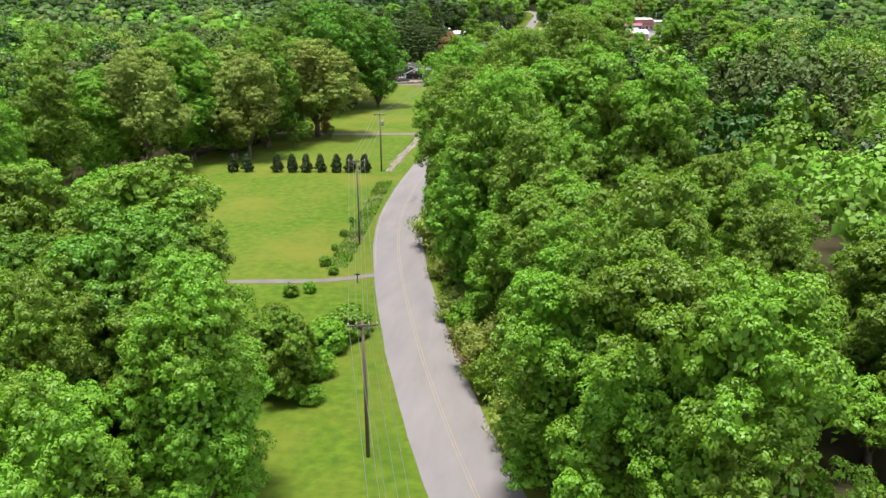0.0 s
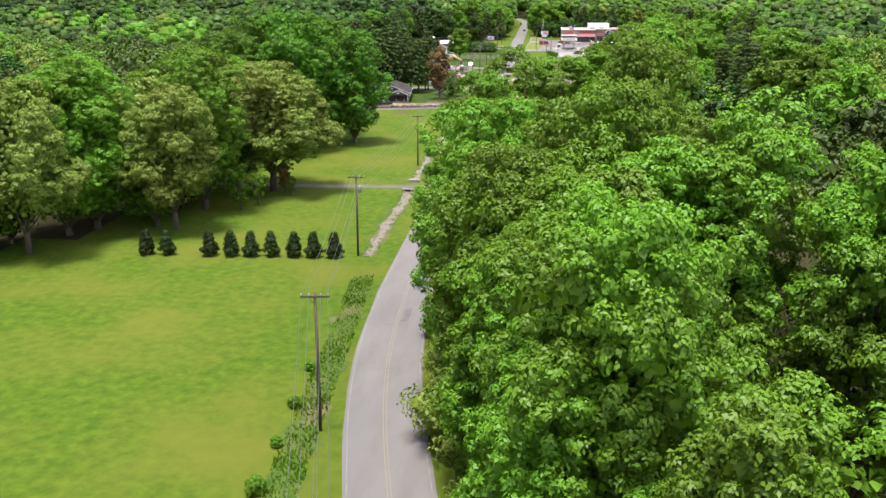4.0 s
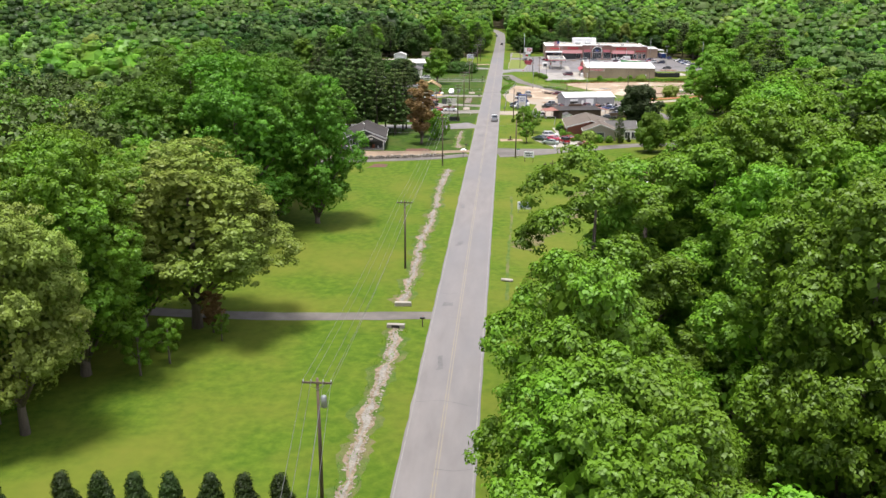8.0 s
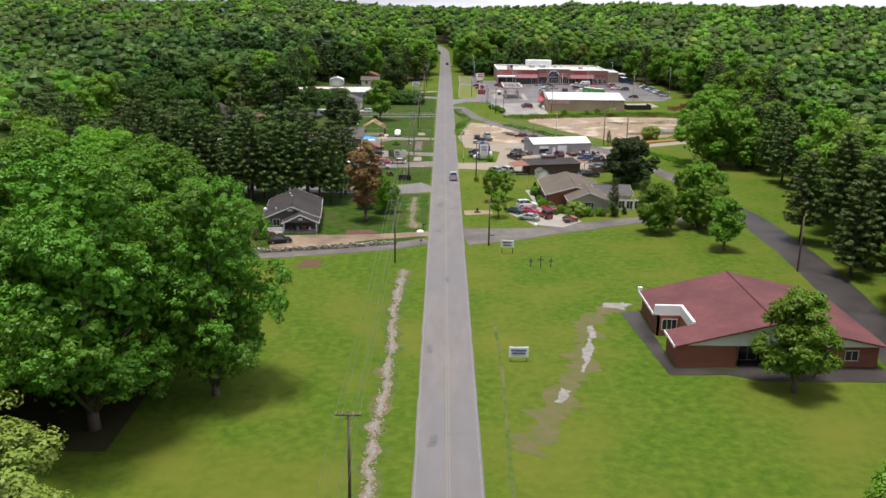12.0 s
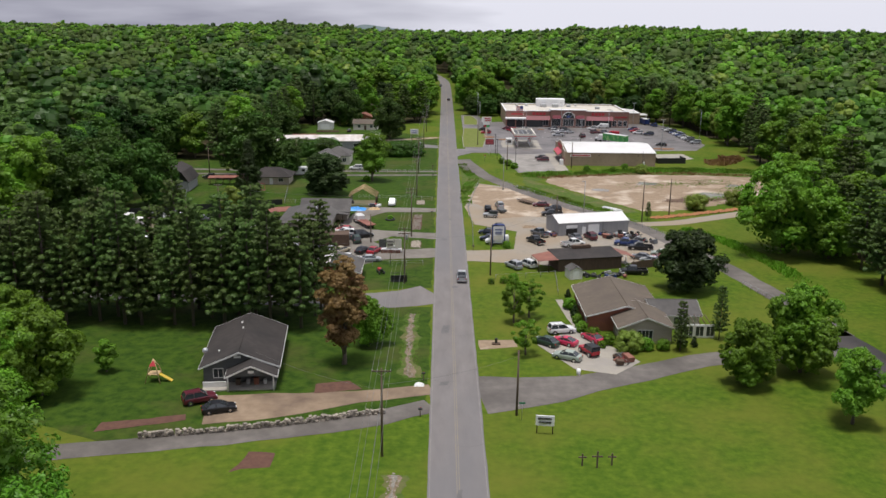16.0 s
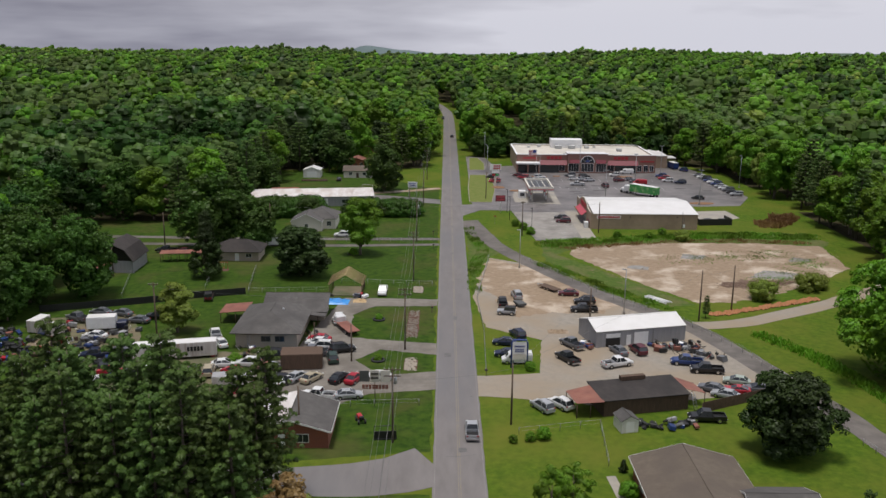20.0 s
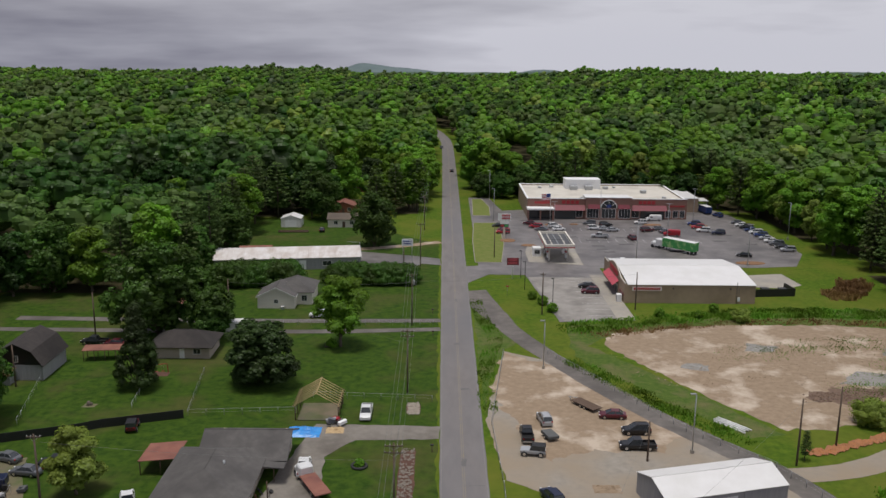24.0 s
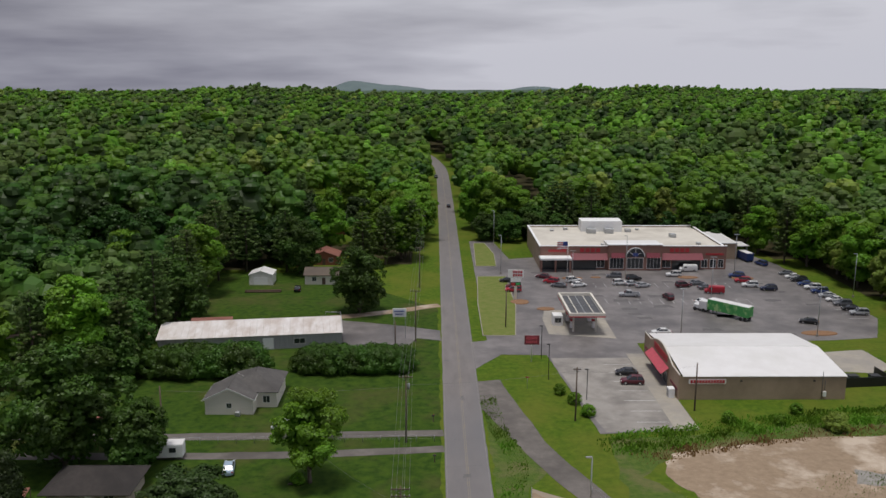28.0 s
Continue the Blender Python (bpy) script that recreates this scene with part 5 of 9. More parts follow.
dark_house.matrix_basis = pose(-31.2, 342, 0, 0, 0, 6) @ pose(31.2, -342, 0)

# the brown-roofed brick house
brown_house = tagged(empty("brown_house"), "low brick house with a brown shingle roof and tan gable", "house")
wall_prism(brown_house, 23.2, 36, 365.5, 382, 2.8, 1.75, "y", BRICK)
gable_roof(brown_house, 23.2, 36, 365.5, 382, 2.8, 1.75, "y", BROWN_SHINGLE, 0.6, trim=WHITE)
wall_prism(brown_house, 27.5, 36.0, 359.7, 365.4, 2.8, 1.7, "y", SIDING)
gable_roof(brown_house, 27.5, 36.0, 359.7, 368.0, 2.8, 1.7, "y", BROWN_SHINGLE, 0.55, trim=WHITE)
window(brown_house, "s", 359.7, 31.6, 0.3, 2.4, 2.0, bars=3)
window(brown_house, "w", 23.2, 368.5, 1.0, 2.0, 1.3)
window(brown_house, "w", 23.2, 377, 1.0, 1.6, 1.3)
window(brown_house, "w", 27.5, 362.5, 0.9, 1.4, 1.4)
wall_prism(brown_house, 36.1, 42.6, 367, 374.8, 2.5, 1.4, "x", CREAM_SIDING)
gable_roof(brown_house, 34.5, 42.6, 367, 374.8, 2.5, 1.4, "x", GREY_SHINGLE, 0.4, trim=WHITE)
window(brown_house, "s", 367, 39, 0.9, 1.6, 1.2)
for k in range(5):
    tubes("pergola_beam", [([(39.6 + k * 0.9, 362.4, 2.5), (39.6 + k * 0.9, 366.4, 2.9)], 0.07)], DARK_WOOD, brown_house)
for x in (39.6, 41.4, 43.2):
    window(brown_house, "s", 362.5, x, 0.4, 1.3, 1.7, bars=1, name="sunroom_window")
box("sunroom_wall", 38.8, 44.0, 362.5, 362.65, 0, 2.4, WHITE, brown_house)
patch("car_pad", [(13.7, 358.4), (20.5, 366), (22.2, 365), (27, 356), (29.2, 351.6), (24.4, 346.5), (18.5, 348.4)], 0.045, CONCRETE, "pale concrete parking pad beside the brick house", 0.1)
strip("garden_walk", [(20.3, 382.2), (21.0, 372), (21.9, 365.5)], 1.3, 0.04, CONCRETE, "pale concrete garden walk", 0.05)

# the white metal workshop
metal_shop = tagged(empty("metal_workshop", 26.5, 431.5, 0, 14.5), "white metal workshop with a shallow gable roof", "workshop")
wall_prism(metal_shop, 0, 11.6, 0, 8.4, 3.1, 1.3, "x", GREY_SIDING)
gable_roof(metal_shop, 0, 11.6, 0, 8.4, 3.1, 1.3, "x", WHITE_METAL, 0.12, 0.1)
wall_prism(metal_shop, 11.8, 18.6, 0.2, 8.6, 3.0, 1.35, "x", GREY_SIDING)
gable_roof(metal_shop, 11.9, 18.6, 0.2, 8.6, 3.0, 1.35, "x", WHITE_METAL, 0.1, 0.1)
# black panel on the wall stands in for the dark inside of an open bay
door(metal_shop, "s", 0, 3.4, 2.9, 1.7, BLACK, 0.05, "open_bay")
door(metal_shop, "s", 0, 3.4, 2.9, 0.8, SIGN_WHITE, 1.8, "roller_door")
door(metal_shop, "s", 0, 9.2, 2.9, 2.5, SIGN_WHITE, 0.05, "roller_door")
door(metal_shop, "s", 0, 6.6, 0.9, 2.05, SIGN_WHITE)
for k in range(14):
    box("wall_rib", 0.4 + k * 0.8, 0.46 + k * 0.8, -0.03, -0.004, 2.75, 3.05, GREY_SIDING, metal_shop)

# the long dark shack with rusty awnings
shack = tagged(empty("wooden_shack", 22.6, 401, 0, 13), "long weathered wooden shack with rusty awnings", "shack")
wall_prism(shack, 0, 14.2, 0, 6.2, 2.6, 0.35, "x", DARK_WOOD)
slab("flat_roof", [(-0.3, -0.4, 2.75), (14.4, -0.4, 2.75), (14.4, 6.6, 3.25), (-0.3, 6.6, 3.25)], 0.15, DARK_SHINGLE, shack)
slab("rusty_awning", [(-4.4, 0.2, 2.5), (-0.2, -0.6, 2.75), (-0.2, 5.4, 3.1), (-4.4, 5.0, 2.6)], 0.06, RUSTY_METAL, shack)
slab("rusty_awning", [(14.5, 1.2, 2.9), (17.4, 0.4, 2.3), (17.4, 4.6, 2.3), (14.5, 6.4, 3.0)], 0.06, RUSTY_METAL, shack)
for x, y in ((-4.3, 0.3), (-4.3, 4.9), (-2.2, 0.0), (17.3, 0.5), (17.3, 4.5)):
    tubes("awning_post", [([(x, y, 0), (x, y, 2.45)], 0.07)], DARK_WOOD, shack)
for i in range(20):
    box("board", 0.2 + i * 0.7, 0.84 + i * 0.7, -0.035, -0.004, 0.1, 2.45 - 0.1 * (i % 3), DARK_WOOD, shack)
box("roof_box", 5.2, 9.4, 5.6, 6.5, 3.26, 3.9, DARK_WOOD, shack)
tubes("ladder", [([(14.9, -0.9, 0), (14.6, -0.1, 2.9)], 0.05), ([(15.4, -0.9, 0), (15.1, -0.1, 2.9)], 0.05)] + [([(14.9 - 0.05 * k, -0.9 + 0.13 * k, 0.45 * k + 0.3), (15.4 - 0.05 * k, -0.9 + 0.13 * k, 0.45 * k + 0.3)], 0.035) for k in range(6)], STEEL, shack)

garden_shed = tagged(empty("garden_shed", 24.2, 395.2, 0, 12), "small white garden shed with a grey roof", "shed")
wall_prism(garden_shed, 0, 2.7, 0, 3.0, 1.9, 0.7, "y", WHITE)
gable_roof(garden_shed, 0, 2.7, 0, 3.0, 1.9, 0.7, "y", GREY_SHINGLE, 0.15, 0.08)
door(garden_shed, "s", 0, 1.35, 1.3, 1.7, SIGN_WHITE)

# the repair yard's house
repair_house = tagged(empty("repair_shop_house"), "tan block house with a grey hipped shingle roof", "house")
wall_prism(repair_house, -40.8, -29.4, 430, 446, 2.9, 0, "y", SIDING)
hip_roof(repair_house, -40.8, -29.4, 430, 446, 2.9, 2.5, "y", GREY_SHINGLE, 0.9)
wall_prism(repair_house, -36, -26.5, 446.1, 453.5, 2.9, 1.9, "x", SIDING)
gable_roof(repair_house, -38, -26.0, 443.5, 453.5, 2.9, 2.1, "x", GREY_SHINGLE, 0.6)
for x in (-35.2, -32.6):
    window(repair_house, "s", 430, x, 1.3, 1.6, 0.9, DARK_SIDING)
for y in (432, 437, 442):
    tubes("porch_post", [([(-27.2, y, 0), (-27.2, y, 2.7)], 0.09)], DARK_WOOD, repair_house)
slab("porch_roof", [(-29.6, 441, 3.0), (-25.6, 441, 2.6), (-25.6, 446.5, 2.6), (-29.6, 446.5, 3.0)], 0.12, GREY_SHINGLE, repair_house)
slab("side_awning", [(-47.2, 443.5, 2.3), (-41.6, 443.5, 2.8), (-41.6, 449.5, 2.8), (-47.2, 449.5, 2.3)], 0.08, RUSTY_METAL, repair_house, "brownish red metal awning")
for x, y in ((-47, 443.8), (-47, 449.2), (-44, 443.7)):
    tubes("awning_post", [([(x, y, 0), (x, y, 2.3)], 0.08)], DARK_WOOD, repair_house)
tubes("vent_pipe", [([(-33.2, 438, 4.3), (-33.2, 438, 5.3)], 0.2)], STEEL, repair_house)
tubes("ladder", [([(-38.6, 429.6, 0), (-38.6, 429.9, 2.9)], 0.04), ([(-38.1, 429.6, 0), (-38.1, 429.9, 2.9)], 0.04)] + [([(-38.6, 429.7, 0.4 * k + 0.3), (-38.1, 429.7, 0.4 * k + 0.3)], 0.03) for k in range(6)], STEEL, repair_house)

# the sign shop by the side street
brick_office = tagged(empty("brick_office"), "low brick office with a dark and pale gable roof", "office")
wall_prism(brick_office, -29.5, -18.4, 389.6, 399.2, 2.7, 1.6, "y", BRICK)
gable_roof(brick_office, -29.5, -18.4, 389.6, 399.2, 2.7, 1.6, "y", GREY_SHINGLE, 0.5, trim=WHITE)
slab("metal_overlay", [(-29.9, 389.2, 2.9), (-24.1, 389.2, 4.55), (-24.1, 399.6, 4.55), (-29.9, 399.6, 2.9)], 0.05, STAINED_METAL, brick_office)
window(brick_office, "s", 389.6, -22, 0.9, 1.6, 1.2)
door(brick_office, "s", 389.6, -25, 1.0, 2.05, SIGN_WHITE)

# half-built gable frame
timber_frame = tagged(empty("timber_frame"), "half-built open timber gable frame of new lumber", "shed frame")
for k in range(8):
    y = 463.4 + k * 1.0
    tubes("rafter", [([(-28.0, y, 2.6), (-24, y, 4.9), (-20.0, y, 2.6)], 0.08)], NEW_WOOD, timber_frame, sides=4)
for x in (-27.6, -20.4):
    for y in (463.5, 466, 468.5, 470.4):
        tubes("post", [([(x, y, 0), (x, y, 2.65)], 0.1)], DARK_WOOD, timber_frame, sides=4)
    tubes("wall_plate", [([(x, 463.2, 2.62), (x, 470.8, 2.62)], 0.09)], NEW_WOOD, timber_frame, sides=4)
tubes("ridge_beam", [([(-24, 463.2, 4.85), (-24, 470.8, 4.85)], 0.09)], NEW_WOOD, timber_frame, sides=4)
box("frame_floor", -27.3, -20.7, 463.4, 470.6, 0.02, 0.14, TRODDEN, timber_frame)

# the gambrel barn
barn = tagged(empty("gambrel_barn"), "weathered barn with a dark gambrel roof", "barn")
wall_prism(barn, -92.5, -80.8, 480.6, 491, 3.0, 0, "y", GREY_SIDING)
carport = tagged(empty("rusty_carport"), "long open carport with a rusty red roof on posts", "carport")
slab("carport_roof", [(-80.0, 490.6, 2.3), (-69.6, 491.8, 2.3), (-69.9, 494.6, 2.6), (-80.3, 493.4, 2.6)], 0.08, RUSTY_METAL, carport)
for k in range(6):
    for dx, dy, h in ((0.0, 0.0, 2.3), (-0.25, 2.6, 2.55)):
        tubes("post", [([(-79.8 + k * 2.02 + dx, 490.8 + k * 0.235 + dy, 0), (-79.8 + k * 2.02 + dx, 490.8 + k * 0.235 + dy, h)], 0.08)], DARK_WOOD, carport, sides=4)
for xs, zs in (((-93.0, -90.4), (2.9, 5.8)), ((-90.4, -86.6), (5.8, 7.3)), ((-86.6, -82.8), (7.3, 5.8)), ((-82.8, -80.3), (5.8, 2.9))):
    slab("roof_panel", [(xs[0], 480.0, zs[0]), (xs[1], 480.0, zs[1]), (xs[1], 491.6, zs[1]), (xs[0], 491.6, zs[0])], 0.14, DARK_SHINGLE, barn)
mesh_ob("gable", [(-92.4, 480.7, 3), (-80.9, 480.7, 3), (-83, 480.7, 5.6), (-86.6, 480.7, 7.1), (-90.2, 480.7, 5.6), (-92.4, 480.9, 3), (-80.9, 480.9, 3), (-83, 480.9, 5.6), (-86.6, 480.9, 7.1), (-90.2, 480.9, 5.6)], [(0, 1, 2, 3, 4), (9, 8, 7, 6, 5)], BLACK, barn)
window(barn, "s", 480.6, -86.6, 3.6, 0.9, 1.1)
door(barn, "s", 480.6, -88.5, 2.2, 2.3, DARK_WOOD)
slab("lean_to_roof", [(-91.5, 477.5, 2.0), (-86.5, 477.5, 2.0), (-86.5, 480.4, 2.6), (-91.5, 480.4, 2.6)], 0.08, RUSTY_METAL, barn)
box("lean_to", -91.2, -86.8, 478, 480.4, 0, 1.95, GREY_SIDING, barn)

barn.location.x, barn.scale.x = -10.2, 0.83
carport.location.x = 6.0

low_house = tagged(empty("low_dark_house"), "low dark-roofed house behind the big tree", "house")
wall_prism(low_house, -61, -49.5, 493, 501, 2.4, 0, "x", SIDING)
hip_roof(low_house, -61, -49.5, 493, 501, 2.4, 2.3, "x", DARK_SHINGLE, 0.9)
door(low_house, "s", 493, -55, 1.0, 2.0, SIGN_WHITE)
window(low_house, "s", 493, -52, 1.0, 1.4, 1.0)

cottage = tagged(empty("white_cottage"), "small white cottage with a dark grey gable roof", "house")
wall_prism(cottage, -47.0, -38.2, 528, 535.5, 2.9, 2.1, "y", CREAM_SIDING)
gable_roof(cottage, -47.0, -38.2, 528, 535.5, 2.9, 2.1, "y", GREY_SHINGLE, 0.35, trim=WHITE)
wall_prism(cottage, -42.5, -34.5, 531.5, 541.5, 3.0, 0, "y", CREAM_SIDING)
hip_roof(cottage, -43.5, -34.5, 531.5, 542, 3.0, 2.6, "y", GREY_SHINGLE, 0.5)
window(cottage, "s", 528, -42.6, 1.3, 0.9, 0.9)
window(cottage, "s", 531.5, -36.4, 1.0, 1.2, 1.3)
bm = bmesh.new()
add_box(bm, -41.4, -40.5, 527.0, 527.8, 0, 0.8, 0.06)
tagged(part("air_conditioner", bm, STEEL, None), "grey outdoor air conditioner beside the cottage", "air conditioner")

long_shed = tagged(empty("long_white_shed", -66, 562, 0, 8), "long low building with a stained white metal roof", "commercial building")
wall_prism(long_shed, 0, 40.5, 0.5, 9, 3.4, 0, "x", GREY_SIDING)
slab("metal_roof", [(-0.3, 0, 3.4), (40.8, 0, 3.4), (40.8, 9.4, 4.7), (-0.3, 9.4, 4.7)], 0.12, STAINED_METAL, long_shed)
for k in range(27):
    tubes("roof_seam", [([(k * 1.5 + 0.4, 0.02, 3.43), (k * 1.5 + 0.4, 9.3, 4.73)], 0.03)], STAINED_METAL, long_shed, sides=4)
slab("rusty_awning", [(6, 9.6, 4.3), (15.5, 9.6, 4.3), (15.5, 12.5, 4.6), (6, 12.5, 4.6)], 0.08, RUSTY_METAL, long_shed)
for x in (6.2, 10.6, 15.3):
    tubes("awning_post", [([(x, 12.3, 0), (x, 12.3, 4.4)], 0.08)], DARK_WOOD, long_shed)
door(long_shed, "s", 0.5, 24, 2.4, 2.6, SIGN_WHITE, 0.05, "roller_door")
window(long_shed, "s", 0.5, 31, 1.1, 2.4, 1.2)
tubes("roof_rail", [([(40.6, 0.3, 3.5), (40.6, 0.3, 4.4), (40.6, 9.2, 5.6), (40.6, 9.2, 4.7)], 0.05), ([(37, 9.2, 4.7), (37, 9.2, 5.8), (40.6, 9.2, 5.6)], 0.05)], STEEL, long_shed)

white_shed = tagged(empty("white_shed"), "white metal shed standing on the grass", "shed")
wall_prism(white_shed, -58.6, -51.8, 625, 631, 3.0, 1.1, "y", WHITE)
gable_roof(white_shed, -58.6, -51.8, 625, 631, 3.0, 1.1, "y", WHITE_METAL, 0.2, 0.1)
door(white_shed, "s", 625, -55.2, 4.0, 2.4, SIGN_WHITE, 0.05, "roller_door")


def far_house(x, y, w, d, h, rise, axis, wall, roof, label):
    ob = tagged(empty("house", x, y), label, "house", "houses in the woods")
    wall_prism(ob, -w / 2, w / 2, -d / 2, d / 2, h, rise, axis, wall)
    gable_roof(ob, -w / 2, w / 2, -d / 2, d / 2, h, rise, axis, roof, 0.4)
    for u in (-w / 4, w / 4):
        window(ob, "s", -d / 2, u, h - 1.7, 1.2, 1.2)
    door(ob, "s", -d / 2, 0, 1.0, 2.05, DARK_WOOD)
    return ob


far_house(-84, 779, 13, 9, 5.4, 1.8, "x", GREY_SIDING, GREY_SHINGLE, "two-storey grey house among trees")
far_house(-56.5, 741, 8, 9, 3.4, 2.4, "y", CREAM_SIDING, RUSTY_METAL, "white house with a rust-red gable roof")
far_house(-39, 756, 10, 8, 3.0, 1.8, "x", BRICK, BROWN_SHINGLE, "brick house with a brown roof among trees")
far_house(-38, 706, 9, 8, 3.0, 1.8, "x", BRICK, BROWN_SHINGLE, "small brick house with a brown roof")
far_house(-37, 629, 11, 7, 2.8, 1.5, "x", CREAM_SIDING, BROWN_SHINGLE, "cream house with a flat brown roof on the lawn")
far_house(-40, 655, 9, 8, 2.8, 1.6, "y", BRICK, RUSTY_METAL, "brick house with a rusty orange roof")
far_house(32, 765, 9, 7, 4.4, 1.6, "x", CREAM_SIDING, GREY_SHINGLE, "white house among trees past the supermarket")
far_house(-103, 636, 18, 9, 2.8, 1.6, "x", BRICK, BROWN_SHINGLE, "long low brick house in the woods")
far_house(-66, 523, 4, 6, 2.2, 0.8, "y", DARK_WOOD, RUSTY_METAL, "small rusty-roofed outbuilding under trees")

# ---- supermarket, discount store and filling station ----
store = tagged(empty("supermarket"), "wide brick supermarket with red awnings and white roof", "supermarket")
SX0, SX1, SY0, SY1, SH = 28.4, 87.0, 645.0, 683.0, 7.0
box("front_wall", SX0, SX1, SY0, SY0 + 0.5, 0, SH + 0.4, STORE_BRICK, store)
box("west_wall", SX0, SX0 + 0.5, SY0 + 0.5, SY1, 0, SH, TAN_BLOCK, store)
box("east_wall", SX1 - 0.5, SX1, SY0 + 0.5, SY1, 0, SH, TAN_BLOCK, store)
box("back_wall", SX0 + 0.5, SX1 - 0.5, SY1 - 0.5, SY1, 0, SH, TAN_BLOCK, store)
CREAM_ROOF = mat("weathered_cream_membrane", (0.6, 0.565, 0.5), 0.7, alt=(0.52, 0.485, 0.425), scale=0.25, detail=9, alt2=(0.42, 0.385, 0.33), scale2=0.1, mid2=0.6)
box("roof", SX0 + 0.5, SX1 - 0.5, SY0 + 0.5, SY1 - 0.5, SH - 0.6, SH - 0.35, CREAM_ROOF, store)
for nm, a in (("coping", (SX0 - 0.1, SX1 + 0.1, SY0 - 0.1, SY0 + 0.6, SH + 0.4, SH + 0.62)), ("coping", (SX0 - 0.1, SX0 + 0.6, SY0 + 0.6, SY1 + 0.1, SH, SH + 0.25)), ("coping", (SX1 - 0.6, SX1 + 0.1, SY0 + 0.6, SY1 + 0.1, SH, SH + 0.25)), ("coping", (SX0 + 0.6, SX1 - 0.6, SY1 - 0.6, SY1 + 0.1, SH, SH + 0.25))):
    box(nm, *a, SIGN_WHITE, store)
box("portal", 49.6, 66.4, 643.4, 644.99, 0, 8.1, STORE_BRICK, store)
box("portal_roof", 49.6, 66.4, 645.6, 652, SH - 0.3, 8.0, WHITE_METAL, store)
box("portal_coping", 49.4, 66.6, 643.2, 645.4, 8.1, 8.35, SIGN_WHITE, store)
arch = [(58 + 2.9 * math.cos(a), 643.35, 4.4 + 2.9 * math.sin(a)) for a in np.linspace(0, math.pi, 17)]
n = len(arch)
mesh_ob("arch_window", arch + [(x, y - 0.03, z) for x, y, z in arch], [tuple(range(n))[::-1], tuple(range(n, 2 * n))], GLASS, store)
tubes("arch_trim", [(arch, 0.16)] + [([(58, 643.25, 4.4), (58 + 2.9 * math.cos(a), 643.25, 4.4 + 2.9 * math.sin(a))], 0.05) for a in (0.7, 1.57, 2.44)], SIGN_WHITE, store)
box("emblem", 57.2, 58.8, 643.1, 643.3, 4.6, 5.6, BLUE, store)
for u, w in ((52.2, 4.2), (58, 5.0), (63.8, 4.2)):
    window(store, "s", 643.4, u, 0.7, w, 3.3, SIGN_WHITE, 3)
for u, w in ((47.5, 2.4), (68.0, 3.0), (80.2, 1.8), (82.9, 1.8), (85.4, 1.6)):
    window(store, "s", 645, u, 0.7, w, 2.5, SIGN_WHITE, 1)
for u0, u1 in ((38.3, 46.2), (70.0, 78.8)):
    box("entrance", u0, u1, 644.9, 644.98, 0.05, 3.3, GLASS, store)
for u0, u1 in ((38, 49.5), (66.5, 79.4)):
    slab("awning", [(u0, 643.3, 3.4), (u1, 643.3, 3.4), (u1, 644.96, 5.2), (u0, 644.96, 5.2)], 0.08, MAROON_PANEL, store, "dark red sloping awning")
for u0, u1 in ((50.4, 54.6), (61.4, 65.6)):
    slab("awning", [(u0, 642.6, 4.2), (u1, 642.6, 4.2), (u1, 643.36, 5.7), (u0, 643.36, 5.7)], 0.06, MAROON_PANEL, store, "dark red sloping awning")
box("drive_canopy", 28.0, 37.8, 640.5, 644.97, 3.9, 4.5, SIGN_WHITE, store)
for x in (28.4, 32.8, 37.4):
    box("canopy_pier", x - 0.25, x + 0.25, 640.8, 641.3, 0, 3.9, STORE_BRICK, store)
# dark sheet on the wall stands in for the shade under the canopy
box("canopy_shade", 28.6, 37.6, 644.9, 644.98, 0.05, 3.8, GLASS, store)
bars_of_writing(store, "s", 645, 41.0, 47.6, 5.6, 6.8, 4, RED, 0.25)
bars_of_writing(store, "s", 645, 69.2, 75.6, 5.6, 6.8, 4, RED, 0.25)
bars_of_writing(store, "s", 645, 31, 36.6, 5.6, 6.4, 8, RED, 0.2)
bars_of_writing(store, "s", 645, 80.5, 86.3, 4.6, 5.2, 9, RED, 0.2)
box("penthouse", 46, 60, 673.5, 680, SH - 0.35, SH + 3.4, SIGN_WHITE, store)
for x, y, s in ((49, 685, 1.5), (55, 685, 1.5), (62, 688, 1.0), (36, 655, 1.0), (49, 652, 0.7), (52, 653, 0.6), (75, 674, 1.1), (80, 655, 0.7), (36, 690, 0.7), (41, 694, 0.8), (66, 693, 0.6)):
    y = 645 + (y - 645) * 0.66
    bm = bmesh.new()
    add_box(bm, x - s, x + s, y - s * 0.8, y + s * 0.8, SH - 0.35, SH - 0.35 + s * 1.1, 0.1)
    part("roof_unit", bm, STEEL, store)
box("annex", 87.1, 95.5, 660, 680, 0, 5.2, TAN_BLOCK, store)
box("annex_roof", 87.05, 95.7, 659.8, 680.2, 5.2, 5.5, WHITE_METAL, store)
box("dock_canopy", 95.8, 99.4, 660, 667, 4.3, 4.6, WHITE_METAL, store)
for x in (99.0,):
    tubes("dock_post", [([(x, 660.4, 0), (x, 660.4, 4.3)], 0.12)], STEEL, store)

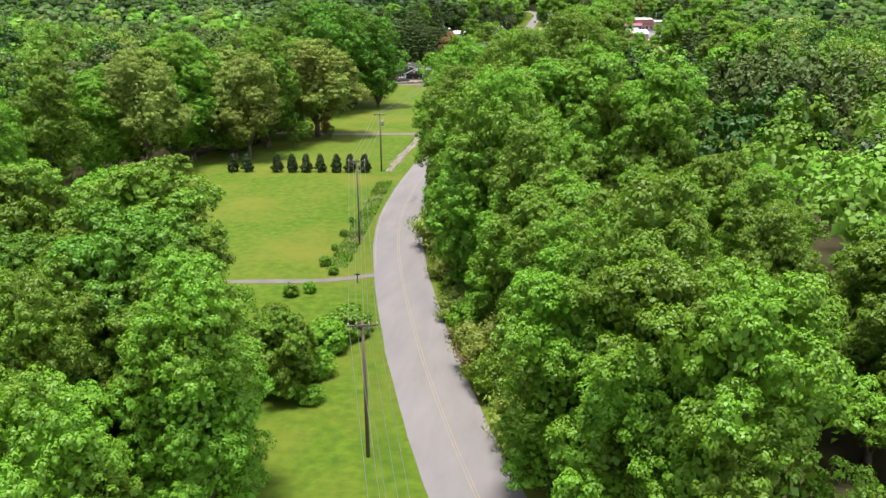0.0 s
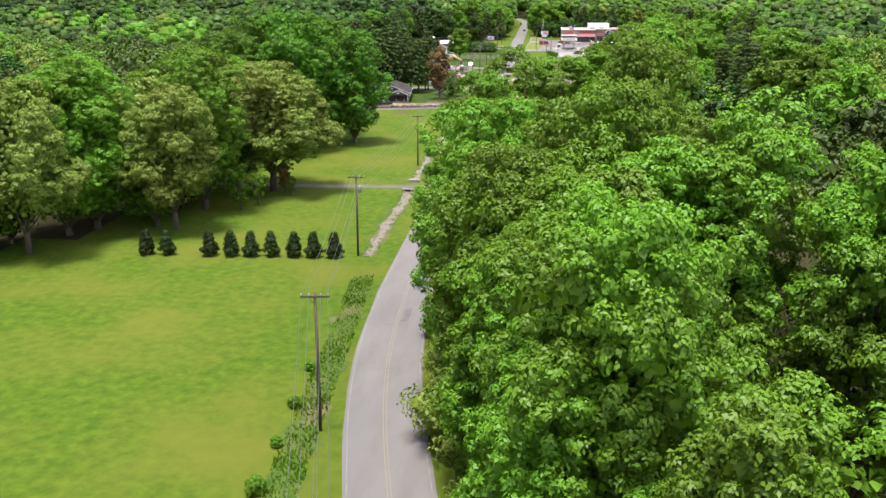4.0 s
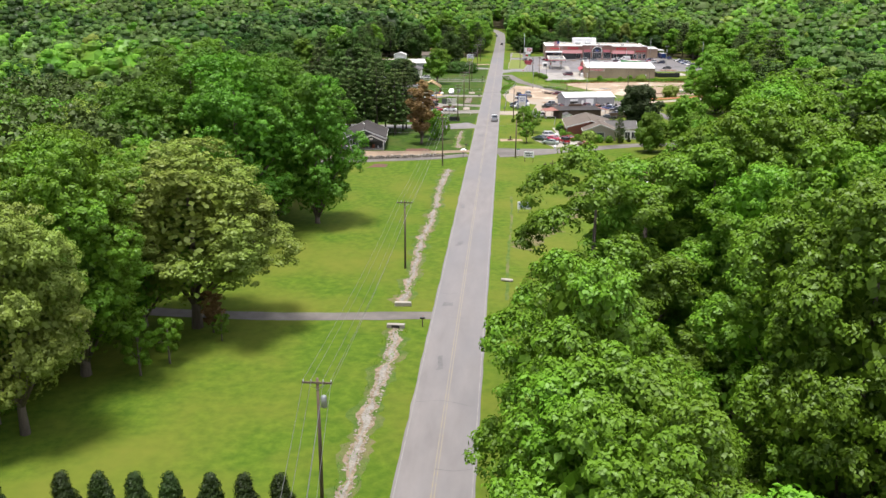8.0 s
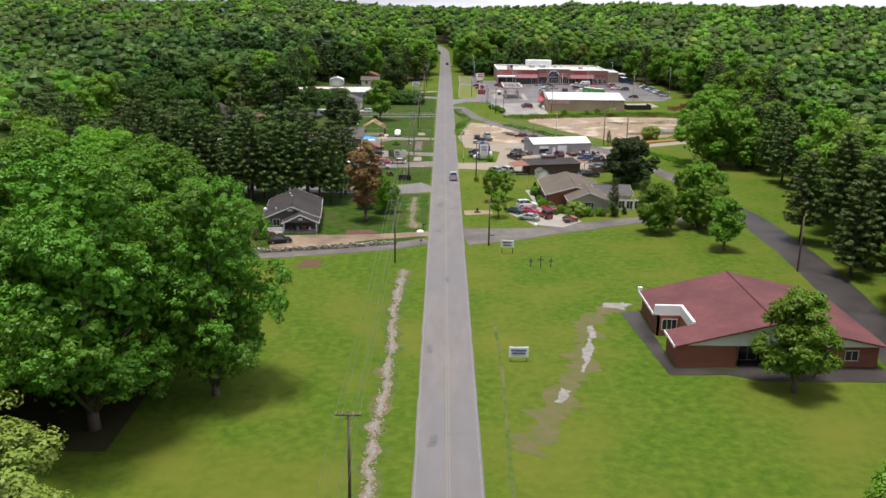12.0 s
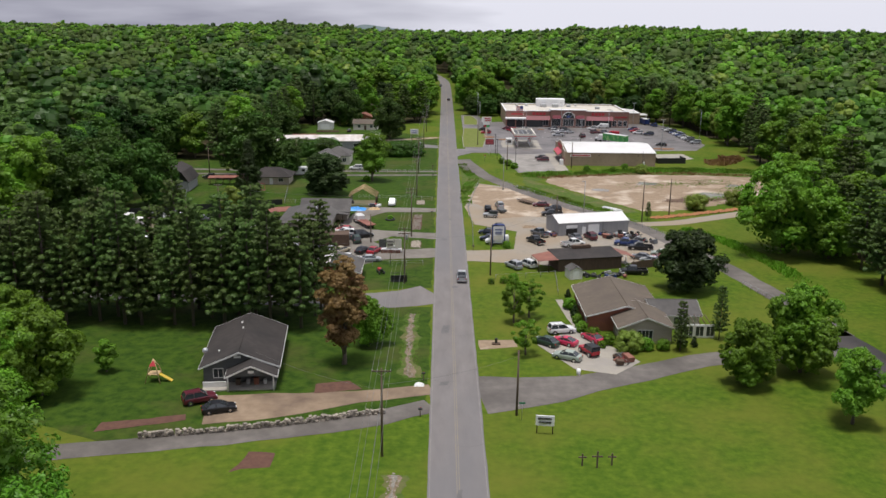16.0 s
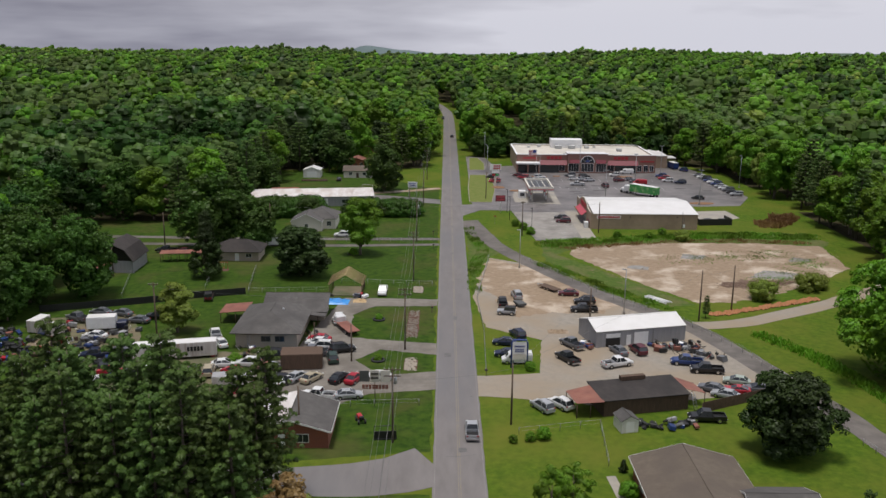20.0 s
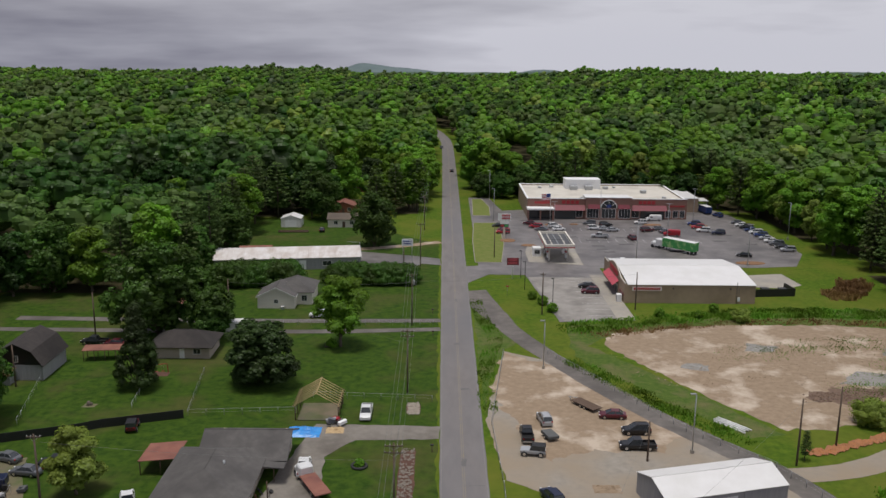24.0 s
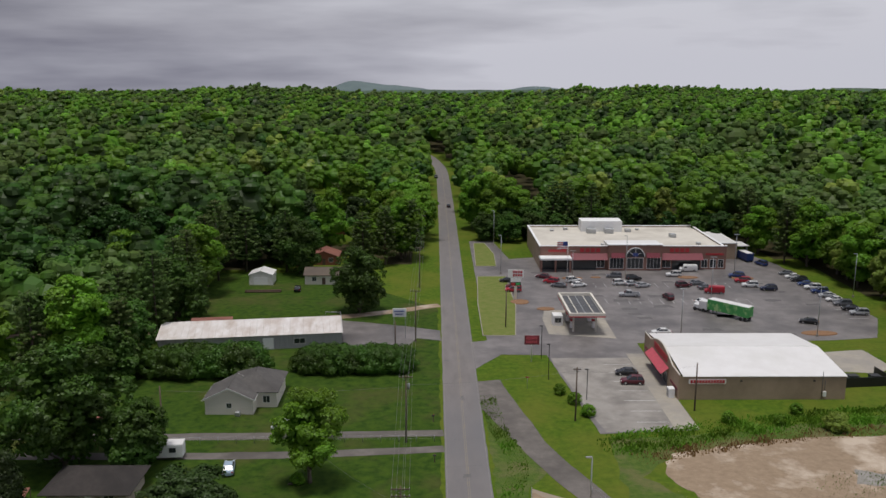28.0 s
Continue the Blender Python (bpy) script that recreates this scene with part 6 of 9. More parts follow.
discount = tagged(empty("discount_store"), "tan metal discount store with low white roof", "shop")
DX0, DX1, DY0, DY1 = 42.2, 74.2, 535.0, 562.5
wall_prism(discount, DX0, DX1, DY0, DY1, 4.6, 1.5, "x", TAN_BLOCK)
gable_roof(discount, DX0 + 0.6, DX1, DY0, DY1, 4.6, 1.5, "x", WHITE_METAL, 0.15, 0.12)
prof = [(DY0 - 0.1, 0.0), (DY0 - 0.1, 5.0)] + [(DY0 + 5 + 17.5 * k / 12, 5.0 + 2.0 * math.sin(math.pi * k / 12)) for k in range(13)] + [(DY1 + 0.1, 5.0), (DY1 + 0.1, 0.0)]
n = len(prof)
mesh_ob("front_wall", [(DX0 - 0.35, y, z) for y, z in prof] + [(DX0 - 0.02, y, z) for y, z in prof], [tuple(range(n)), tuple(range(n, 2 * n))[::-1]] + [(i, i + n, (i + 1) % n + n, (i + 1) % n) for i in range(n)], TAN_BLOCK, discount)
tubes("parapet_trim", [([(DX0 - 0.2, y, z + 0.05) for y, z in prof[1:-1]], 0.14)], CREAM_SIDING, discount)
box("red_band", DX0 - 0.45, DX0 - 0.36, DY0 + 0.5, DY0 + 5.5, 1.7, 2.2, MAROON_PANEL, discount)
box("red_band", DX0 - 0.45, DX0 - 0.36, DY1 - 5.5, DY1 - 0.5, 1.7, 2.2, MAROON_PANEL, discount)
slab("awning", [(DX0 - 2.0, DY0 + 7, 2.7), (DX0 - 2.0, DY1 - 7, 2.7), (DX0 - 0.4, DY1 - 7, 3.9), (DX0 - 0.4, DY0 + 7, 3.9)], 0.06, PINK_RED, discount, "faded red sloping awning")
bars_of_writing(discount, "w", DX0 - 0.36, DY0 + 8.5, DY1 - 8.5, 4.5, 5.8, 11, RED, 0.2)
for u in (DY0 + 9.5, DY0 + 13.7, DY0 + 17.9):
    window(discount, "w", DX0 - 0.36, u, 0.2, 3.2, 2.3, STEEL, 2)
box("name_board", DX0 + 1.6, DX0 + 8.8, DY0 - 0.08, DY0 - 0.004, 3.2, 4.2, SIGN_WHITE, discount)
bars_of_writing(discount, "s", DY0 - 0.09, DX0 + 1.9, DX0 + 8.6, 3.4, 4.0, 12, RED, 0.25)
box("meter_box", DX0 + 27.6, DX0 + 28.2, DY0 - 0.3, DY0 - 0.004, 0.7, 1.7, SIGN_WHITE, discount)
tubes("conduit", [([(DX0 + 27.4, DY0 - 0.1, 0), (DX0 + 27.4, DY0 - 0.1, 5.6)], 0.06), ([(DX0 + 27.9, DY0 - 0.1, 1.6), (DX0 + 27.9, DY0 - 0.1, 3.9)], 0.05)], DARK_SIDING, discount)
for u in (11.5, 25.6):
    box("wall_lamp", DX0 + u, DX0 + u + 0.35, DY0 - 0.2, DY0 - 0.004, 3.7, 3.95, BLACK, discount)
ice = tagged(empty("ice_freezer", 40.9, 536.6), "white ice freezer by the shop front", "freezer")
box("cabinet", -0.6, 0.6, -0.8, 0.8, 0, 1.9, SIGN_WHITE, ice, bevel=0.05)
box("freezer_door", -0.66, -0.61, -0.6, 0.6, 0.3, 1.6, STEEL, ice)
patch("shop_apron", [(37.6, 521), (41.9, 521), (41.8, 562.5), (37.8, 562.5)], 0.055, CONCRETE, "pale concrete walk before the discount store", 0.05)
patch("back_apron", [(75, 562), (92, 565), (93, 553), (88, 549.5), (76, 551)], 0.05, CONCRETE, "pale concrete yard behind the discount store", 0.1)
pen = tagged(empty("bin_enclosure", 76.6, 541.2, 0, 6), "black fenced bin enclosure behind the shop", "fence")
for a in ((0, 10.5, 0, 0.12), (0, 0.12, 0.12, 6), (10.38, 10.5, 0.12, 6)):
    box("fence_panel", a[0], a[1], a[2], a[3], 0, 2.0, BLACK, pen)
for x in (80, 84.5):
    skip = tagged(empty("rubbish_skip", x, 544.3), "dark green metal rubbish skip in its pen", "skip")
    box("bin", -1.0, 1.0, -0.8, 0.8, 0.1, 1.5, mat("skip_green", (0.02, 0.05, 0.03), 0.6, alt=(0.03, 0.06, 0.04), scale=2) if x == 80 else bpy.data.materials["skip_green"], skip, bevel=0.05)
    box("lid", -1.05, 1.05, -0.85, 0.85, 1.5, 1.6, BLACK, skip)

CANOPY_GREY = mat("wet_grey_deck_panel", (0.05, 0.052, 0.055), 0.5, alt=(0.085, 0.087, 0.09), scale=0.5)
fuel = tagged(empty("fuel_canopy"), "flat white and red fuel canopy over pumps", "fuel canopy")
FX0, FX1, FY0, FY1 = 27.0, 35.6, 575.5, 595.0
for a in ((FX0, FX1, FY0, FY0 + 0.5), (FX0, FX1, FY1 - 0.5, FY1), (FX0, FX0 + 0.5, FY0 + 0.5, FY1 - 0.5), (FX1 - 0.5, FX1, FY0 + 0.5, FY1 - 0.5)):
    box("fascia", a[0], a[1], a[2], a[3], 4.6, 5.6, CREAM_SIDING, fuel)
    box("red_stripe", a[0] - 0.03, a[1] + 0.03, a[2] - 0.03, a[3] + 0.03, 4.6, 4.85, RED, fuel)
box("deck", FX0 + 0.5, FX1 - 0.5, FY0 + 0.5, FY1 - 0.5, 4.7, 4.9, STEEL, fuel)
for x in (FX0 + 0.6, FX0 + 4.4):
    for y in (FY0 + 1, FY0 + 10):
        box("deck_panel", x, x + 3.5, y, y + 8.5, 4.95, 5.0, CANOPY_GREY, fuel)
        box("deck_rib", x + 1.65, x + 1.85, y, y + 8.5, 5.004, 5.12, CREAM_SIDING, fuel)
for x, y in ((28.6, 579), (34, 579), (28.6, 591), (34, 591)):
    box("column", x - 0.2, x + 0.2, y - 0.2, y + 0.2, 0, 4.7, CREAM_SIDING, fuel)
for i, (x, y) in enumerate(((28.6, 582), (28.6, 588), (34, 582), (34, 588))):
    pump = tagged(empty("fuel_pump", x, y), "red and white fuel pump under the canopy", "fuel pump", "fuel pumps")
    box("island_kerb", -0.6, 0.6, -1.5, 1.5, 0.03, 0.18, CONCRETE, pump)
    box("cabinet", -0.35, 0.35, -0.5, 0.5, 0.18, 1.9, SIGN_WHITE, pump, bevel=0.04)
    box("display", -0.37, -0.351, -0.35, 0.35, 1.2, 1.7, BLACK, pump)
    box("top_sign", -0.38, 0.38, -0.55, 0.55, 1.9, 2.2, RED, pump)
kiosk = tagged(empty("fuel_kiosk", 25.6, 585.5), "small white fuel kiosk with dark windows", "kiosk")
box("cabin", -1.2, 1.2, -1.6, 1.6, 0, 2.6, SIGN_WHITE, kiosk, bevel=0.05)
window(kiosk, "s", -1.6, 0, 0.9, 1.5, 1.1, STEEL)
window(kiosk, "e", 1.2, 0, 0.9, 2.2, 1.1, STEEL)
LOT_CONCRETE = mat("stained_grey_concrete", (0.235, 0.215, 0.195), 0.75, alt=(0.3, 0.28, 0.255), scale=0.35, detail=11, span=0.14, bump=0.008, bump_scale=25, alt2=(0.15, 0.137, 0.125), scale2=0.14, mid2=0.58)
patch("shop_lot", [(20.6, 559.4), (37.6, 559.6), (37.9, 521.0), (25.2, 519.6), (23.6, 530), (21.6, 550)], 0.0405, LOT_CONCRETE, "stained grey concrete car park before the shop", 0.08)
patch("fuel_apron", [(22.5, 590), (22.5, 577), (38, 573.5), (38.5, 598), (24, 598)], 0.05, CONCRETE, "concrete apron under the fuel canopy", 0.05)

# planted islands, verges and paint in the car park
MULCH = mat("bark_mulch", (0.26, 0.14, 0.07), 0.95, alt=(0.18, 0.1, 0.055), scale=3, bump=0.05, bump_scale=6)
for x, y, rx, ry in ((52.8, 574.8, 4.6, 1.7), (70.3, 574.8, 4.6, 1.6), (87.6, 577.4, 4.4, 1.9), (36.7, 633, 3.2, 1.6), (88.3, 633, 3.4, 1.7), (72, 634, 3.2, 1.5), (18.3, 606, 2.6, 2.4), (24.5, 599, 2.4, 1.5), (44, 634, 1.6, 0.9)):
    ring = [(x + rx * math.cos(a), y + ry * math.sin(a)) for a in np.linspace(0, 2 * math.pi, 22)[:-1]]
    isl = tagged(mesh_ob("mulch_island", [(a, b, 0.05) for a, b in ring] + [(a * 0.94 + x * 0.06, b * 0.94 + y * 0.06, 0.24) for a, b in ring], [(i, (i + 1) % 21, (i + 1) % 21 + 21, i + 21) for i in range(21)] + [tuple(range(21, 42))], MULCH), "brown mulch island in the car park", kind="structure")
verge = mat("verge_grass", (0.11, 0.15, 0.03), 0.95, alt=(0.17, 0.18, 0.06), scale=0.5, detail=9, bump=0.05, bump_scale=6, gloss=0.1)
for nm, pts in (("verge_south", [(6.7, 575.7), (14.4, 575.7), (16.9, 602), (16.9, 635.3), (8.3, 635.3), (6.9, 604)]), ("verge_north", [(8.5, 649), (15, 649), (15.6, 668), (13.4, 686), (9.4, 686)])):
    patch(nm, pts, 0.11, verge, "yellowish grass verge with a kerb", 0.2)
    ring = pts + pts[:1]
    tubes("kerb", [([(a, b, 0.06) for a, b in ring], 0.14)], CONCRETE, bpy.data.objects[nm])
PAINT = mat("road_paint_white", (0.6, 0.6, 0.58), 0.7, alt=(0.42, 0.42, 0.41), scale=1.5)
FADED_WHITE = mat("faded_edge_paint", (0.225, 0.21, 0.2), 0.85, alt=(0.175, 0.162, 0.157), scale=0.6, mid=0.5, span=0.1)
YELLOW = mat("road_paint_yellow", (0.235, 0.19, 0.115), 0.8, alt=(0.18, 0.165, 0.15), scale=0.8, mid=0.46, span=0.15)
for i in range(14):
    for y0 in (604, 622):
        x = 42 + i * 3.0
        if 41 < x < 84:
            box("bay_line", x, x + 0.12, y0, y0 + 5.2, 0.041, 0.047, PAINT, bpy.data.objects["store_lot"])
for i in range(13):
    box("bay_line", 100.6, 105.6, 590 + i * 4.2, 590.12 + i * 4.2, 0.041, 0.047, PAINT, bpy.data.objects["store_lot"])
for i in range(7):
    box("bay_line", 31.5, 37.3, 524 + i * 5.2, 524.14 + i * 5.2, 0.041, 0.047, PAINT, bpy.data.objects["store_lot"])
# road paint: a worn double yellow line
for off in (-0.14, 0.14):
    line = smooth_line([(x + off, y) for x, y in ROAD_LINE], 4.0)
    verts, faces = [], []
    for i, p in enumerate(line):
        verts += [(p.x - 0.055, p.y, 0.0535), (p.x + 0.055, p.y, 0.0535)]
        if i:
            faces.append((2 * i - 2, 2 * i - 1, 2 * i + 1, 2 * i))
    mesh_ob("centre_line", verts, faces, YELLOW, bpy.data.objects["road"])
for off in (-3.3, 3.3):
    line = smooth_line([(x + off, y) for x, y in ROAD_LINE[6:]], 4.0)
    verts, faces = [], []
    for i, p in enumerate(line):
        verts += [(p.x - 0.05, p.y, 0.0535), (p.x + 0.05, p.y, 0.0535)]
        if i:
            faces.append((2 * i - 2, 2 * i - 1, 2 * i + 1, 2 * i))
    mesh_ob("edge_line", verts, faces, FADED_WHITE, bpy.data.objects["road"])

# ---- vehicles ----
def loft(sections, material, name, parent, label=""):
    """A closed body from cross sections: each a list of points in order."""
    n = len(sections[0])
    verts = [p for s in sections for p in s]
    faces = [(i * n + k, i * n + (k + 1) % n, (i + 1) * n + (k + 1) % n, (i + 1) * n + k) for i in range(len(sections) - 1) for k in range(n)]
    faces += [tuple(range(n))[::-1], tuple((len(sections) - 1) * n + k for k in range(n))]
    return mesh_ob(name, verts, faces, material, parent, label)


def side_loft(profile_top, z0, half, material, name, parent, tuck=0.88, label=""):
    """A body whose upper outline runs along the length (y, z), narrowing at the nose and tail."""
    secs = []
    y_end = max(abs(profile_top[0][0]), abs(profile_top[-1][0]))
    for y, z in profile_top:
        w = half * (1 - 0.1 * max(0, abs(y) / y_end - 0.8) / 0.2)
        secs.append([(-w * 0.96, y, z0), (-w, y, z0 + (z - z0) * 0.45), (-w * 0.98, y, z0 + (z - z0) * 0.8), (-w * tuck, y, z), (w * tuck, y, z), (w * 0.98, y, z0 + (z - z0) * 0.8), (w, y, z0 + (z - z0) * 0.45), (w * 0.96, y, z0)])
    return loft(secs[::-1], material, name, parent, label)


def cabin(profile, half0, half1, parent, body_mat, roof=None):
    """Glasshouse: profile (y, z) with the lower pair first and last; a painted roof on top."""
    z0 = profile[0][1]
    z1 = max(z for y, z in profile)
    secs = []
    for y, z in profile:
        f = (z - z0) / (z1 - z0)
        h = half0 + (half1 - half0) * f
        secs.append([(-half0, y, z0 - 0.02), (-h, y, z), (h, y, z), (half0, y, z0 - 0.02)])
    loft(secs[::-1], GLASS, "glasshouse", parent)
    tops = [y for y, z in profile if z > z1 - 0.12]
    a, b = min(tops), max(tops)
    bm = bmesh.new()
    add_box(bm, -half1 - 0.02, half1 + 0.02, a - 0.03, b + 0.03, z1 - 0.05, z1 + 0.035, 0.025)
    part("roof", bm, roof or body_mat, parent)
    runs = []
    for s in (-1, 1):
        runs.append(([(s * half0, profile[0][0], z0), (s * (half1 + 0.01), a, z1)], 0.045))
        runs.append(([(s * half0, profile[-1][0], z0), (s * (half1 + 0.01), b, z1)], 0.045))
        m = (a + b) / 2
        runs.append(([(s * (half0 + 0.005), m, z0), (s * (half1 + 0.015), m, z1)], 0.04))
    for run in runs:
        tubes("pillar", [run], body_mat, parent, sides=4)


def wheels(parent, half, front, rear, r=0.34):
    for s in (-1, 1):
        for y in (front, rear):
            bm = bmesh.new()
            bmesh.ops.create_cone(bm, cap_ends=True, segments=14, radius1=r, radius2=r, depth=0.22, matrix=pose(s * (half - 0.08), y, r, 0, 90, 0))
            w = part("wheel", bm, RUBBER, parent)
            bm = bmesh.new()
            bmesh.ops.create_cone(bm, cap_ends=True, segments=10, radius1=r * 0.62, radius2=r * 0.5, depth=0.24, matrix=pose(s * (half - 0.075), y, r, 0, 90, 0))
            part("rim", bm, CHROME, w)


def lamps(parent, half, front, rear, zf, zr):
    for s in (-1, 1):
        box("headlight", s * half * 0.72 - 0.16, s * half * 0.72 + 0.16, front - 0.1, front + 0.02, zf, zf + 0.15, SIGN_WHITE, parent)
        box("tail_light", s * half * 0.78 - 0.12, s * half * 0.78 + 0.12, rear - 0.02, rear + 0.08, zr, zr + 0.2, AMBER_GLOW, parent)


PAINTS = {n: mat("car_" + n, c, 0.3, 0.1, alt=tuple(v * 0.9 for v in c), scale=0.8, gloss=0.6) for n, c in dict(white=(0.72, 0.72, 0.72), black=(0.012, 0.012, 0.014), silver=(0.38, 0.39, 0.41), grey=(0.13, 0.135, 0.15), red=(0.38, 0.015, 0.03), crimson=(0.55, 0.03, 0.09), maroon=(0.1, 0.012, 0.022), blue=(0.02, 0.045, 0.16), navy=(0.012, 0.018, 0.05), tan=(0.42, 0.36, 0.25), green=(0.03, 0.06, 0.045), palegreen=(0.33, 0.38, 0.33), lightblue=(0.35, 0.45, 0.55)).items()}
CAR_CACHE = {}
COLOUR_WORDS = dict(palegreen="pale green", lightblue="light blue", crimson="bright crimson")


def build_car(kind, colour):
    p = PAINTS[colour]
    name = {"sedan": "sedan_car", "suv": "suv_car", "pickup": "pickup_truck", "van": "panel_van", "jeep": "jeep_car", "coupe": "sports_car"}[kind]
    top = empty(name)
    word = COLOUR_WORDS.get(colour, colour)
    if kind == "sedan":
        side_loft([(-2.3, 0.7), (-2.2, 0.9), (-1.6, 0.98), (-0.4, 0.98), (1.1, 0.95), (1.9, 0.82), (2.3, 0.62)], 0.28, 0.89, p, "body", top)
        cabin([(-1.75, 0.96), (-1.05, 1.4), (0.25, 1.44), (1.15, 0.95)], 0.8, 0.6, top, p)
        wheels(top, 0.89, 1.4, -1.4)
        lamps(top, 0.86, 2.26, -2.28, 0.6, 0.68)
        text = f"{word} four-door saloon car parked"
    elif kind == "coupe":
        side_loft([(-2.25, 0.75), (-2.1, 0.92), (-1.3, 0.95), (0.5, 0.9), (1.7, 0.78), (2.3, 0.58)], 0.24, 0.93, p, "body", top)
        cabin([(-1.9, 0.93), (-0.7, 1.28), (0.0, 1.3), (0.85, 0.9)], 0.8, 0.58, top, p)
        wheels(top, 0.93, 1.4, -1.35)
        lamps(top, 0.9, 2.24, -2.24, 0.55, 0.7)
        text = f"low {word} sports coupe parked on concrete"
    elif kind == "suv":
        side_loft([(-2.3, 0.95), (-2.2, 1.08), (-1.0, 1.1), (1.0, 1.08), (1.9, 0.98), (2.35, 0.75)], 0.34, 0.95, p, "body", top)
        cabin([(-2.22, 1.08), (-1.9, 1.68), (0.2, 1.74), (1.1, 1.08)], 0.87, 0.7, top, p)
        wheels(top, 0.95, 1.45, -1.4, 0.38)
        lamps(top, 0.92, 2.3, -2.28, 0.72, 0.85)
        tubes("roof_rack", [([(s * 0.62, -1.7, 1.8), (s * 0.62, 0.1, 1.82)], 0.03) for s in (-1, 1)], BLACK, top, sides=4)
        text = f"{word} family estate car with roof rails"
    elif kind == "pickup":
        side_loft([(-0.75, 1.12), (0.2, 1.12), (1.5, 1.1), (2.4, 1.02), (2.85, 0.8)], 0.4, 0.98, p, "body", top)
        cabin([(-0.7, 1.1), (-0.5, 1.76), (0.75, 1.8), (1.5, 1.1)], 0.9, 0.72, top, p)
        bm = bmesh.new()
        add_box(bm, -0.97, -0.87, -2.8, -0.76, 0.45, 1.14, 0.02)
        add_box(bm, 0.87, 0.97, -2.8, -0.76, 0.45, 1.14, 0.02)
        add_box(bm, -0.87, 0.87, -2.8, -2.71, 0.45, 1.12)
        part("bed", bm, p, top)
        box("bed_liner", -0.865, 0.865, -2.705, -0.77, 0.5, 0.72, BLACK, top)
        box("bumper", -0.95, 0.95, -2.95, -2.81, 0.42, 0.62, CHROME, top)
        wheels(top, 0.98, 1.85, -1.75, 0.4)
        lamps(top, 0.94, 2.8, -2.82, 0.75, 0.85)
        text = f"{word} crew pickup with an open bed"
    elif kind == "jeep":
        side_loft([(-1.9, 1.05), (0.4, 1.08), (1.5, 1.02), (1.95, 0.95)], 0.5, 0.85, p, "body", top)
        cabin([(-1.85, 1.05), (-1.8, 1.75), (0.2, 1.78), (0.5, 1.06)], 0.78, 0.72, top, BLACK)
        wheels(top, 0.92, 1.3, -1.2, 0.42)
        lamps(top, 0.7, 1.92, -1.9, 0.75, 0.85)
        text = f"{word} off-road jeep with a black soft top"
    else:
        side_loft([(-2.7, 1.9), (-2.6, 2.15), (1.0, 2.2), (1.6, 1.9), (2.1, 1.25), (2.75, 0.95)], 0.4, 0.98, p, "body", top, 0.82)
        for s in (-1, 1):
            box("side_glass", s * 0.975 - 0.02, s * 0.975 + 0.02, 0.6, 1.5, 1.3, 1.75, GLASS, top)
        slab("windscreen", [(-0.75, 2.05, 1.34), (0.75, 2.05, 1.34), (0.7, 1.62, 1.9), (-0.7, 1.62, 1.9)], 0.03, GLASS, top)
        wheels(top, 0.98, 1.8, -1.7, 0.36)
        lamps(top, 0.92, 2.7, -2.7, 0.7, 0.9)
        text = f"plain {word} panel van in the car park"
    return tagged(top, text, "car" if kind in ("sedan", "suv", "coupe", "jeep") else "pickup" if kind == "pickup" else "van")


def car(kind, colour, x, y, turn, group="", label=""):
    """turn: 0 faces north along the road, 90 faces west."""
    key = (kind, colour)
    if key not in CAR_CACHE:
        CAR_CACHE[key] = build_car(kind, colour)
        CAR_CACHE[key].matrix_basis = pose(x, y, 0.055, 0, 0, turn)
        ob = CAR_CACHE[key]
    else:
        ob = copy_thing(CAR_CACHE[key], pose(x, y, 0.055, 0, 0, turn))
    if group:
        ob["group"] = group
    if label:
        ob["label"] = label
    return ob


car("pickup", "silver", 2.1, 394.5, 0, label="silver pickup driving along the road")
car("sedan", "black", 2.0, 768, 0, label="dark saloon car far along the road")
car("suv", "black", -3.2, 872, 180, label="dark truck on the far road")
# the concrete pad by the brick house
for k, c, x, y, t in (("suv", "white", 18.4, 364.2, -78), ("coupe", "crimson", 23.2, 360.8, 28), ("coupe", "crimson", 18.2, 359.0, 55), ("jeep", "red", 21.6, 354.6, 25), ("sedan", "palegreen", 17.8, 352.4, 62), ("sedan", "green", 15.2, 358.6, 48)):
    car(k, c, x, y, t, "cars on the concrete pad")
for k, c, x, y, t in (("suv", "maroon", -35.4, 335.3, -62), ("sedan", "black", -32.0, 332.4, -70)):
    car(k, c, x, y, t, "cars beside the dark house")
# the gravel lot
for k, c, x, y, t in (("jeep", "silver", 11.0, 451.2, 80), ("pickup", "black", 10.6, 457.5, 0), ("suv", "silver", 14.1, 463.4, 8), ("sedan", "maroon", 25.9, 465.4, 85), ("suv", "black", 28.6, 459.2, 90), ("pickup", "black", 27.6, 453.6, 88), ("pickup", "grey", 22.0, 432, 30), ("pickup", "black", 20.2, 424.6, 28), ("sedan", "grey", 30.2, 428.8, 20), ("suv", "maroon", 33.9, 429.2, 15), ("suv", "silver", 13.4, 403.4, 30), ("suv", "white", 16.4, 404.4, 35), ("van", "white", 11.0, 423.4, 90), ("sedan", "navy", 9.4, 426.8, 88), ("sedan", "navy", 9.4, 432.8, 80), ("suv", "navy", 12.2, 437.2, 20), ("pickup", "blue", 41.4, 423.4, 80), ("pickup", "black", 43.9, 419.7, 84), ("sedan", "palegreen", 47.5, 414.6, 70), ("sedan", "grey", 42.3, 411.4, 60), ("coupe", "red", 46.2, 410.8, 75), ("sedan", "silver", 43.8, 408.8, 60), ("sedan", "grey", 50, 411.4, 80), ("pickup", "black", 38.2, 399.9, 86)):
    car(k, c, x, y, t, "cars on the gravel lot")
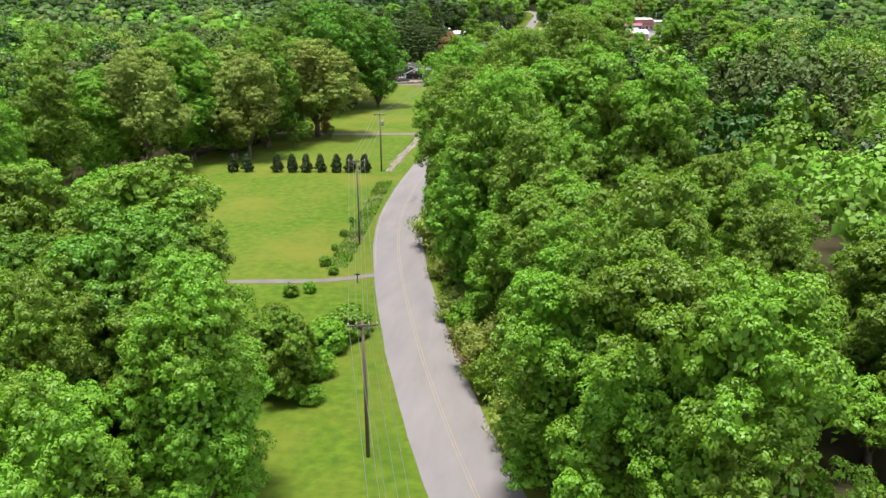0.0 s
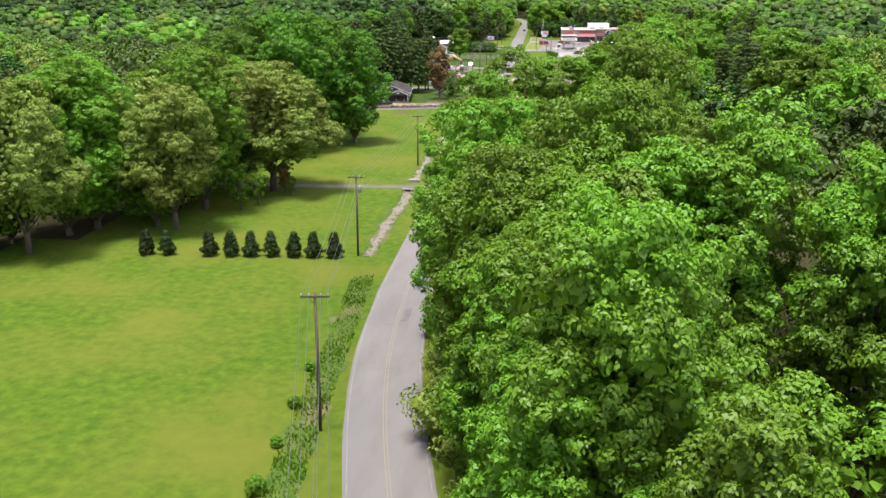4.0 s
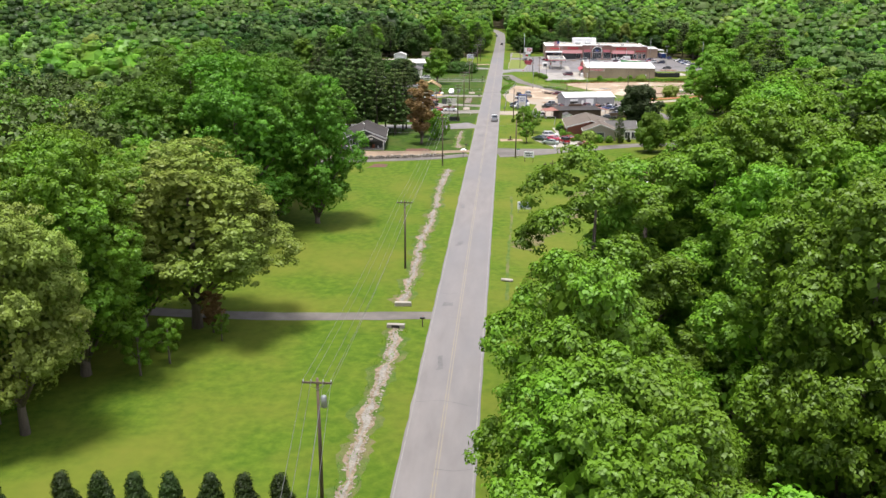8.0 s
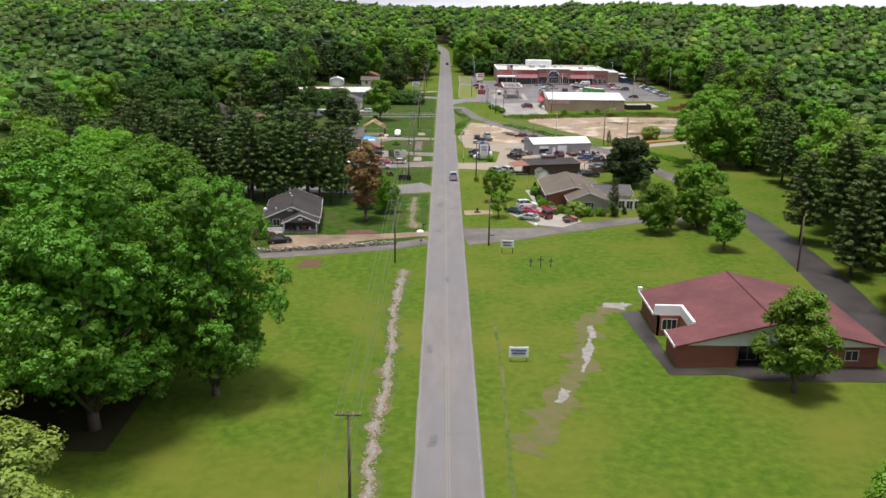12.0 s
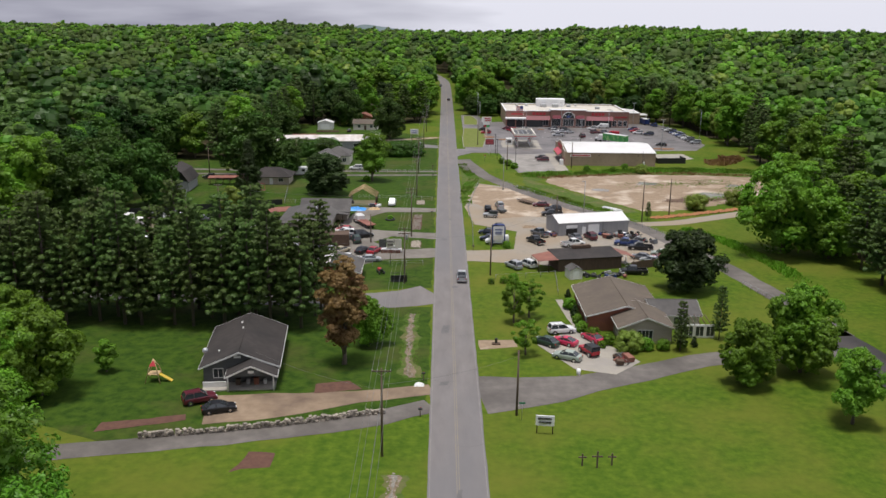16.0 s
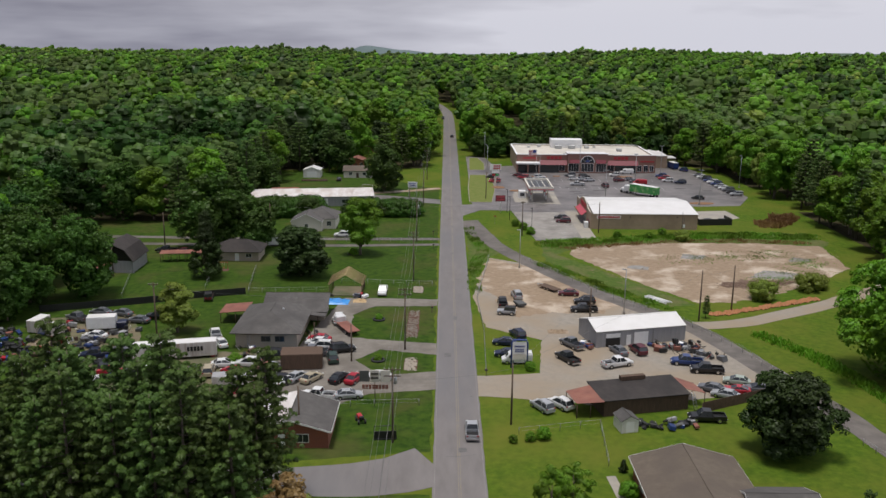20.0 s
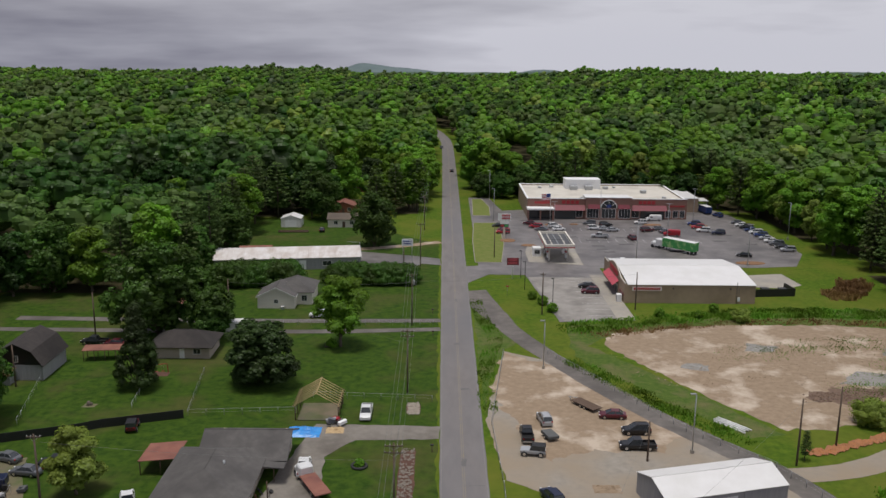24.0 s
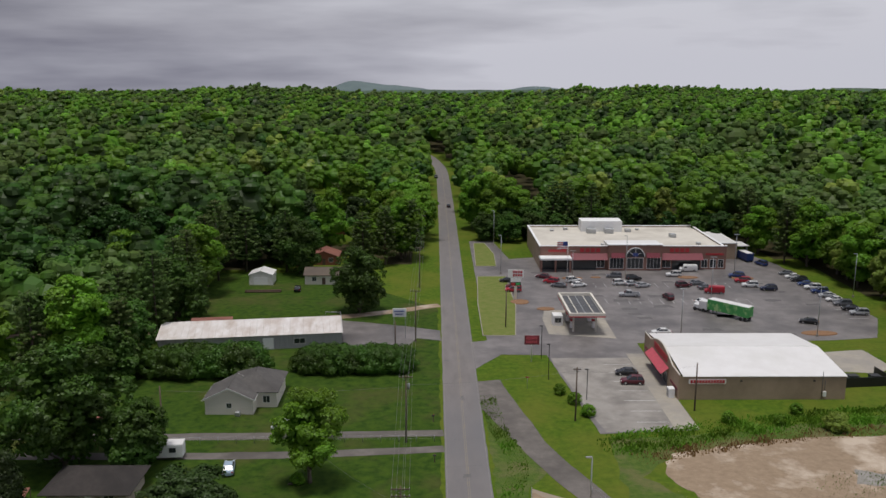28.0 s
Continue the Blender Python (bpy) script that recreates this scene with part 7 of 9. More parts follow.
car("pickup", "white", 28.7, 422.2, -68, label="white and blue tow pickup on gravel")
# the repair yard
for k, c, x, y, t in (("suv", "black", -30.2, 412.6, 92), ("sedan", "silver", -26.9, 414.6, -30), ("sedan", "tan", -24.4, 414.2, -32), ("sedan", "black", -19.7, 414.4, -28), ("sedan", "red", -17.2, 414.2, -22), ("sedan", "white", -13.3, 415.2, 85), ("pickup", "white", -22.2, 406.8, 80), ("sedan", "silver", -17.4, 407.2, -80), ("sedan", "white", -40.6, 420.2, -75), ("suv", "white", -49.6, 416.4, 10), ("sedan", "grey", -47.6, 416, 8), ("suv", "black", -44.9, 416.6, 10), ("suv", "tan", -42.4, 416.8, 8), ("suv", "black", -33.4, 424.6, 88), ("sedan", "red", -25.8, 433.6, 80), ("sedan", "white", -25.8, 431.8, 84), ("suv", "white", -25.0, 429.4, 88), ("pickup", "grey", -26, 426.6, 80), ("suv", "black", -20.7, 428.2, -70), ("suv", "green", -22.0, 423.6, 12), ("pickup", "white", -45.8, 435, 20), ("sedan", "white", -43.8, 430.8, 30), ("sedan", "white", -68.6, 434.2, 80), ("pickup", "white", -23.4, 445.4, 5), ("sedan", "red", -36, 412.8, 70), ("sedan", "red", -38.2, 416.8, 60), ("sedan", "white", -28.6, 413.0, -35), ("sedan", "grey", -68.4, 448, 70), ("sedan", "grey", -73, 448.6, 75), ("sedan", "grey", -59.6, 425.4, 80), ("suv", "white", -52.8, 416.2, 12), ("jeep", "maroon", -53.5, 459.5, 10)):
    car(k, c, x, y, t, "cars in the repair yard")
for i, (x, y, t) in enumerate(((-62, 419.5, 40), (-60.2, 427.2, 75), (-64.5, 424, 100), (-56, 417, 15), (-54.4, 412.6, 100), (-76, 444.5, 60), (-79, 436, 10), (-36.5, 420.5, 84), (-60, 446, 85), (-63.5, 443.6, 80), (-47.5, 411.8, 95))):
    car(("sedan", "suv", "pickup")[i % 3], ("black", "grey", "navy", "white")[i % 4], x, y, t, "cars in the repair yard")
car("pickup", "white", -15.9, 465.6, 180, label="white pickup parked beside the timber frame")
# by the cottage and farmhouse
for k, c, x, y, t in (("sedan", "lightblue", -37.5, 505, 8), ("suv", "white", -31.3, 521.2, 88), ("pickup", "black", -75.5, 501.2, 85), ("sedan", "maroon", -71, 500.4, 85), ("sedan", "black", -43.6, 618.4, 5)):
    car(k, c, x, y, t, "cars by the farmhouses")
# the supermarket car park
for k, c, x, y, t in (("sedan", "black", 16.8, 628.4, 88), ("suv", "red", 17.6, 617.2, 90), ("sedan", "maroon", 18.0, 621.5, 90), ("sedan", "maroon", 28.1, 633.2, 65), ("suv", "red", 29.7, 627, 65), ("sedan", "grey", 31.2, 622.5, 70), ("suv", "white", 36.4, 628.4, -70), ("sedan", "white", 37.1, 623, -72), ("suv", "grey", 49.6, 634, 80), ("suv", "white", 49.6, 625.2, -80), ("suv", "black", 54.8, 630.7, -72), ("sedan", "silver", 55.6, 622.4, -70), ("sedan", "silver", 53.0, 624.4, -70), ("pickup", "silver", 49.4, 611.9, 84), ("suv", "maroon", 59.5, 609.2, 8), ("suv", "white", 68.2, 635.6, 84), ("suv", "maroon", 67.4, 622.5, -75), ("sedan", "grey", 72.1, 625.2, -70), ("sedan", "grey", 73.2, 620.4, -70), ("van", "white", 74.4, 642.2, 88), ("van", "red", 74.2, 615.4, 80), ("sedan", "white", 67.6, 604.4, -72), ("suv", "blue", 86.9, 634.2, 80), ("suv", "red", 86.6, 628.0, 82), ("suv", "white", 86.9, 622.6, 82), ("suv", "navy", 90.8, 618.6, 84), ("sedan", "black", 88.6, 585.8, 70), ("sedan", "white", 49.4, 576.9, 88), ("sedan", "black", 35.0, 549, 85), ("suv", "maroon", 35.0, 543.6, 86), ("suv", "blue", 100.5, 651, 20)):
    car(k, c, x, y, t, "cars in the supermarket car park")
for i, (k, c) in enumerate((("sedan", "grey"), ("sedan", "white"), ("suv", "black"), ("sedan", "blue"), ("suv", "white"), ("suv", "blue"), ("sedan", "silver"), ("sedan", "white"), ("suv", "grey"), ("sedan", "black"), ("suv", "silver"))):
    car(k, c, 103.4 + 0.15 * i, 637.5 - i * 4.4, 84, "cars along the car park's edge")

# trailers, trucks and boxes
TRAILER_WHITE = mat("streaked_trailer_white", (0.6, 0.58, 0.56), 0.6, alt=(0.42, 0.36, 0.33), scale=0.9, alt2=(0.25, 0.18, 0.14), scale2=0.7, mid2=0.66, stretch=(2, 2, 0.2))
GREEN_WRAP = mat("green_trailer_wrap", (0.06, 0.3, 0.08), 0.5, alt=(0.3, 0.5, 0.2), scale=0.7, mid=0.55, span=0.04)


def box_trailer(name, x, y, turn, length, width, height, z0, material, label, category, roof=None):
    ob = tagged(empty(name, x, y, 0, turn), label, category)
    bm = bmesh.new()
    add_box(bm, 0, length, 0, width, z0, z0 + height, 0.06)
    part("box", bm, material, ob)
    box("roof", 0.03, length - 0.03, 0.03, width - 0.03, z0 + height, z0 + height + 0.05, roof or WHITE_METAL, ob)
    for k in range(int(length / 1.2)):
        box("side_rib", 0.5 + k * 1.2, 0.58 + k * 1.2, -0.03, -0.004, z0 + 0.1, z0 + height - 0.1, material, ob)
    for u in (0.9, 2.1) if length > 8 else (1.0,):
        for v in (0.1, width - 0.3):
            bm = bmesh.new()
            bmesh.ops.create_cone(bm, cap_ends=True, segments=12, radius1=0.45, radius2=0.45, depth=0.3, matrix=pose(u, v + 0.1, 0.5, 90, 0, 0))
            part("wheel", bm, RUBBER, ob)
    for v in (0.3, width - 0.5):
        box("landing_leg", length - 1.6, length - 1.4, v, v + 0.2, 0.02, z0, BLACK, ob)
    return ob


old_trailer = box_trailer("box_trailer", -57, 421.4, 13, 14.4, 2.5, 2.6, 0.5, TRAILER_WHITE, "long rust-streaked white box trailer in the yard", "trailer")
bars_of_writing(old_trailer, "s", 0, 9.3, 12.2, 1.6, 2.4, 5, BLACK, 0.3)
box_trailer("grey_trailer", -40, 409.6, 10, 6.6, 2.4, 1.9, 0.4, TRAILER_WHITE, "grey box trailer beside the pines", "trailer", GREY_SIDING)
box_trailer("dark_portable_shed", -30.4, 418.6, 6, 7.2, 4.0, 2.7, 0.15, DARK_WOOD, "dark brown portable shed in the yard", "shed", DARK_WOOD)
for x, y, turn, n in ((-80.5, 436, 78, 4.4), (-75.5, 433, 84, 3.0)):
    box_trailer("storage_box", x, y, turn, n, 2.2, 2.3, 0.3, TRAILER_WHITE, "stained white storage box in the scrap yard", "container")
lorry = box_trailer("box_truck", -71.4, 437.2, 10, 5.4, 2.4, 2.3, 0.7, SIGN_WHITE, "white box truck with a dark cab", "truck")
bm = bmesh.new()
add_box(bm, 5.5, 7.4, 0.15, 2.25, 0.5, 1.9, 0.15)
part("cab", bm, PAINTS["navy"], lorry)
rig = box_trailer("delivery_truck", 75.4, 588.2, 131, 11.5, 2.6, 2.7, 1.1, GREEN_WRAP, "articulated truck with a green wrapped trailer", "truck")
bm = bmesh.new()
add_box(bm, 11.8, 14.2, 0.2, 2.4, 0.6, 3.0, 0.2)
part("cab", bm, PAINTS["white"], rig)
bm = bmesh.new()
add_box(bm, 14.2, 15.9, 0.35, 2.25, 0.6, 1.75, 0.2)
part("bonnet", bm, PAINTS["white"], rig)
for u in (12.6, 15.2):
    for v in (0.1, 2.3):
        bm = bmesh.new()
        bmesh.ops.create_cone(bm, cap_ends=True, segments=12, radius1=0.5, radius2=0.5, depth=0.3, matrix=pose(u, v + 0.1, 0.5, 90, 0, 0))
        part("wheel", bm, RUBBER, rig)
bus = box_trailer("blue_truck", 99.5, 655, 100, 6.5, 2.4, 2.4, 0.6, PAINTS["blue"], "dark blue delivery truck by the loading side", "truck")
camper = box_trailer("caravan", -53.4, 508.4, 4, 7.6, 2.4, 2.2, 0.5, SIGN_WHITE, "white caravan parked beside the drive", "caravan")
for u in (1.6, 3.8, 6.0):
    window(camper, "s", 0, u, 1.5, 0.9, 0.6, BLACK)
carrier = tagged(empty("flatbed_tow_truck", -21.5, 440.5, 0, 28), "white flatbed tow truck with an empty bed", "truck")
bm = bmesh.new()
add_box(bm, -1.05, 1.05, 2.2, 4.0, 0.6, 2.2, 0.18)
part("cab", bm, PAINTS["white"], carrier)
box("windscreen", -0.9, 0.9, 4.0, 4.03, 1.4, 2.0, GLASS, carrier)
bm = bmesh.new()
add_box(bm, -0.95, 0.95, 4.0, 5.2, 0.6, 1.35, 0.15)
part("bonnet", bm, PAINTS["white"], carrier)
carrier_bed = box("bed", -1.2, 1.2, -4.5, 2.1, 0.95, 1.1, RUSTY_METAL, carrier, "rusty flat steel bed")
wheels(carrier, 1.1, 4.3, -2.6, 0.45)
flat = tagged(empty("flat_trailer", 22.2, 470, 0, 35), "empty flat car trailer on the gravel", "trailer")
box("deck", -1.1, 1.1, -2.8, 2.8, 0.55, 0.68, DARK_WOOD, flat)
wheels(flat, 1.1, 0.4, -0.6, 0.34)
tubes("drawbar", [([(-0.8, 2.8, 0.55), (0, 4.4, 0.5)], 0.06), ([(0.8, 2.8, 0.55), (0, 4.4, 0.5)], 0.06)], STEEL, flat)
small_tr = tagged(empty("utility_trailer", 14.3, 457.2, 0, 20), "small dark utility trailer on the gravel", "trailer")
box("tub", -0.9, 0.9, -1.5, 1.5, 0.5, 0.95, DARK_SIDING, small_tr)
wheels(small_tr, 1.0, 0.0, -0.1, 0.32)
tubes("drawbar", [([(0, 1.5, 0.55), (0, 2.9, 0.5)], 0.06)], STEEL, small_tr)

# ---- poles, wires, lamps and signs ----
GLASS_INS = mat("porcelain", (0.45, 0.45, 0.43), 0.3)
LINE_POLES = [(24.5, 24, 12), (11.7, 69.2, 11.7), (-2.0, 127, 12.6), (-8.9, 177, 11.6), (-9.2, 241, 10.6), (-9.2, 320.5, 11.6), (-9.4, 391.5, 11.6), (-9.3, 429.7, 12.0), (-9.3, 475.9, 12.1), (-9.8, 515.7, 12.1), (-9.2, 571, 12.6), (-9, 622, 12), (-9, 676, 12), (-9, 730, 12), (-9, 788, 12), (-9, 846, 12)]


def utility_pole(x, y, h, arm=2.4, name="utility_pole", label="weathered wooden utility pole with a crossarm", turn=0.0, two=False):
    ob = tagged(empty(name, x, y, 0, turn), label, "utility pole")
    tubes("post", [([(0, 0, -0.3), (0.02, 0.01, h * 0.5), (0, 0, h)], [0.17, 0.15, 0.11])], POLE_WOOD, ob, sides=8)
    if arm:
        for z in ((h - 0.35, h - 1.3) if two else (h - 0.35,)):
            box("crossarm", -arm / 2, arm / 2, -0.16, -0.05, z - 0.07, z + 0.07, POLE_WOOD, ob)
            tubes("brace", [([(-arm * 0.3, -0.12, z - 0.05), (0, -0.1, z - 0.6)], 0.025), ([(arm * 0.3, -0.12, z - 0.05), (0, -0.1, z - 0.6)], 0.025)], STEEL, ob, sides=4)
            for u in (-arm * 0.46, -arm * 0.2, arm * 0.2, arm * 0.46):
                tubes("insulator", [([(u, -0.1, z + 0.07), (u, -0.1, z + 0.15), (u, -0.1, z + 0.27)], [0.04, 0.07, 0.03])], GLASS_INS, ob)
    return ob


for i, (x, y, h) in enumerate(LINE_POLES):
    if i:
        turn = 14 if i == 1 else 8 if i == 2 else 0
        p = utility_pole(x, y, h, turn=turn, two=i in (6, 7, 8))
        p["group"] = "line of utility poles"
        if i in (3, 6, 9):
            tubes("transformer", [([(0.45, 0.1, h - 2.6), (0.45, 0.1, h - 2.5), (0.45, 0.1, h - 1.6), (0.45, 0.1, h - 1.5)], [0.1, 0.24, 0.24, 0.1])], STEEL, p, "grey transformer can", 8)
WIRE = mat("old_copper_wire", (0.2, 0.2, 0.19), 0.5, 0.3, alt=(0.12, 0.12, 0.12), scale=3)


def wire_span(a, b, offs, drop, label, r=0.016):
    ob = None
    runs = []
    for ox, oz in offs:
        pts = []
        for k in range(13):
            t = k / 12
            pts.append((a[0] + (b[0] - a[0]) * t + ox, a[1] + (b[1] - a[1]) * t, (a[2] + (b[2] - a[2]) * t) + oz - drop * 4 * t * (1 - t)))
        runs.append(pts)
    ob = tagged(empty("power_line", 0, 0, 0), label, "power line", "overhead power lines")
    for pts in runs:
        tubes("wire", [(pts, r)], WIRE, ob, sides=4)
    return ob


for a, b in zip(LINE_POLES, LINE_POLES[1:]):
    wire_span(a, b, [(-1.1, -0.1), (-0.48, -0.1), (0.48, -0.1), (1.1, -0.1), (0.1, -2.6)], 0.012 * (b[1] - a[1]), "sagging overhead power wires between the poles")
for x, y, h, arm in ((8.2, 332.2, 9.4, 0), (8.1, 398, 9.8, 0), (-55.9, 431.5, 12, 1.8), (-18.6, 423.5, 6.8, 0), (-22.8, 391.6, 8.6, 0), (-80.9, 477.4, 8, 0), (-77.8, 507.3, 9.5, 0), (-50.1, 512.8, 11.3, 0), (20.5, 524.8, 10.2, 1.4), (43.5, 529.5, 9.3, 0), (12.6, 582.5, 9.5, 0), (28.2, 449.4, 6.5, 0), (50.5, 448.3, 10.8, 0), (59.1, 454.4, 10.3, 0), (62.2, 318, 10, 0), (-13.6, 563, 7.5, 0)):
    utility_pole(x, y, h, arm, "service_pole", "plain dark wooden service pole")
for a, b in (((-9.2, 320.5, 9.5), (8.2, 332.2, 8.6)), ((-9.4, 391.5, 9.8), (8.1, 398, 9.0)), ((-9.3, 429.7, 9.6), (-55.9, 431.5, 11)), ((8.1, 398, 9.2), (28.2, 449.4, 6.2)), ((8.1, 398, 9.4), (50.5, 448.3, 10.2)), ((-9.8, 515.7, 10), (-50.1, 512.8, 10.5)), ((-9.8, 515.7, 10.4), (20.5, 524.8, 9.6)), ((20.5, 524.8, 9.4), (43.5, 529.5, 8.8)), ((-9.4, 391.5, 9.2), (-22.8, 391.6, 8.2)), ((50.5, 448.3, 10.2), (59.1, 454.4, 9.8)), ((-9.2, 320.5, 8.8), (-29, 343, 4.4)), ((-9.3, 475.9, 9.6), (-24, 501, 6))):
    wire_span(a, b, [(0, 0)], 0.6, "single slack service wire", 0.014)


def lot_lamp(x, y, h, arms=1, label="tall pale steel car park lamp", turn=0.0):
    ob = tagged(empty("lamp_post", x, y, 0, turn), label, "lamp post", "car park lamps")
    tubes("post", [([(0, 0, 0), (0, 0, h)], [0.11, 0.08])], STEEL, ob, sides=8)
    box("footing", -0.25, 0.25, -0.25, 0.25, 0, 0.6, CONCRETE, ob)
    for s in (-1, 1)[:arms]:
        box("lamp_head", min(0, s * 0.9), max(0, s * 0.9), -0.18, 0.18, h - 0.05, h + 0.1, STEEL, ob)
    return ob


for x, y, h, arms in ((111.5, 611, 12.4, 1), (86, 575, 12.1, 2), (53.3, 574.2, 11.9, 2), (69.9, 604.8, 12.8, 2), (87.9, 639.3, 12.3, 2), (37, 634.3, 8.2, 2), (15.7, 639, 12.0, 1), (16.5, 683, 12.4, 1), (35.8, 452.2, 9.8, 1), (16.8, 488.8, 9.8, 1), (53.7, 636.7, 12.4, 1)):
    lot_lamp(x, y, h, arms)
for x, y, h in ((24.3, 535, 6.1), (18.4, 546.2, 7.5), (18.5, 559.2, 7.4)):
    ob = tagged(empty("black_lamp_post", x, y), "slim black lamp post by the parking bays", "lamp post", "black lamp posts")
    tubes("post", [([(0, 0, 0), (0, 0, h)], 0.08)], BLACK, ob, sides=8)
    box("lamp_head", -0.55, 0.15, -0.16, 0.16, h, h + 0.14, BLACK, ob)
flagpole = tagged(empty("flagpole", 35.8, 636.7), "white flagpole with a striped flag flying", "flagpole")
tubes("post", [([(0, 0, 0), (0, 0, 11)], [0.09, 0.05])], SIGN_WHITE, flagpole, sides=8)
for k in range(9):
    z = 10.6 - 0.27 * k
    v, f = [], []
    for i in range(9):
        u = 0.1 + i * 0.4
        yy = 0.22 * math.sin(u * 1.9)
        v += [(-u, yy, z - 0.06 * u), (-u, yy, z - 0.27 - 0.06 * u)]
        if i:
            f.append((2 * i - 2, 2 * i - 1, 2 * i + 1, 2 * i))
    mesh_ob("flag_stripe", v, f, RED if k % 2 == 0 else SIGN_WHITE, flagpole)
v, f = [], []
for i in range(5):
    u = 0.1 + i * 0.36
    yy = 0.22 * math.sin(u * 1.9) - 0.012
    v += [(-u, yy, 10.6 - 0.06 * u), (-u, yy, 9.3 - 0.06 * u)]
    if i:
        f.append((2 * i - 2, 2 * i - 1, 2 * i + 1, 2 * i))
mesh_ob("flag_canton", v, f, BLUE, flagpole)


def board_sign(name, x, y, turn, w, z0, z1, board, label, posts=2, blocks=(), block_mat=None, post_mat=None, deep=0.12):
    ob = tagged(empty(name, x, y, 0, turn), label, "sign")
    for u in ((0,) if posts == 1 else (-w * 0.42, w * 0.42)):
        tubes("post", [([(u, 0.12, 0), (u, 0.12, z1)], 0.07)], post_mat or DARK_WOOD, ob)
    pan = box("panel", -w / 2, w / 2, -deep, 0.04, z0, z1, board, ob)
    for u0, u1, za, zb, n in blocks:
        bars_of_writing(ob, "s", -deep, u0, u1, za, zb, n, block_mat or BLACK, 0.25)
    return ob


board_sign("church_banner", 9.4, 276.8, 0, 2.6, 0.7, 2.1, SIGN_WHITE, "white banner sign on two posts by the road", 2, [(-1.0, 1.0, 1.55, 1.8, 8), (-0.9, 0.9, 1.15, 1.35, 9)], BLUE, SIGN_WHITE)
board_sign("church_board", 11.4, 326.9, -6, 2.4, 1.2, 2.6, SIGN_WHITE, "white notice board on two dark posts", 2, [(-0.9, 0.9, 2.1, 2.35, 8), (-0.8, 0.8, 1.6, 1.8, 9)], BLACK)
for x, y, h in ((15.0, 318.7, 1.6), (16.7, 318.2, 2.2), (18.6, 318.9, 1.6)):
    ob = tagged(empty("wooden_cross", x, y), "dark wooden cross standing on the lawn", "cross", "three crosses on the lawn")
    box("upright", -0.09, 0.09, -0.06, 0.06, 0, h, POLE_WOOD, ob)
    box("beam", -h * 0.3, h * 0.3, -0.08, 0.05, h * 0.66, h * 0.66 + 0.16, POLE_WOOD, ob)
blue_sign = board_sign("blue_framed_sign", 11.2, 421.2, 0, 2.5, 1.5, 4.8, SIGN_WHITE, "tall white sign in a rounded blue frame", 2, [(-0.9, 0.9, 3.9, 4.15, 9), (-0.8, 0.8, 3.3, 3.5, 10), (-0.8, 0.8, 2.95, 3.12, 10)], BLUE, BLUE)
tubes("frame", [([(-1.4, -0.05, 0), (-1.4, -0.05, 4.6), (-1.1, -0.05, 5.2), (1.1, -0.05, 5.2), (1.4, -0.05, 4.6), (1.4, -0.05, 0)], 0.16)], BLUE, blue_sign)
box("lower_board", -1.1, 1.1, -0.16, -0.125, 1.6, 2.6, CREAM_SIDING, blue_sign)
yard_sign = board_sign("yard_sign", -13.0, 405.3, 0, 1.5, 3.6, 5.6, CREAM_SIDING, "two-board yard sign with a red name strip", 1, [(-0.6, 0.6, 4.9, 5.2, 5), (-0.6, 0.6, 4.2, 4.5, 5)], BLACK)
box("panel", 0.9, 2.4, -0.12, 0.04, 3.6, 5.6, CREAM_SIDING, yard_sign)
box("panel", -2.4, -0.9, -0.12, 0.04, 3.7, 5.5, DARK_SIDING, yard_sign)
bars_of_writing(yard_sign, "s", -0.05, -2.0, 2.2, 2.5, 3.2, 8, RUSTY_METAL, 0.2)
fd_sign = board_sign("shop_sign", 16.1, 557, 0, 3.2, 4.0, 6.0, MAROON_PANEL, "maroon shop sign with red letters on a white post", 1, [(-1.25, 1.25, 5.15, 5.75, 6), (-1.25, 1.25, 4.3, 4.9, 6)], PINK_RED, SIGN_WHITE)
pylon = board_sign("pylon_sign", 17.3, 607.9, 0, 4.2, 6.4, 8.6, SIGN_WHITE, "supermarket pylon sign with red lettering blocks", 1, [(-0.8, 1.9, 7.7, 8.3, 4), (-0.8, 1.9, 6.8, 7.4, 4)], RED, CREAM_SIDING)
box("price_board", -1.4, 1.4, -0.16, 0.04, 5.2, 6.3, SIGN_WHITE, pylon)
box("price_red", -1.2, -0.1, -0.2, -0.164, 4.3, 5.0, RED, pylon)
box("price_green", 0.1, 1.2, -0.2, -0.164, 4.3, 5.0, mat("price_green", (0.05, 0.4, 0.12), 0.4), pylon)
box("price_back", -1.4, 1.4, -0.16, 0.04, 4.2, 5.15, BLACK, pylon)
box("base_column", -0.35, 0.35, -0.1, 0.3, 0, 4.2, CREAM_SIDING, pylon)
board_sign("white_road_sign", -13.0, 573.5, 0, 3.2, 5.4, 7.4, SIGN_WHITE, "white sign board on a post above the yard", 2, [(-1.2, 1.2, 6.6, 6.9, 8), (-1.0, 1.0, 5.9, 6.2, 7)], BLUE, STEEL)
for x, y in ((8.8, 331, ), (13.5, 541)):
    ob = tagged(empty("street_sign", x, y), "small green and white roadside sign on a thin post", "sign")
    tubes("post", [([(0, 0, 0), (0, 0, 2.6)], 0.035)], STEEL, ob)
    box("plate", -0.4, 0.4, -0.06, -0.04, 2.3, 2.55, mat("sign_green", (0.02, 0.2, 0.1), 0.5) if y < 400 else RED, ob)


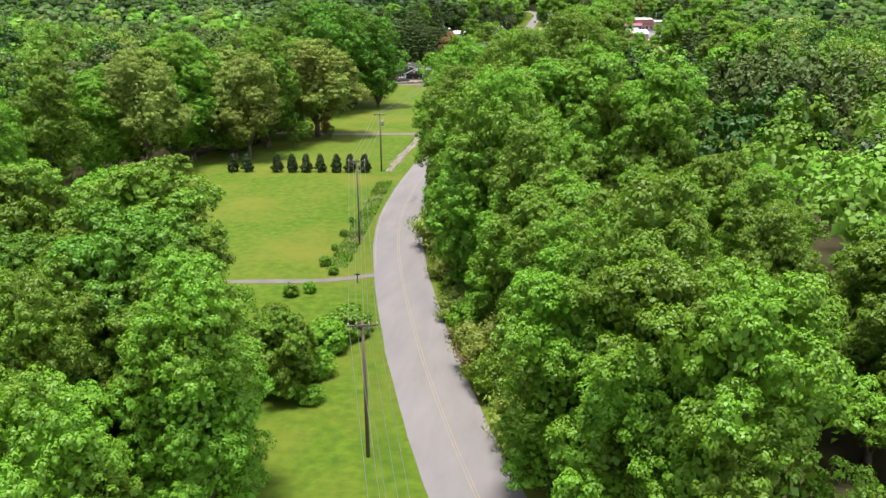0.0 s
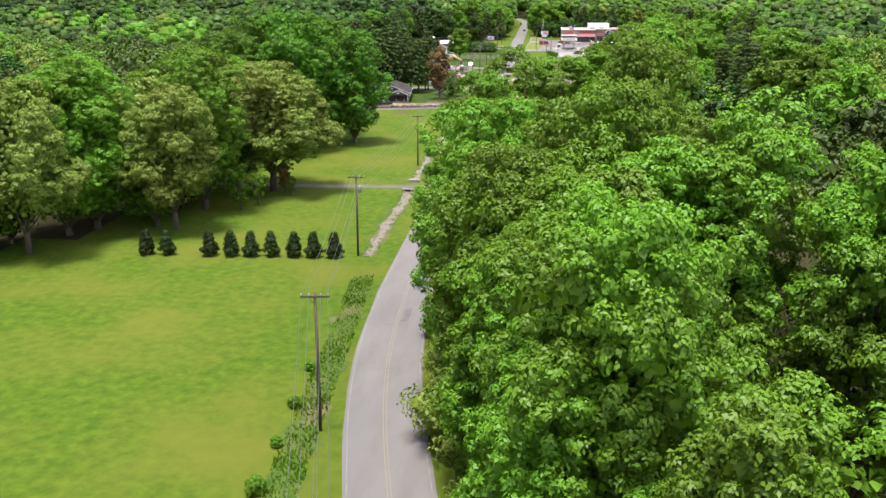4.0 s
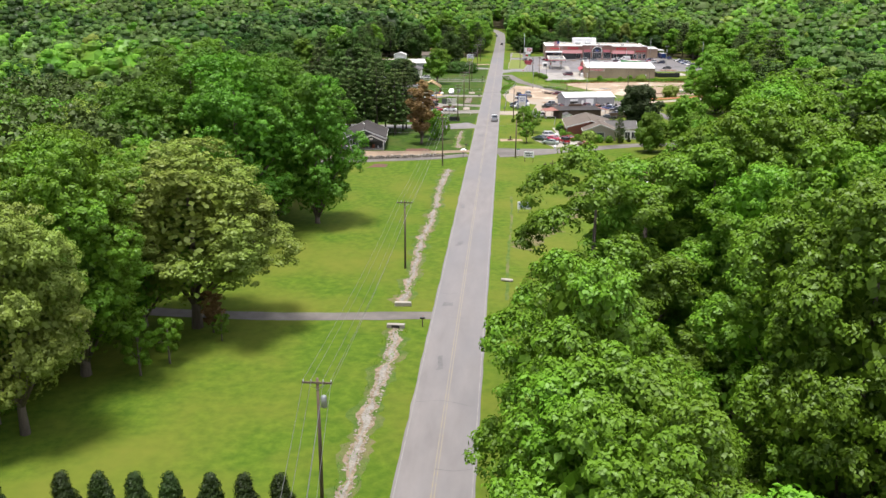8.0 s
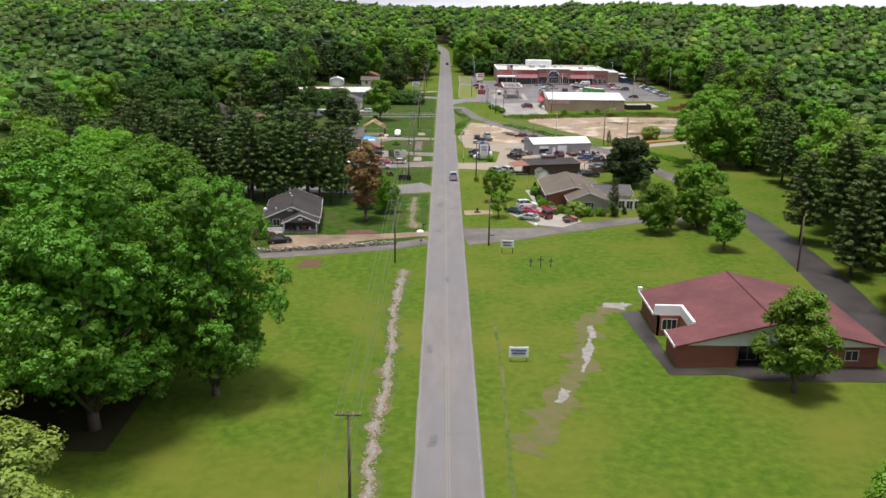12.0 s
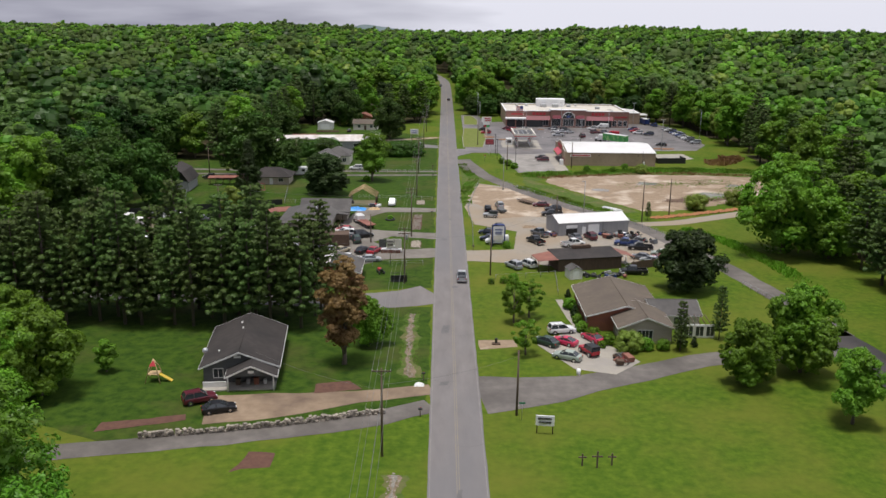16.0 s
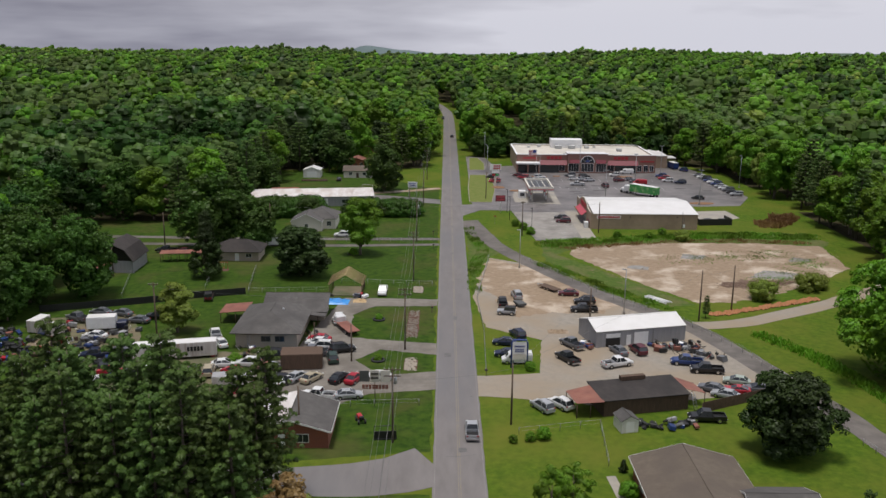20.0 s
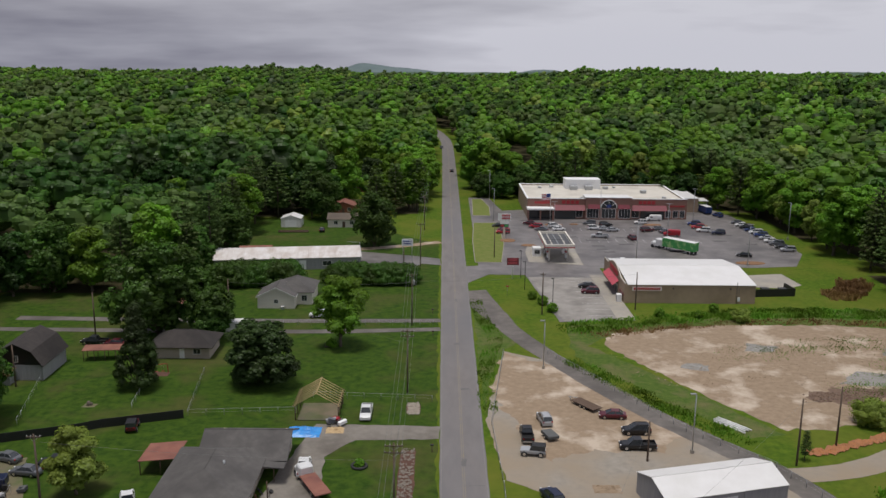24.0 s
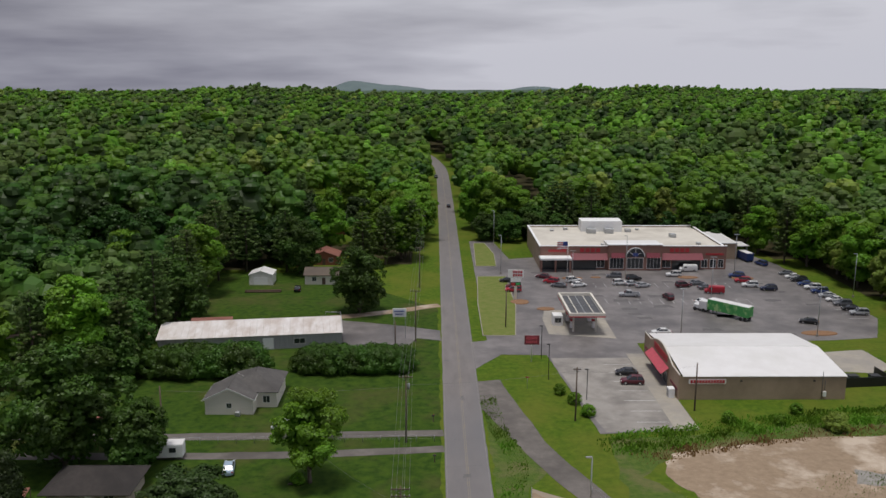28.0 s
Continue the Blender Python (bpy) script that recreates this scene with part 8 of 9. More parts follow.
def mailbox(x, y, turn=90):
    ob = tagged(empty("mailbox", x, y, 0, turn), "black roadside mailbox on a wooden post", "mailbox", "roadside mailboxes")
    box("post", -0.06, 0.06, -0.06, 0.06, 0, 1.05, POLE_WOOD, ob)
    bm = bmesh.new()
    add_box(bm, -0.12, 0.12, -0.3, 0.3, 1.05, 1.3, 0.05)
    part("box", bm, BLACK, ob)
    box("flag", 0.125, 0.14, -0.1, 0.0, 1.2, 1.4, RED, ob)


for x, y in ((1.4, 110.5), (-4.4, 217.5), (-4.6, 343.5), (-4.8, 331.5), (5.2, 417), (-5.0, 508), (-5.2, 524.5), (-4.6, 452)):
    mailbox(x, y)

# ---- ditches, wet ground, walls, fences and clutter ----
WATER = mat("shallow_muddy_water", (0.17, 0.155, 0.125), 0.2, alt=(0.28, 0.26, 0.225), scale=0.9, gloss=0.45)
REDMUD = mat("red_brown_soil", (0.075, 0.034, 0.024), 0.95, alt=(0.125, 0.06, 0.04), scale=1.2, detail=9, bump=0.06, bump_scale=4)
ORANGE_CLAY = mat("orange_clay", (0.4, 0.17, 0.07), 0.95, alt=(0.3, 0.14, 0.07), scale=1.0, bump=0.1, bump_scale=2)


DITCH_SOIL = mat("washed_ditch_soil", (0.17, 0.12, 0.08), 0.95, alt=(0.26, 0.2, 0.145), scale=1.6, detail=9, span=0.14, bump=0.05, bump_scale=6, alt2=(0.09, 0.075, 0.035), scale2=0.5)
WET_TURF = mat("soaked_turf", (0.085, 0.1, 0.02), 0.85, alt=(0.125, 0.1, 0.045), scale=0.6, detail=10, span=0.12, gloss=0.3)


def rock_scatter(name, line, width, count, size, material, label, seed, z=0.02):
    """Loose stones along a line, joined as one mass."""
    rng = random.Random(seed)
    pts = smooth_line(line, 1.0)
    verts, faces = [], []
    for k in range(count):
        p = pts[rng.randrange(len(pts))]
        s = size * rng.uniform(0.5, 1.5)
        c = Vector((p.x + rng.uniform(-width, width) / 2, p.y + rng.uniform(-0.5, 0.5) * max(1.0, width * 0.8), z + s * 0.25))
        o = len(verts)
        for dx, dy, dz in ((1, 0, 0), (0, 1, 0), (-1, 0, 0), (0, -1, 0), (0.2, 0.1, 0.8), (0, 0, -0.6)):
            verts.append((c.x + s * (dx + rng.uniform(-0.3, 0.3)), c.y + s * (dy + rng.uniform(-0.3, 0.3)), c.z + s * dz * rng.uniform(0.5, 0.9)))
        faces += [(o + a, o + b, o + 4) for a, b in ((0, 1), (1, 2), (2, 3), (3, 0))] + [(o + b, o + a, o + 5) for a, b in ((0, 1), (1, 2), (2, 3), (3, 0))]
    return tagged(mesh_ob(name, verts, faces, material), label, "stones", kind="stuff")


def grass_scatter(name, line, width, count, size, material, label, seed, z=0.0):
    """Tufts of long grass and weeds along a line."""
    rng = np.random.default_rng(seed)
    pts = smooth_line(line, 0.8)
    idx = rng.integers(0, len(pts), count)
    base = np.array([[p.x, p.y, 0] for p in pts])[idx] + np.stack([rng.uniform(-width, width, count) / 2, rng.uniform(-0.5, 0.5, count) * max(1.2, width * 0.8), np.full(count, z)], 1)
    a = rng.uniform(0, 2 * math.pi, count)
    patchy = np.sin(base[:, 0] * 0.43 + 2 * np.sin(base[:, 1] * 0.31)) * np.sin(base[:, 1] * 0.57 + 1.7 * np.sin(base[:, 0] * 0.37))
    h = size * rng.uniform(0.5, 1.5, count) * np.clip(0.75 + 0.5 * patchy, 0.4, 1.25)
    side = np.stack([np.cos(a), np.sin(a), np.zeros(count)], 1) * (h * 0.3)[:, None]
    tip = np.stack([rng.normal(0, 0.35, count) * h, rng.normal(0, 0.35, count) * h, h], 1)
    v = np.empty((count, 4, 3))
    v[:, 0], v[:, 1], v[:, 2], v[:, 3] = base - side, base + side, base + tip + side * 0.5, base + tip - side * 0.5
    ob = new(name, quads_mesh(name, v.reshape(-1, 3), material))
    return tagged(ob, label, "grass", kind="stuff")


for i, line in enumerate(([(-7.5, 177), (-7.6, 192.8), (-7.3, 205), (-7.6, 217.5)], [(-7.9, 224.6), (-7.8, 242.6), (-8.2, 255), (-7.6, 272), (-8.0, 298.2), (-7.5, 316)], [(-6.6, 344.5), (-7.3, 358), (-7.1, 373)], [(-2.6, 116.5), (-3.6, 129), (-5.0, 150), (-6.4, 168)])):
    strip("ditch_verge", line, 2.6, 0.012, ROUGH_GRASS, "rough trodden verge along the ditch", 1.3, 0.8)
    strip("ditch_bank", line, 1.1 if i < 2 else 1.0, 0.02, DITCH_SOIL if i != 3 else ROUGH_GRASS, "muddy eroded roadside ditch", 0.9, 0.7)
    if i < 2:
        strip("ditch_water", line, 0.42, 0.035, WATER, "shallow pale water in the ditch", 0.55, 0.6)
        rock_scatter("ditch_stones", line, 1.5, 620, 0.11, STONE, "pale stones lining the roadside ditch", i)
    if i == 2:
        rock_scatter("ditch_stones", line, 0.9, 220, 0.13, STONE, "stones lining the roadside ditch", i)
    grass_scatter("ditch_weeds", line, 3.0 if i != 3 else 2.8, 700 if i != 3 else 3600, 0.14 if i != 3 else 0.24, LEAF_WOODS if i != 3 else LEAF, "weeds along the ditch edge", i)
for y in (216.9, 224.9):
    hw = tagged(empty("concrete_culvert", -7.7, y), "dark culvert mouth under the driveway", "culvert")
    box("headwall", -1.1, 1.1, -0.3, 0.3, 0, 0.5, CONCRETE, hw)
    # thin black slab on the headwall stands in for the shade inside the pipe
    box("pipe_mouth", -0.5, 0.5, -0.33 if y < 220 else 0.301, -0.301 if y < 220 else 0.33, 0.05, 0.42, BLACK, hw)
strip("wet_track", [(26.5, 298), (21.5, 293), (19.4, 285), (18.2, 277), (14.5, 268.4), (11.4, 260), (7.6, 253)], 3.0, 0.018, WET_TURF, "muddy wet track across the lawn", 2.6, 0.7)
patch("puddle", [(20.6, 290), (19.7, 284), (18.2, 277.5), (17.3, 274), (18.0, 273.6), (19.2, 277), (20.6, 284), (21.2, 290)], 0.03, WATER, "long pale puddle on the church lawn", 1.1, 0.3)
patch("puddle_by_church", [(24, 298.5), (27, 297), (29, 299), (28, 301), (25, 300.5)], 0.03, WATER, "pale puddle by the church", 1.0, 0.4)
patch("puddle_small", [(14, 268.5), (12.8, 264.8), (13.6, 264.6), (15, 267.8)], 0.03, WATER, "small pale puddle on the lawn", 0.7, 0.3)
strip("swale", [(7.1, 290), (6.9, 267), (6.3, 246), (6.2, 228)], 0.45, 0.02, ROUGH_GRASS, "narrow wet swale beside the road", 0.25, 0.8)
pipe = tagged(tubes("culvert_pipe", [([(5.4, 236.4, 0.15), (7.0, 236.0, 0.15)], 0.28)], CONCRETE), "short concrete culvert pipe in the grass", "pipe")
patch("garden_bed", [(-20.0, 338.5), (-13.3, 340.2), (-15.6, 343.2), (-20.2, 341.8)], 0.05, REDMUD, "bare red-brown garden bed", 0.15)
patch("brick_path", [(-46.5, 326), (-36, 329.6), (-36.2, 331.4), (-46.5, 328.6)], 0.04, REDMUD, "red-brown soil strip beside the drive", 0.3)
patch("bare_earth", [(-27, 316.5), (-22.5, 317.5), (-22, 321), (-25.5, 321.3)], 0.02, REDMUD, "burnt bare patch in the lawn", 0.6)
patch("roadside_earth", [(4.2, 356), (10.5, 357.5), (10, 360.6), (4.2, 360.4)], 0.02, DIRT, "tan bare earth pull-in by the road", 0.3)

patch("earth_bank", [(14.2, 97), (13.4, 92), (17.6, 85), (22.2, 82), (23.4, 84.5), (19.6, 90.5), (16.6, 96)], 0.03, REDMUD, "bare brown earth bank under the trees", 0.6)
# dry-laid stone wall: single stones
stone_wall = tagged(empty("stone_wall"), "low dry-laid wall of rough field stones", "wall")
stone_meshes = []
for k in range(5):
    rng = random.Random(k)
    v = [(sx * 0.28 * rng.uniform(0.7, 1.1), sy * 0.2 * rng.uniform(0.7, 1.1), sz * 0.15 * rng.uniform(0.7, 1.1)) for sx in (-1, 1) for sy in (-1, 1) for sz in (-1, 1)]
    me = bpy.data.meshes.new("stone")
    me.from_pydata(v, [], [(0, 1, 3, 2), (4, 6, 7, 5), (0, 4, 5, 1), (2, 3, 7, 6), (0, 2, 6, 4), (1, 5, 7, 3)])
    me.materials.append(STONE)
    stone_meshes.append(me)
wl_pts = smooth_line([(-40, 324.6), (-30, 326.6), (-20.9, 329), (-15.4, 330.8), (-9.8, 332.4)], 0.52)
rng = random.Random(3)
count = 0
for p in wl_pts:
    for row in range(4):
        if count < 290 and (row < 3 or rng.random() < 0.5):
            ob = new("stone", stone_meshes[rng.randrange(5)])
            ob.parent = stone_wall
            ob.matrix_basis = pose(p.x + rng.uniform(-0.14, 0.14), p.y + rng.uniform(-0.15, 0.15), 0.12 + row * 0.2, rng.uniform(-12, 12), rng.uniform(-12, 12), rng.uniform(0, 360))
            count += 1

# brush and rough ground
patch("weedy_strip", [(4.4, 466), (4.4, 540), (7.5, 522), (13, 504), (9.4, 499), (6, 482)], 0.012, ROUGH_GRASS, "weedy strip between road and lane", 0.5)
patch("brushy_bank", [(25, 517), (44, 519), (76, 527), (100, 532), (108, 520), (103, 513), (60, 516), (34, 510), (28, 503), (46, 472), (53, 459), (47, 458), (36, 474), (24, 496)], 0.012, ROUGH_GRASS, "brushy rough bank round the dirt field", 0.8)
grass_scatter("tall_weeds", [(4.9, 468), (5.2, 480), (6.4, 496), (8.5, 508), (6.5, 520), (5.2, 536)], 3.4, 4600, 0.25, LEAF_WOODS, "tall green weeds beside the lane", 21)
grass_scatter("bank_brush", [(27, 514), (44, 520), (60, 524), (80, 527), (104, 526)], 9, 9000, 0.5, LEAF_WOODS, "green brush on the bank behind the shop", 22)
grass_scatter("dry_brush", [(30, 509), (50, 516), (75, 520), (100, 519)], 5, 3000, 0.4, LEAF_RUST, "dry brown brush at the field's edge", 23)
grass_scatter("field_weeds", [(74, 479), (84, 487), (94, 499)], 9, 2600, 0.2, LEAF_WOODS, "sparse green weeds on the bare dirt", 27)
grass_scatter("lane_brush", [(23, 493), (34, 474), (45, 457)], 4.5, 3600, 0.35, LEAF_WOODS, "rough grass along the back lane", 24)
grass_scatter("rusty_reeds", [(98, 541), (104, 548), (109, 556)], 7, 3500, 1.0, LEAF_RUST, "rusty brown reeds by the car park", 25)
grass_scatter("far_bank_weeds", [(60, 440), (66, 428), (70, 412), (72, 396)], 4, 2600, 0.5, LEAF, "rough grass along the far lane", 26)
for pts in ([(60, 500), (66, 499), (68, 503), (62, 505)], [(72, 482), (82, 480), (86, 486), (78, 489)], [(44, 490), (49, 488), (50, 491), (46, 493)], [(88, 498), (93, 497), (95, 501), (90, 502)]):
    patch("field_puddle", pts, 0.03, WATER, "shallow puddle on the bare dirt", 0.9, 0.8)
patch("black_spoil", [(64, 473), (70, 471.8), (76, 474), (83, 478), (78, 479.5), (70, 480), (63, 477)], 0.032, MUD, "dark spoil spread on the dirt field", 1.6, 0.5)
rock_scatter("spoil_lumps", [(64, 475), (72, 476), (82, 479)], 5, 240, 0.22, MUD, "dark lumps of spoil on the dirt field", 34)
rock_scatter("field_clods", [(40, 490), (60, 488), (80, 494), (98, 502)], 22, 500, 0.13, DIRT, "clods of dry dirt on the bare field", 35)
patch("tan_lot", [(6.2, 476), (9.7, 497.5), (20, 490.6), (36.6, 459.6), (31, 452.5), (20, 453), (13, 449), (9, 462)], 0.034, DIRT, "tan dirt end of the car lot", 1.4, 0.8)
grass_scatter("green_regrowth", [(58, 498), (72, 502), (90, 507)], 11, 2600, 0.2, LEAF_WOODS, "thin green regrowth on the dirt field", 27)
grass_scatter("field_weeds", [(70, 470), (84, 480), (98, 494)], 10, 900, 0.2, LEAF_WOODS, "scattered weeds on the dirt field", 28)
rock_scatter("clay_ridge", [(55, 452.3), (62, 455), (70, 459), (80.6, 464)], 1.8, 420, 0.5, ORANGE_CLAY, "ridge of orange clay lumps by the lane", 31)
pipes = tagged(empty("pipe_stack", 45.4, 462.4, 0, 38), "stack of long white plastic pipes", "pipe stack")
for k in range(7):
    tubes("pipe", [([(-0.9 + 0.3 * k, -3.0 + 0.2 * (k % 3), 0.12 + 0.2 * (k % 2)), (-0.9 + 0.3 * k, 3.0 + 0.3 * (k % 2), 0.12 + 0.2 * (k % 2))], 0.12)], SIGN_WHITE, pipes)
for k, (x, y) in enumerate(((-8.0, 420), (-8.3, 444), (-8.0, 467))):
    n = (424.5, 452.5, 470.5)[k]
    strip("lined_ditch", [(x, y if k != 1 else 437), (x, n)], 2.4, 0.02, REDMUD, "stone-lined roadside ditch", 0.2, 1.0)
    rock_scatter("lining_stones", [(x, y if k != 1 else 437), (x, n)], 2.0, 240, 0.2, STONE, "grey stones lining the ditch", 40 + k)


def fence_line(name, pts, h, material, label, step=2.4, solid=True):
    ob = tagged(empty(name), label, "fence")
    line = [Vector((x, y, 0)) for x, y in pts]
    for a, b in zip(line, line[1:]):
        n = max(1, int((b - a).length / step))
        d = (b - a).normalized()
        turn = math.degrees(math.atan2(d.y, d.x))
        for k in range(n + 1):
            p = a.lerp(b, k / n)
            tubes("post", [([(p.x, p.y, 0), (p.x, p.y, h)], 0.05)], STEEL if not solid else material, ob, sides=4)
        for k in range(n):
            p, q = a.lerp(b, k / n), a.lerp(b, (k + 1) / n)
            if solid:
                nrm = Vector((-d.y, d.x, 0)) * 0.03
                v = [p - nrm, q - nrm, q + nrm, p + nrm]
                mesh_ob("panel", [(c.x, c.y, 0.05) for c in v] + [(c.x, c.y, h - 0.05) for c in v], [(3, 2, 1, 0), (4, 5, 6, 7), (0, 1, 5, 4), (1, 2, 6, 5), (2, 3, 7, 6), (3, 0, 4, 7)], material, ob)
            else:
                tubes("rail", [([(p.x, p.y, h - 0.04), (q.x, q.y, h - 0.04)], 0.025), ([(p.x, p.y, h * 0.5), (q.x, q.y, h * 0.5)], 0.012)], STEEL, ob, sides=4)
    return ob


fence_line("screen_fence", [(-86, 449.5), (-74, 453.5), (-62, 458), (-58.7, 459.9), (-46.5, 464)], 1.6, BLACK, "black screened fence behind the repair yard")
fence_line("plank_fence", [(38.3, 402.8), (46, 406.6), (54, 410.6)], 1.8, DARK_WOOD, "dark weathered plank fence beside the shack", 1.2)
for pts in ([(-56.4, 467.6), (-59, 489.5)], [(-72.9, 460.7), (-78.1, 482.5)], [(-46.1, 465.3), (-48.5, 485.1)], [(-46, 465), (-28, 466.5)], [(-4.8, 472), (-26, 473.5)], [(18.6, 497), (37, 460), (47, 447), (53.5, 430), (57, 414)], [(9, 394.5), (21.5, 397.5), (20.5, 385)], [(-60, 515), (-5, 516)], [(5.2, 417), (5.8, 440), (5.2, 462), (9.5, 497)], [(-13, 404), (-6, 404.5)], [(-20.5, 403.6), (-13, 403.9)]):
    fence_line("wire_fence", pts, 1.2, STEEL, "thin wire fence on steel posts", 3.0, False)
fence_line("plank_rail_fence", [(58.5, 392), (62, 380), (65, 368)], 1.1, DARK_WOOD, "dark post fence along the lane", 2.4, False)


def junk_pile(x, y, w, d, count, seed, label):
    """A heap of scrap: panels, frames, tyres and boxes, each a part."""
    rng = random.Random(seed)
    ob = tagged(empty("scrap_heap", x, y), label, "scrap heap", "scrap in the yards")
    mats = [BLACK, DARK_SIDING, STEEL, RUSTY_METAL, SIGN_WHITE, DARK_WOOD, BLACK, GREY_SIDING, RUBBER, PAINTS["grey"], PAINTS["blue"], PAINTS["red"]]
    for k in range(count):
        u, v = rng.uniform(-w, w) / 2, rng.uniform(-d, d) / 2
        kind = rng.random()
        if kind < 0.3:
            bm = bmesh.new()
            r = rng.uniform(0.28, 0.4)
            bmesh.ops.create_cone(bm, cap_ends=True, segments=10, radius1=r, radius2=r, depth=0.22, matrix=pose(u, v, 0.2 + rng.uniform(0, 0.5), rng.uniform(-40, 40), rng.uniform(-40, 40), 0))
            bmesh.ops.inset_region(bm, faces=[f for f in bm.faces if len(f.verts) > 4], thickness=r * 0.35, depth=-0.06)
            part("tyre", bm, RUBBER, ob)
        elif kind < 0.55:
            tubes("frame_tube", [([(u, v, 0.1), (u + rng.uniform(-1.2, 1.2), v + rng.uniform(-1, 1), rng.uniform(0.4, 1.5)), (u + rng.uniform(-1.5, 1.5), v + rng.uniform(-1, 1), 0.1)], 0.05)], rng.choice(mats), ob, sides=5)
        else:
            bm = bmesh.new()
            sx, sy, sz = rng.uniform(0.2, 0.9), rng.uniform(0.2, 0.7), rng.uniform(0.15, 0.55)
            add_box(bm, -sx, sx, -sy, sy, 0, sz * 1.6, 0.05, pose(u, v, rng.uniform(0, 0.35), rng.uniform(-15, 15), rng.uniform(-15, 15), rng.uniform(0, 180)))
            part("scrap_panel", bm, rng.choice(mats), ob)
    return ob


for i, (x, y, w, d, c) in enumerate(((-73, 431, 9, 6, 44), (-66, 430, 6, 5, 26), (-78, 440, 6, 6, 22), (-60, 421.5, 5, 4, 18), (-61.5, 414.5, 4, 5, 18), (-32.5, 419.5, 5, 4, 16), (-36, 425, 5, 3, 12), (-55, 425.5, 6, 3, 12), (-28, 436, 3, 7, 14), (-46, 427, 4, 3, 10), (41, 430.5, 7, 4, 30), (46, 427.5, 5, 4, 22), (38.5, 432.5, 3, 3, 10), (24.5, 432.6, 3, 4, 14), (30, 397.5, 5, 2, 14), (34, 398.2, 4, 2, 12), (26.5, 352, 2, 4, 16), (-20.6, 461.8, 2.4, 3, 10), (-38.5, 428.2, 4, 1.6, 8), (-64, 437, 5, 4, 14), (-70, 440, 7, 5, 26), (-76, 426, 6, 4, 22), (-58, 416, 5, 3, 16), (-68, 419, 6, 4, 22), (-52, 418, 4, 3, 12), (44, 432.5, 5, 3, 18), (-82, 430, 6, 8, 34), (-80, 422, 7, 6, 34), (-86, 436, 5, 6, 22), (-72, 423, 6, 4, 20))):
    junk_pile(x, y, w, d, c, i, "jumbled scrap of dark car parts and tyres" if i != 16 else "heap of dark motorcycle parts on concrete")

# tarpaulins, planters, play things
TARP = mat("blue_tarpaulin", (0.03, 0.2, 0.55), 0.4, alt=(0.05, 0.3, 0.7), scale=0.8)


def crumple(name, x, y, w, d, h, material, label, category, seed):
    n = 10
    rng = np.random.default_rng(seed)
    v = []
    for j in range(n + 1):
        for i in range(n + 1):
            u, t = i / n - 0.5, j / n - 0.5
            e = max(0, 1 - 4 * max(u * u, t * t))
            v.append((x + u * w + rng.normal(0, 0.05), y + t * d + rng.normal(0, 0.05), 0.04 + e * h * rng.uniform(0.4, 1.0)))
    f = [(j * (n + 1) + i, j * (n + 1) + i + 1, (j + 1) * (n + 1) + i + 1, (j + 1) * (n + 1) + i) for j in range(n) for i in range(n)]
    return tagged(mesh_ob(name, v, f, material), label, category)


crumple("blue_tarpaulin", -25.4, 458.8, 5.4, 4.0, 0.9, TARP, "crumpled bright blue tarpaulin over a heap", "tarpaulin", 1)
crumple("blue_cover", -31.5, 426.6, 3.2, 2.2, 1.2, TARP, "blue plastic cover by the house wall", "tarpaulin", 2)
crumple("rubble_heap", -20.5, 459.5, 3.0, 2.2, 0.6, NEW_WOOD, "heap of broken boards and rubble", "rubble", 3)
crumple("white_sack", -5.2, 341.8, 1.4, 1.0, 0.5, SIGN_WHITE, "white plastic sacks beside the mailbox", "sacks", 4)
crumple("dirt_mound", 20.5, 440.5, 4.0, 2.4, 0.5, DIRT, "low mound of tan dirt", "mound", 5)
for x, y in ((-15.4, 446.9), (-13.9, 423.9)):
    ob = tagged(empty("tyre_planter", x, y), "black ring planter round a small shrub", "planter")
    ring = [(1.1 * math.cos(a), 1.1 * math.sin(a), 0.18) for a in np.linspace(0, 2 * math.pi, 19)]
    tubes("ring", [(ring, 0.22)], RUBBER, ob, sides=6)
    plant(BUSH[0], x, y, 0.55)
swing = tagged(empty("play_tower", -43.8, 342.4), "small wooden play tower with a yellow slide", "play tower")
tubes("frame", [([(sx * 1.1, sy * 1.1, 0), (sx * 0.5, sy * 0.5, 2.3), (0, 0, 3.4)], 0.07) for sx in (-1, 1) for sy in (-1, 1)], NEW_WOOD, swing)
box("platform", -0.8, 0.8, -0.8, 0.8, 1.2, 1.3, NEW_WOOD, swing)
slab("tower_roof", [(-0.5, -0.6, 2.5), (0.5, -0.6, 2.5), (0, 0, 3.4)], 0.05, RED, swing)
slab("slide", [(0.6, -0.35, 1.3), (2.6, -0.35, 0.1), (2.6, 0.35, 0.1), (0.6, 0.35, 1.3)], 0.08, mat("yellow_plastic", (0.6, 0.42, 0.06), 0.5), swing)
tractor = tagged(empty("red_tractor", -14.6, 398.2, 0, 20), "small red garden tractor on the grass", "tractor")
box("bonnet", -0.35, 0.35, 0.0, 1.3, 0.5, 1.0, RED, tractor, bevel=0.06)
box("seat", -0.3, 0.3, -0.7, -0.2, 0.7, 1.15, BLACK, tractor, bevel=0.05)
wheels(tractor, 0.6, 0.9, -0.6, 0.38)
cage = tagged(empty("black_mesh_cage", -10.6, 393.2, 0, 5), "low black mesh cage beside the pole", "cage")
box("base", -1.6, 1.6, -0.9, 0.9, 0.0, 0.2, BLACK, cage)
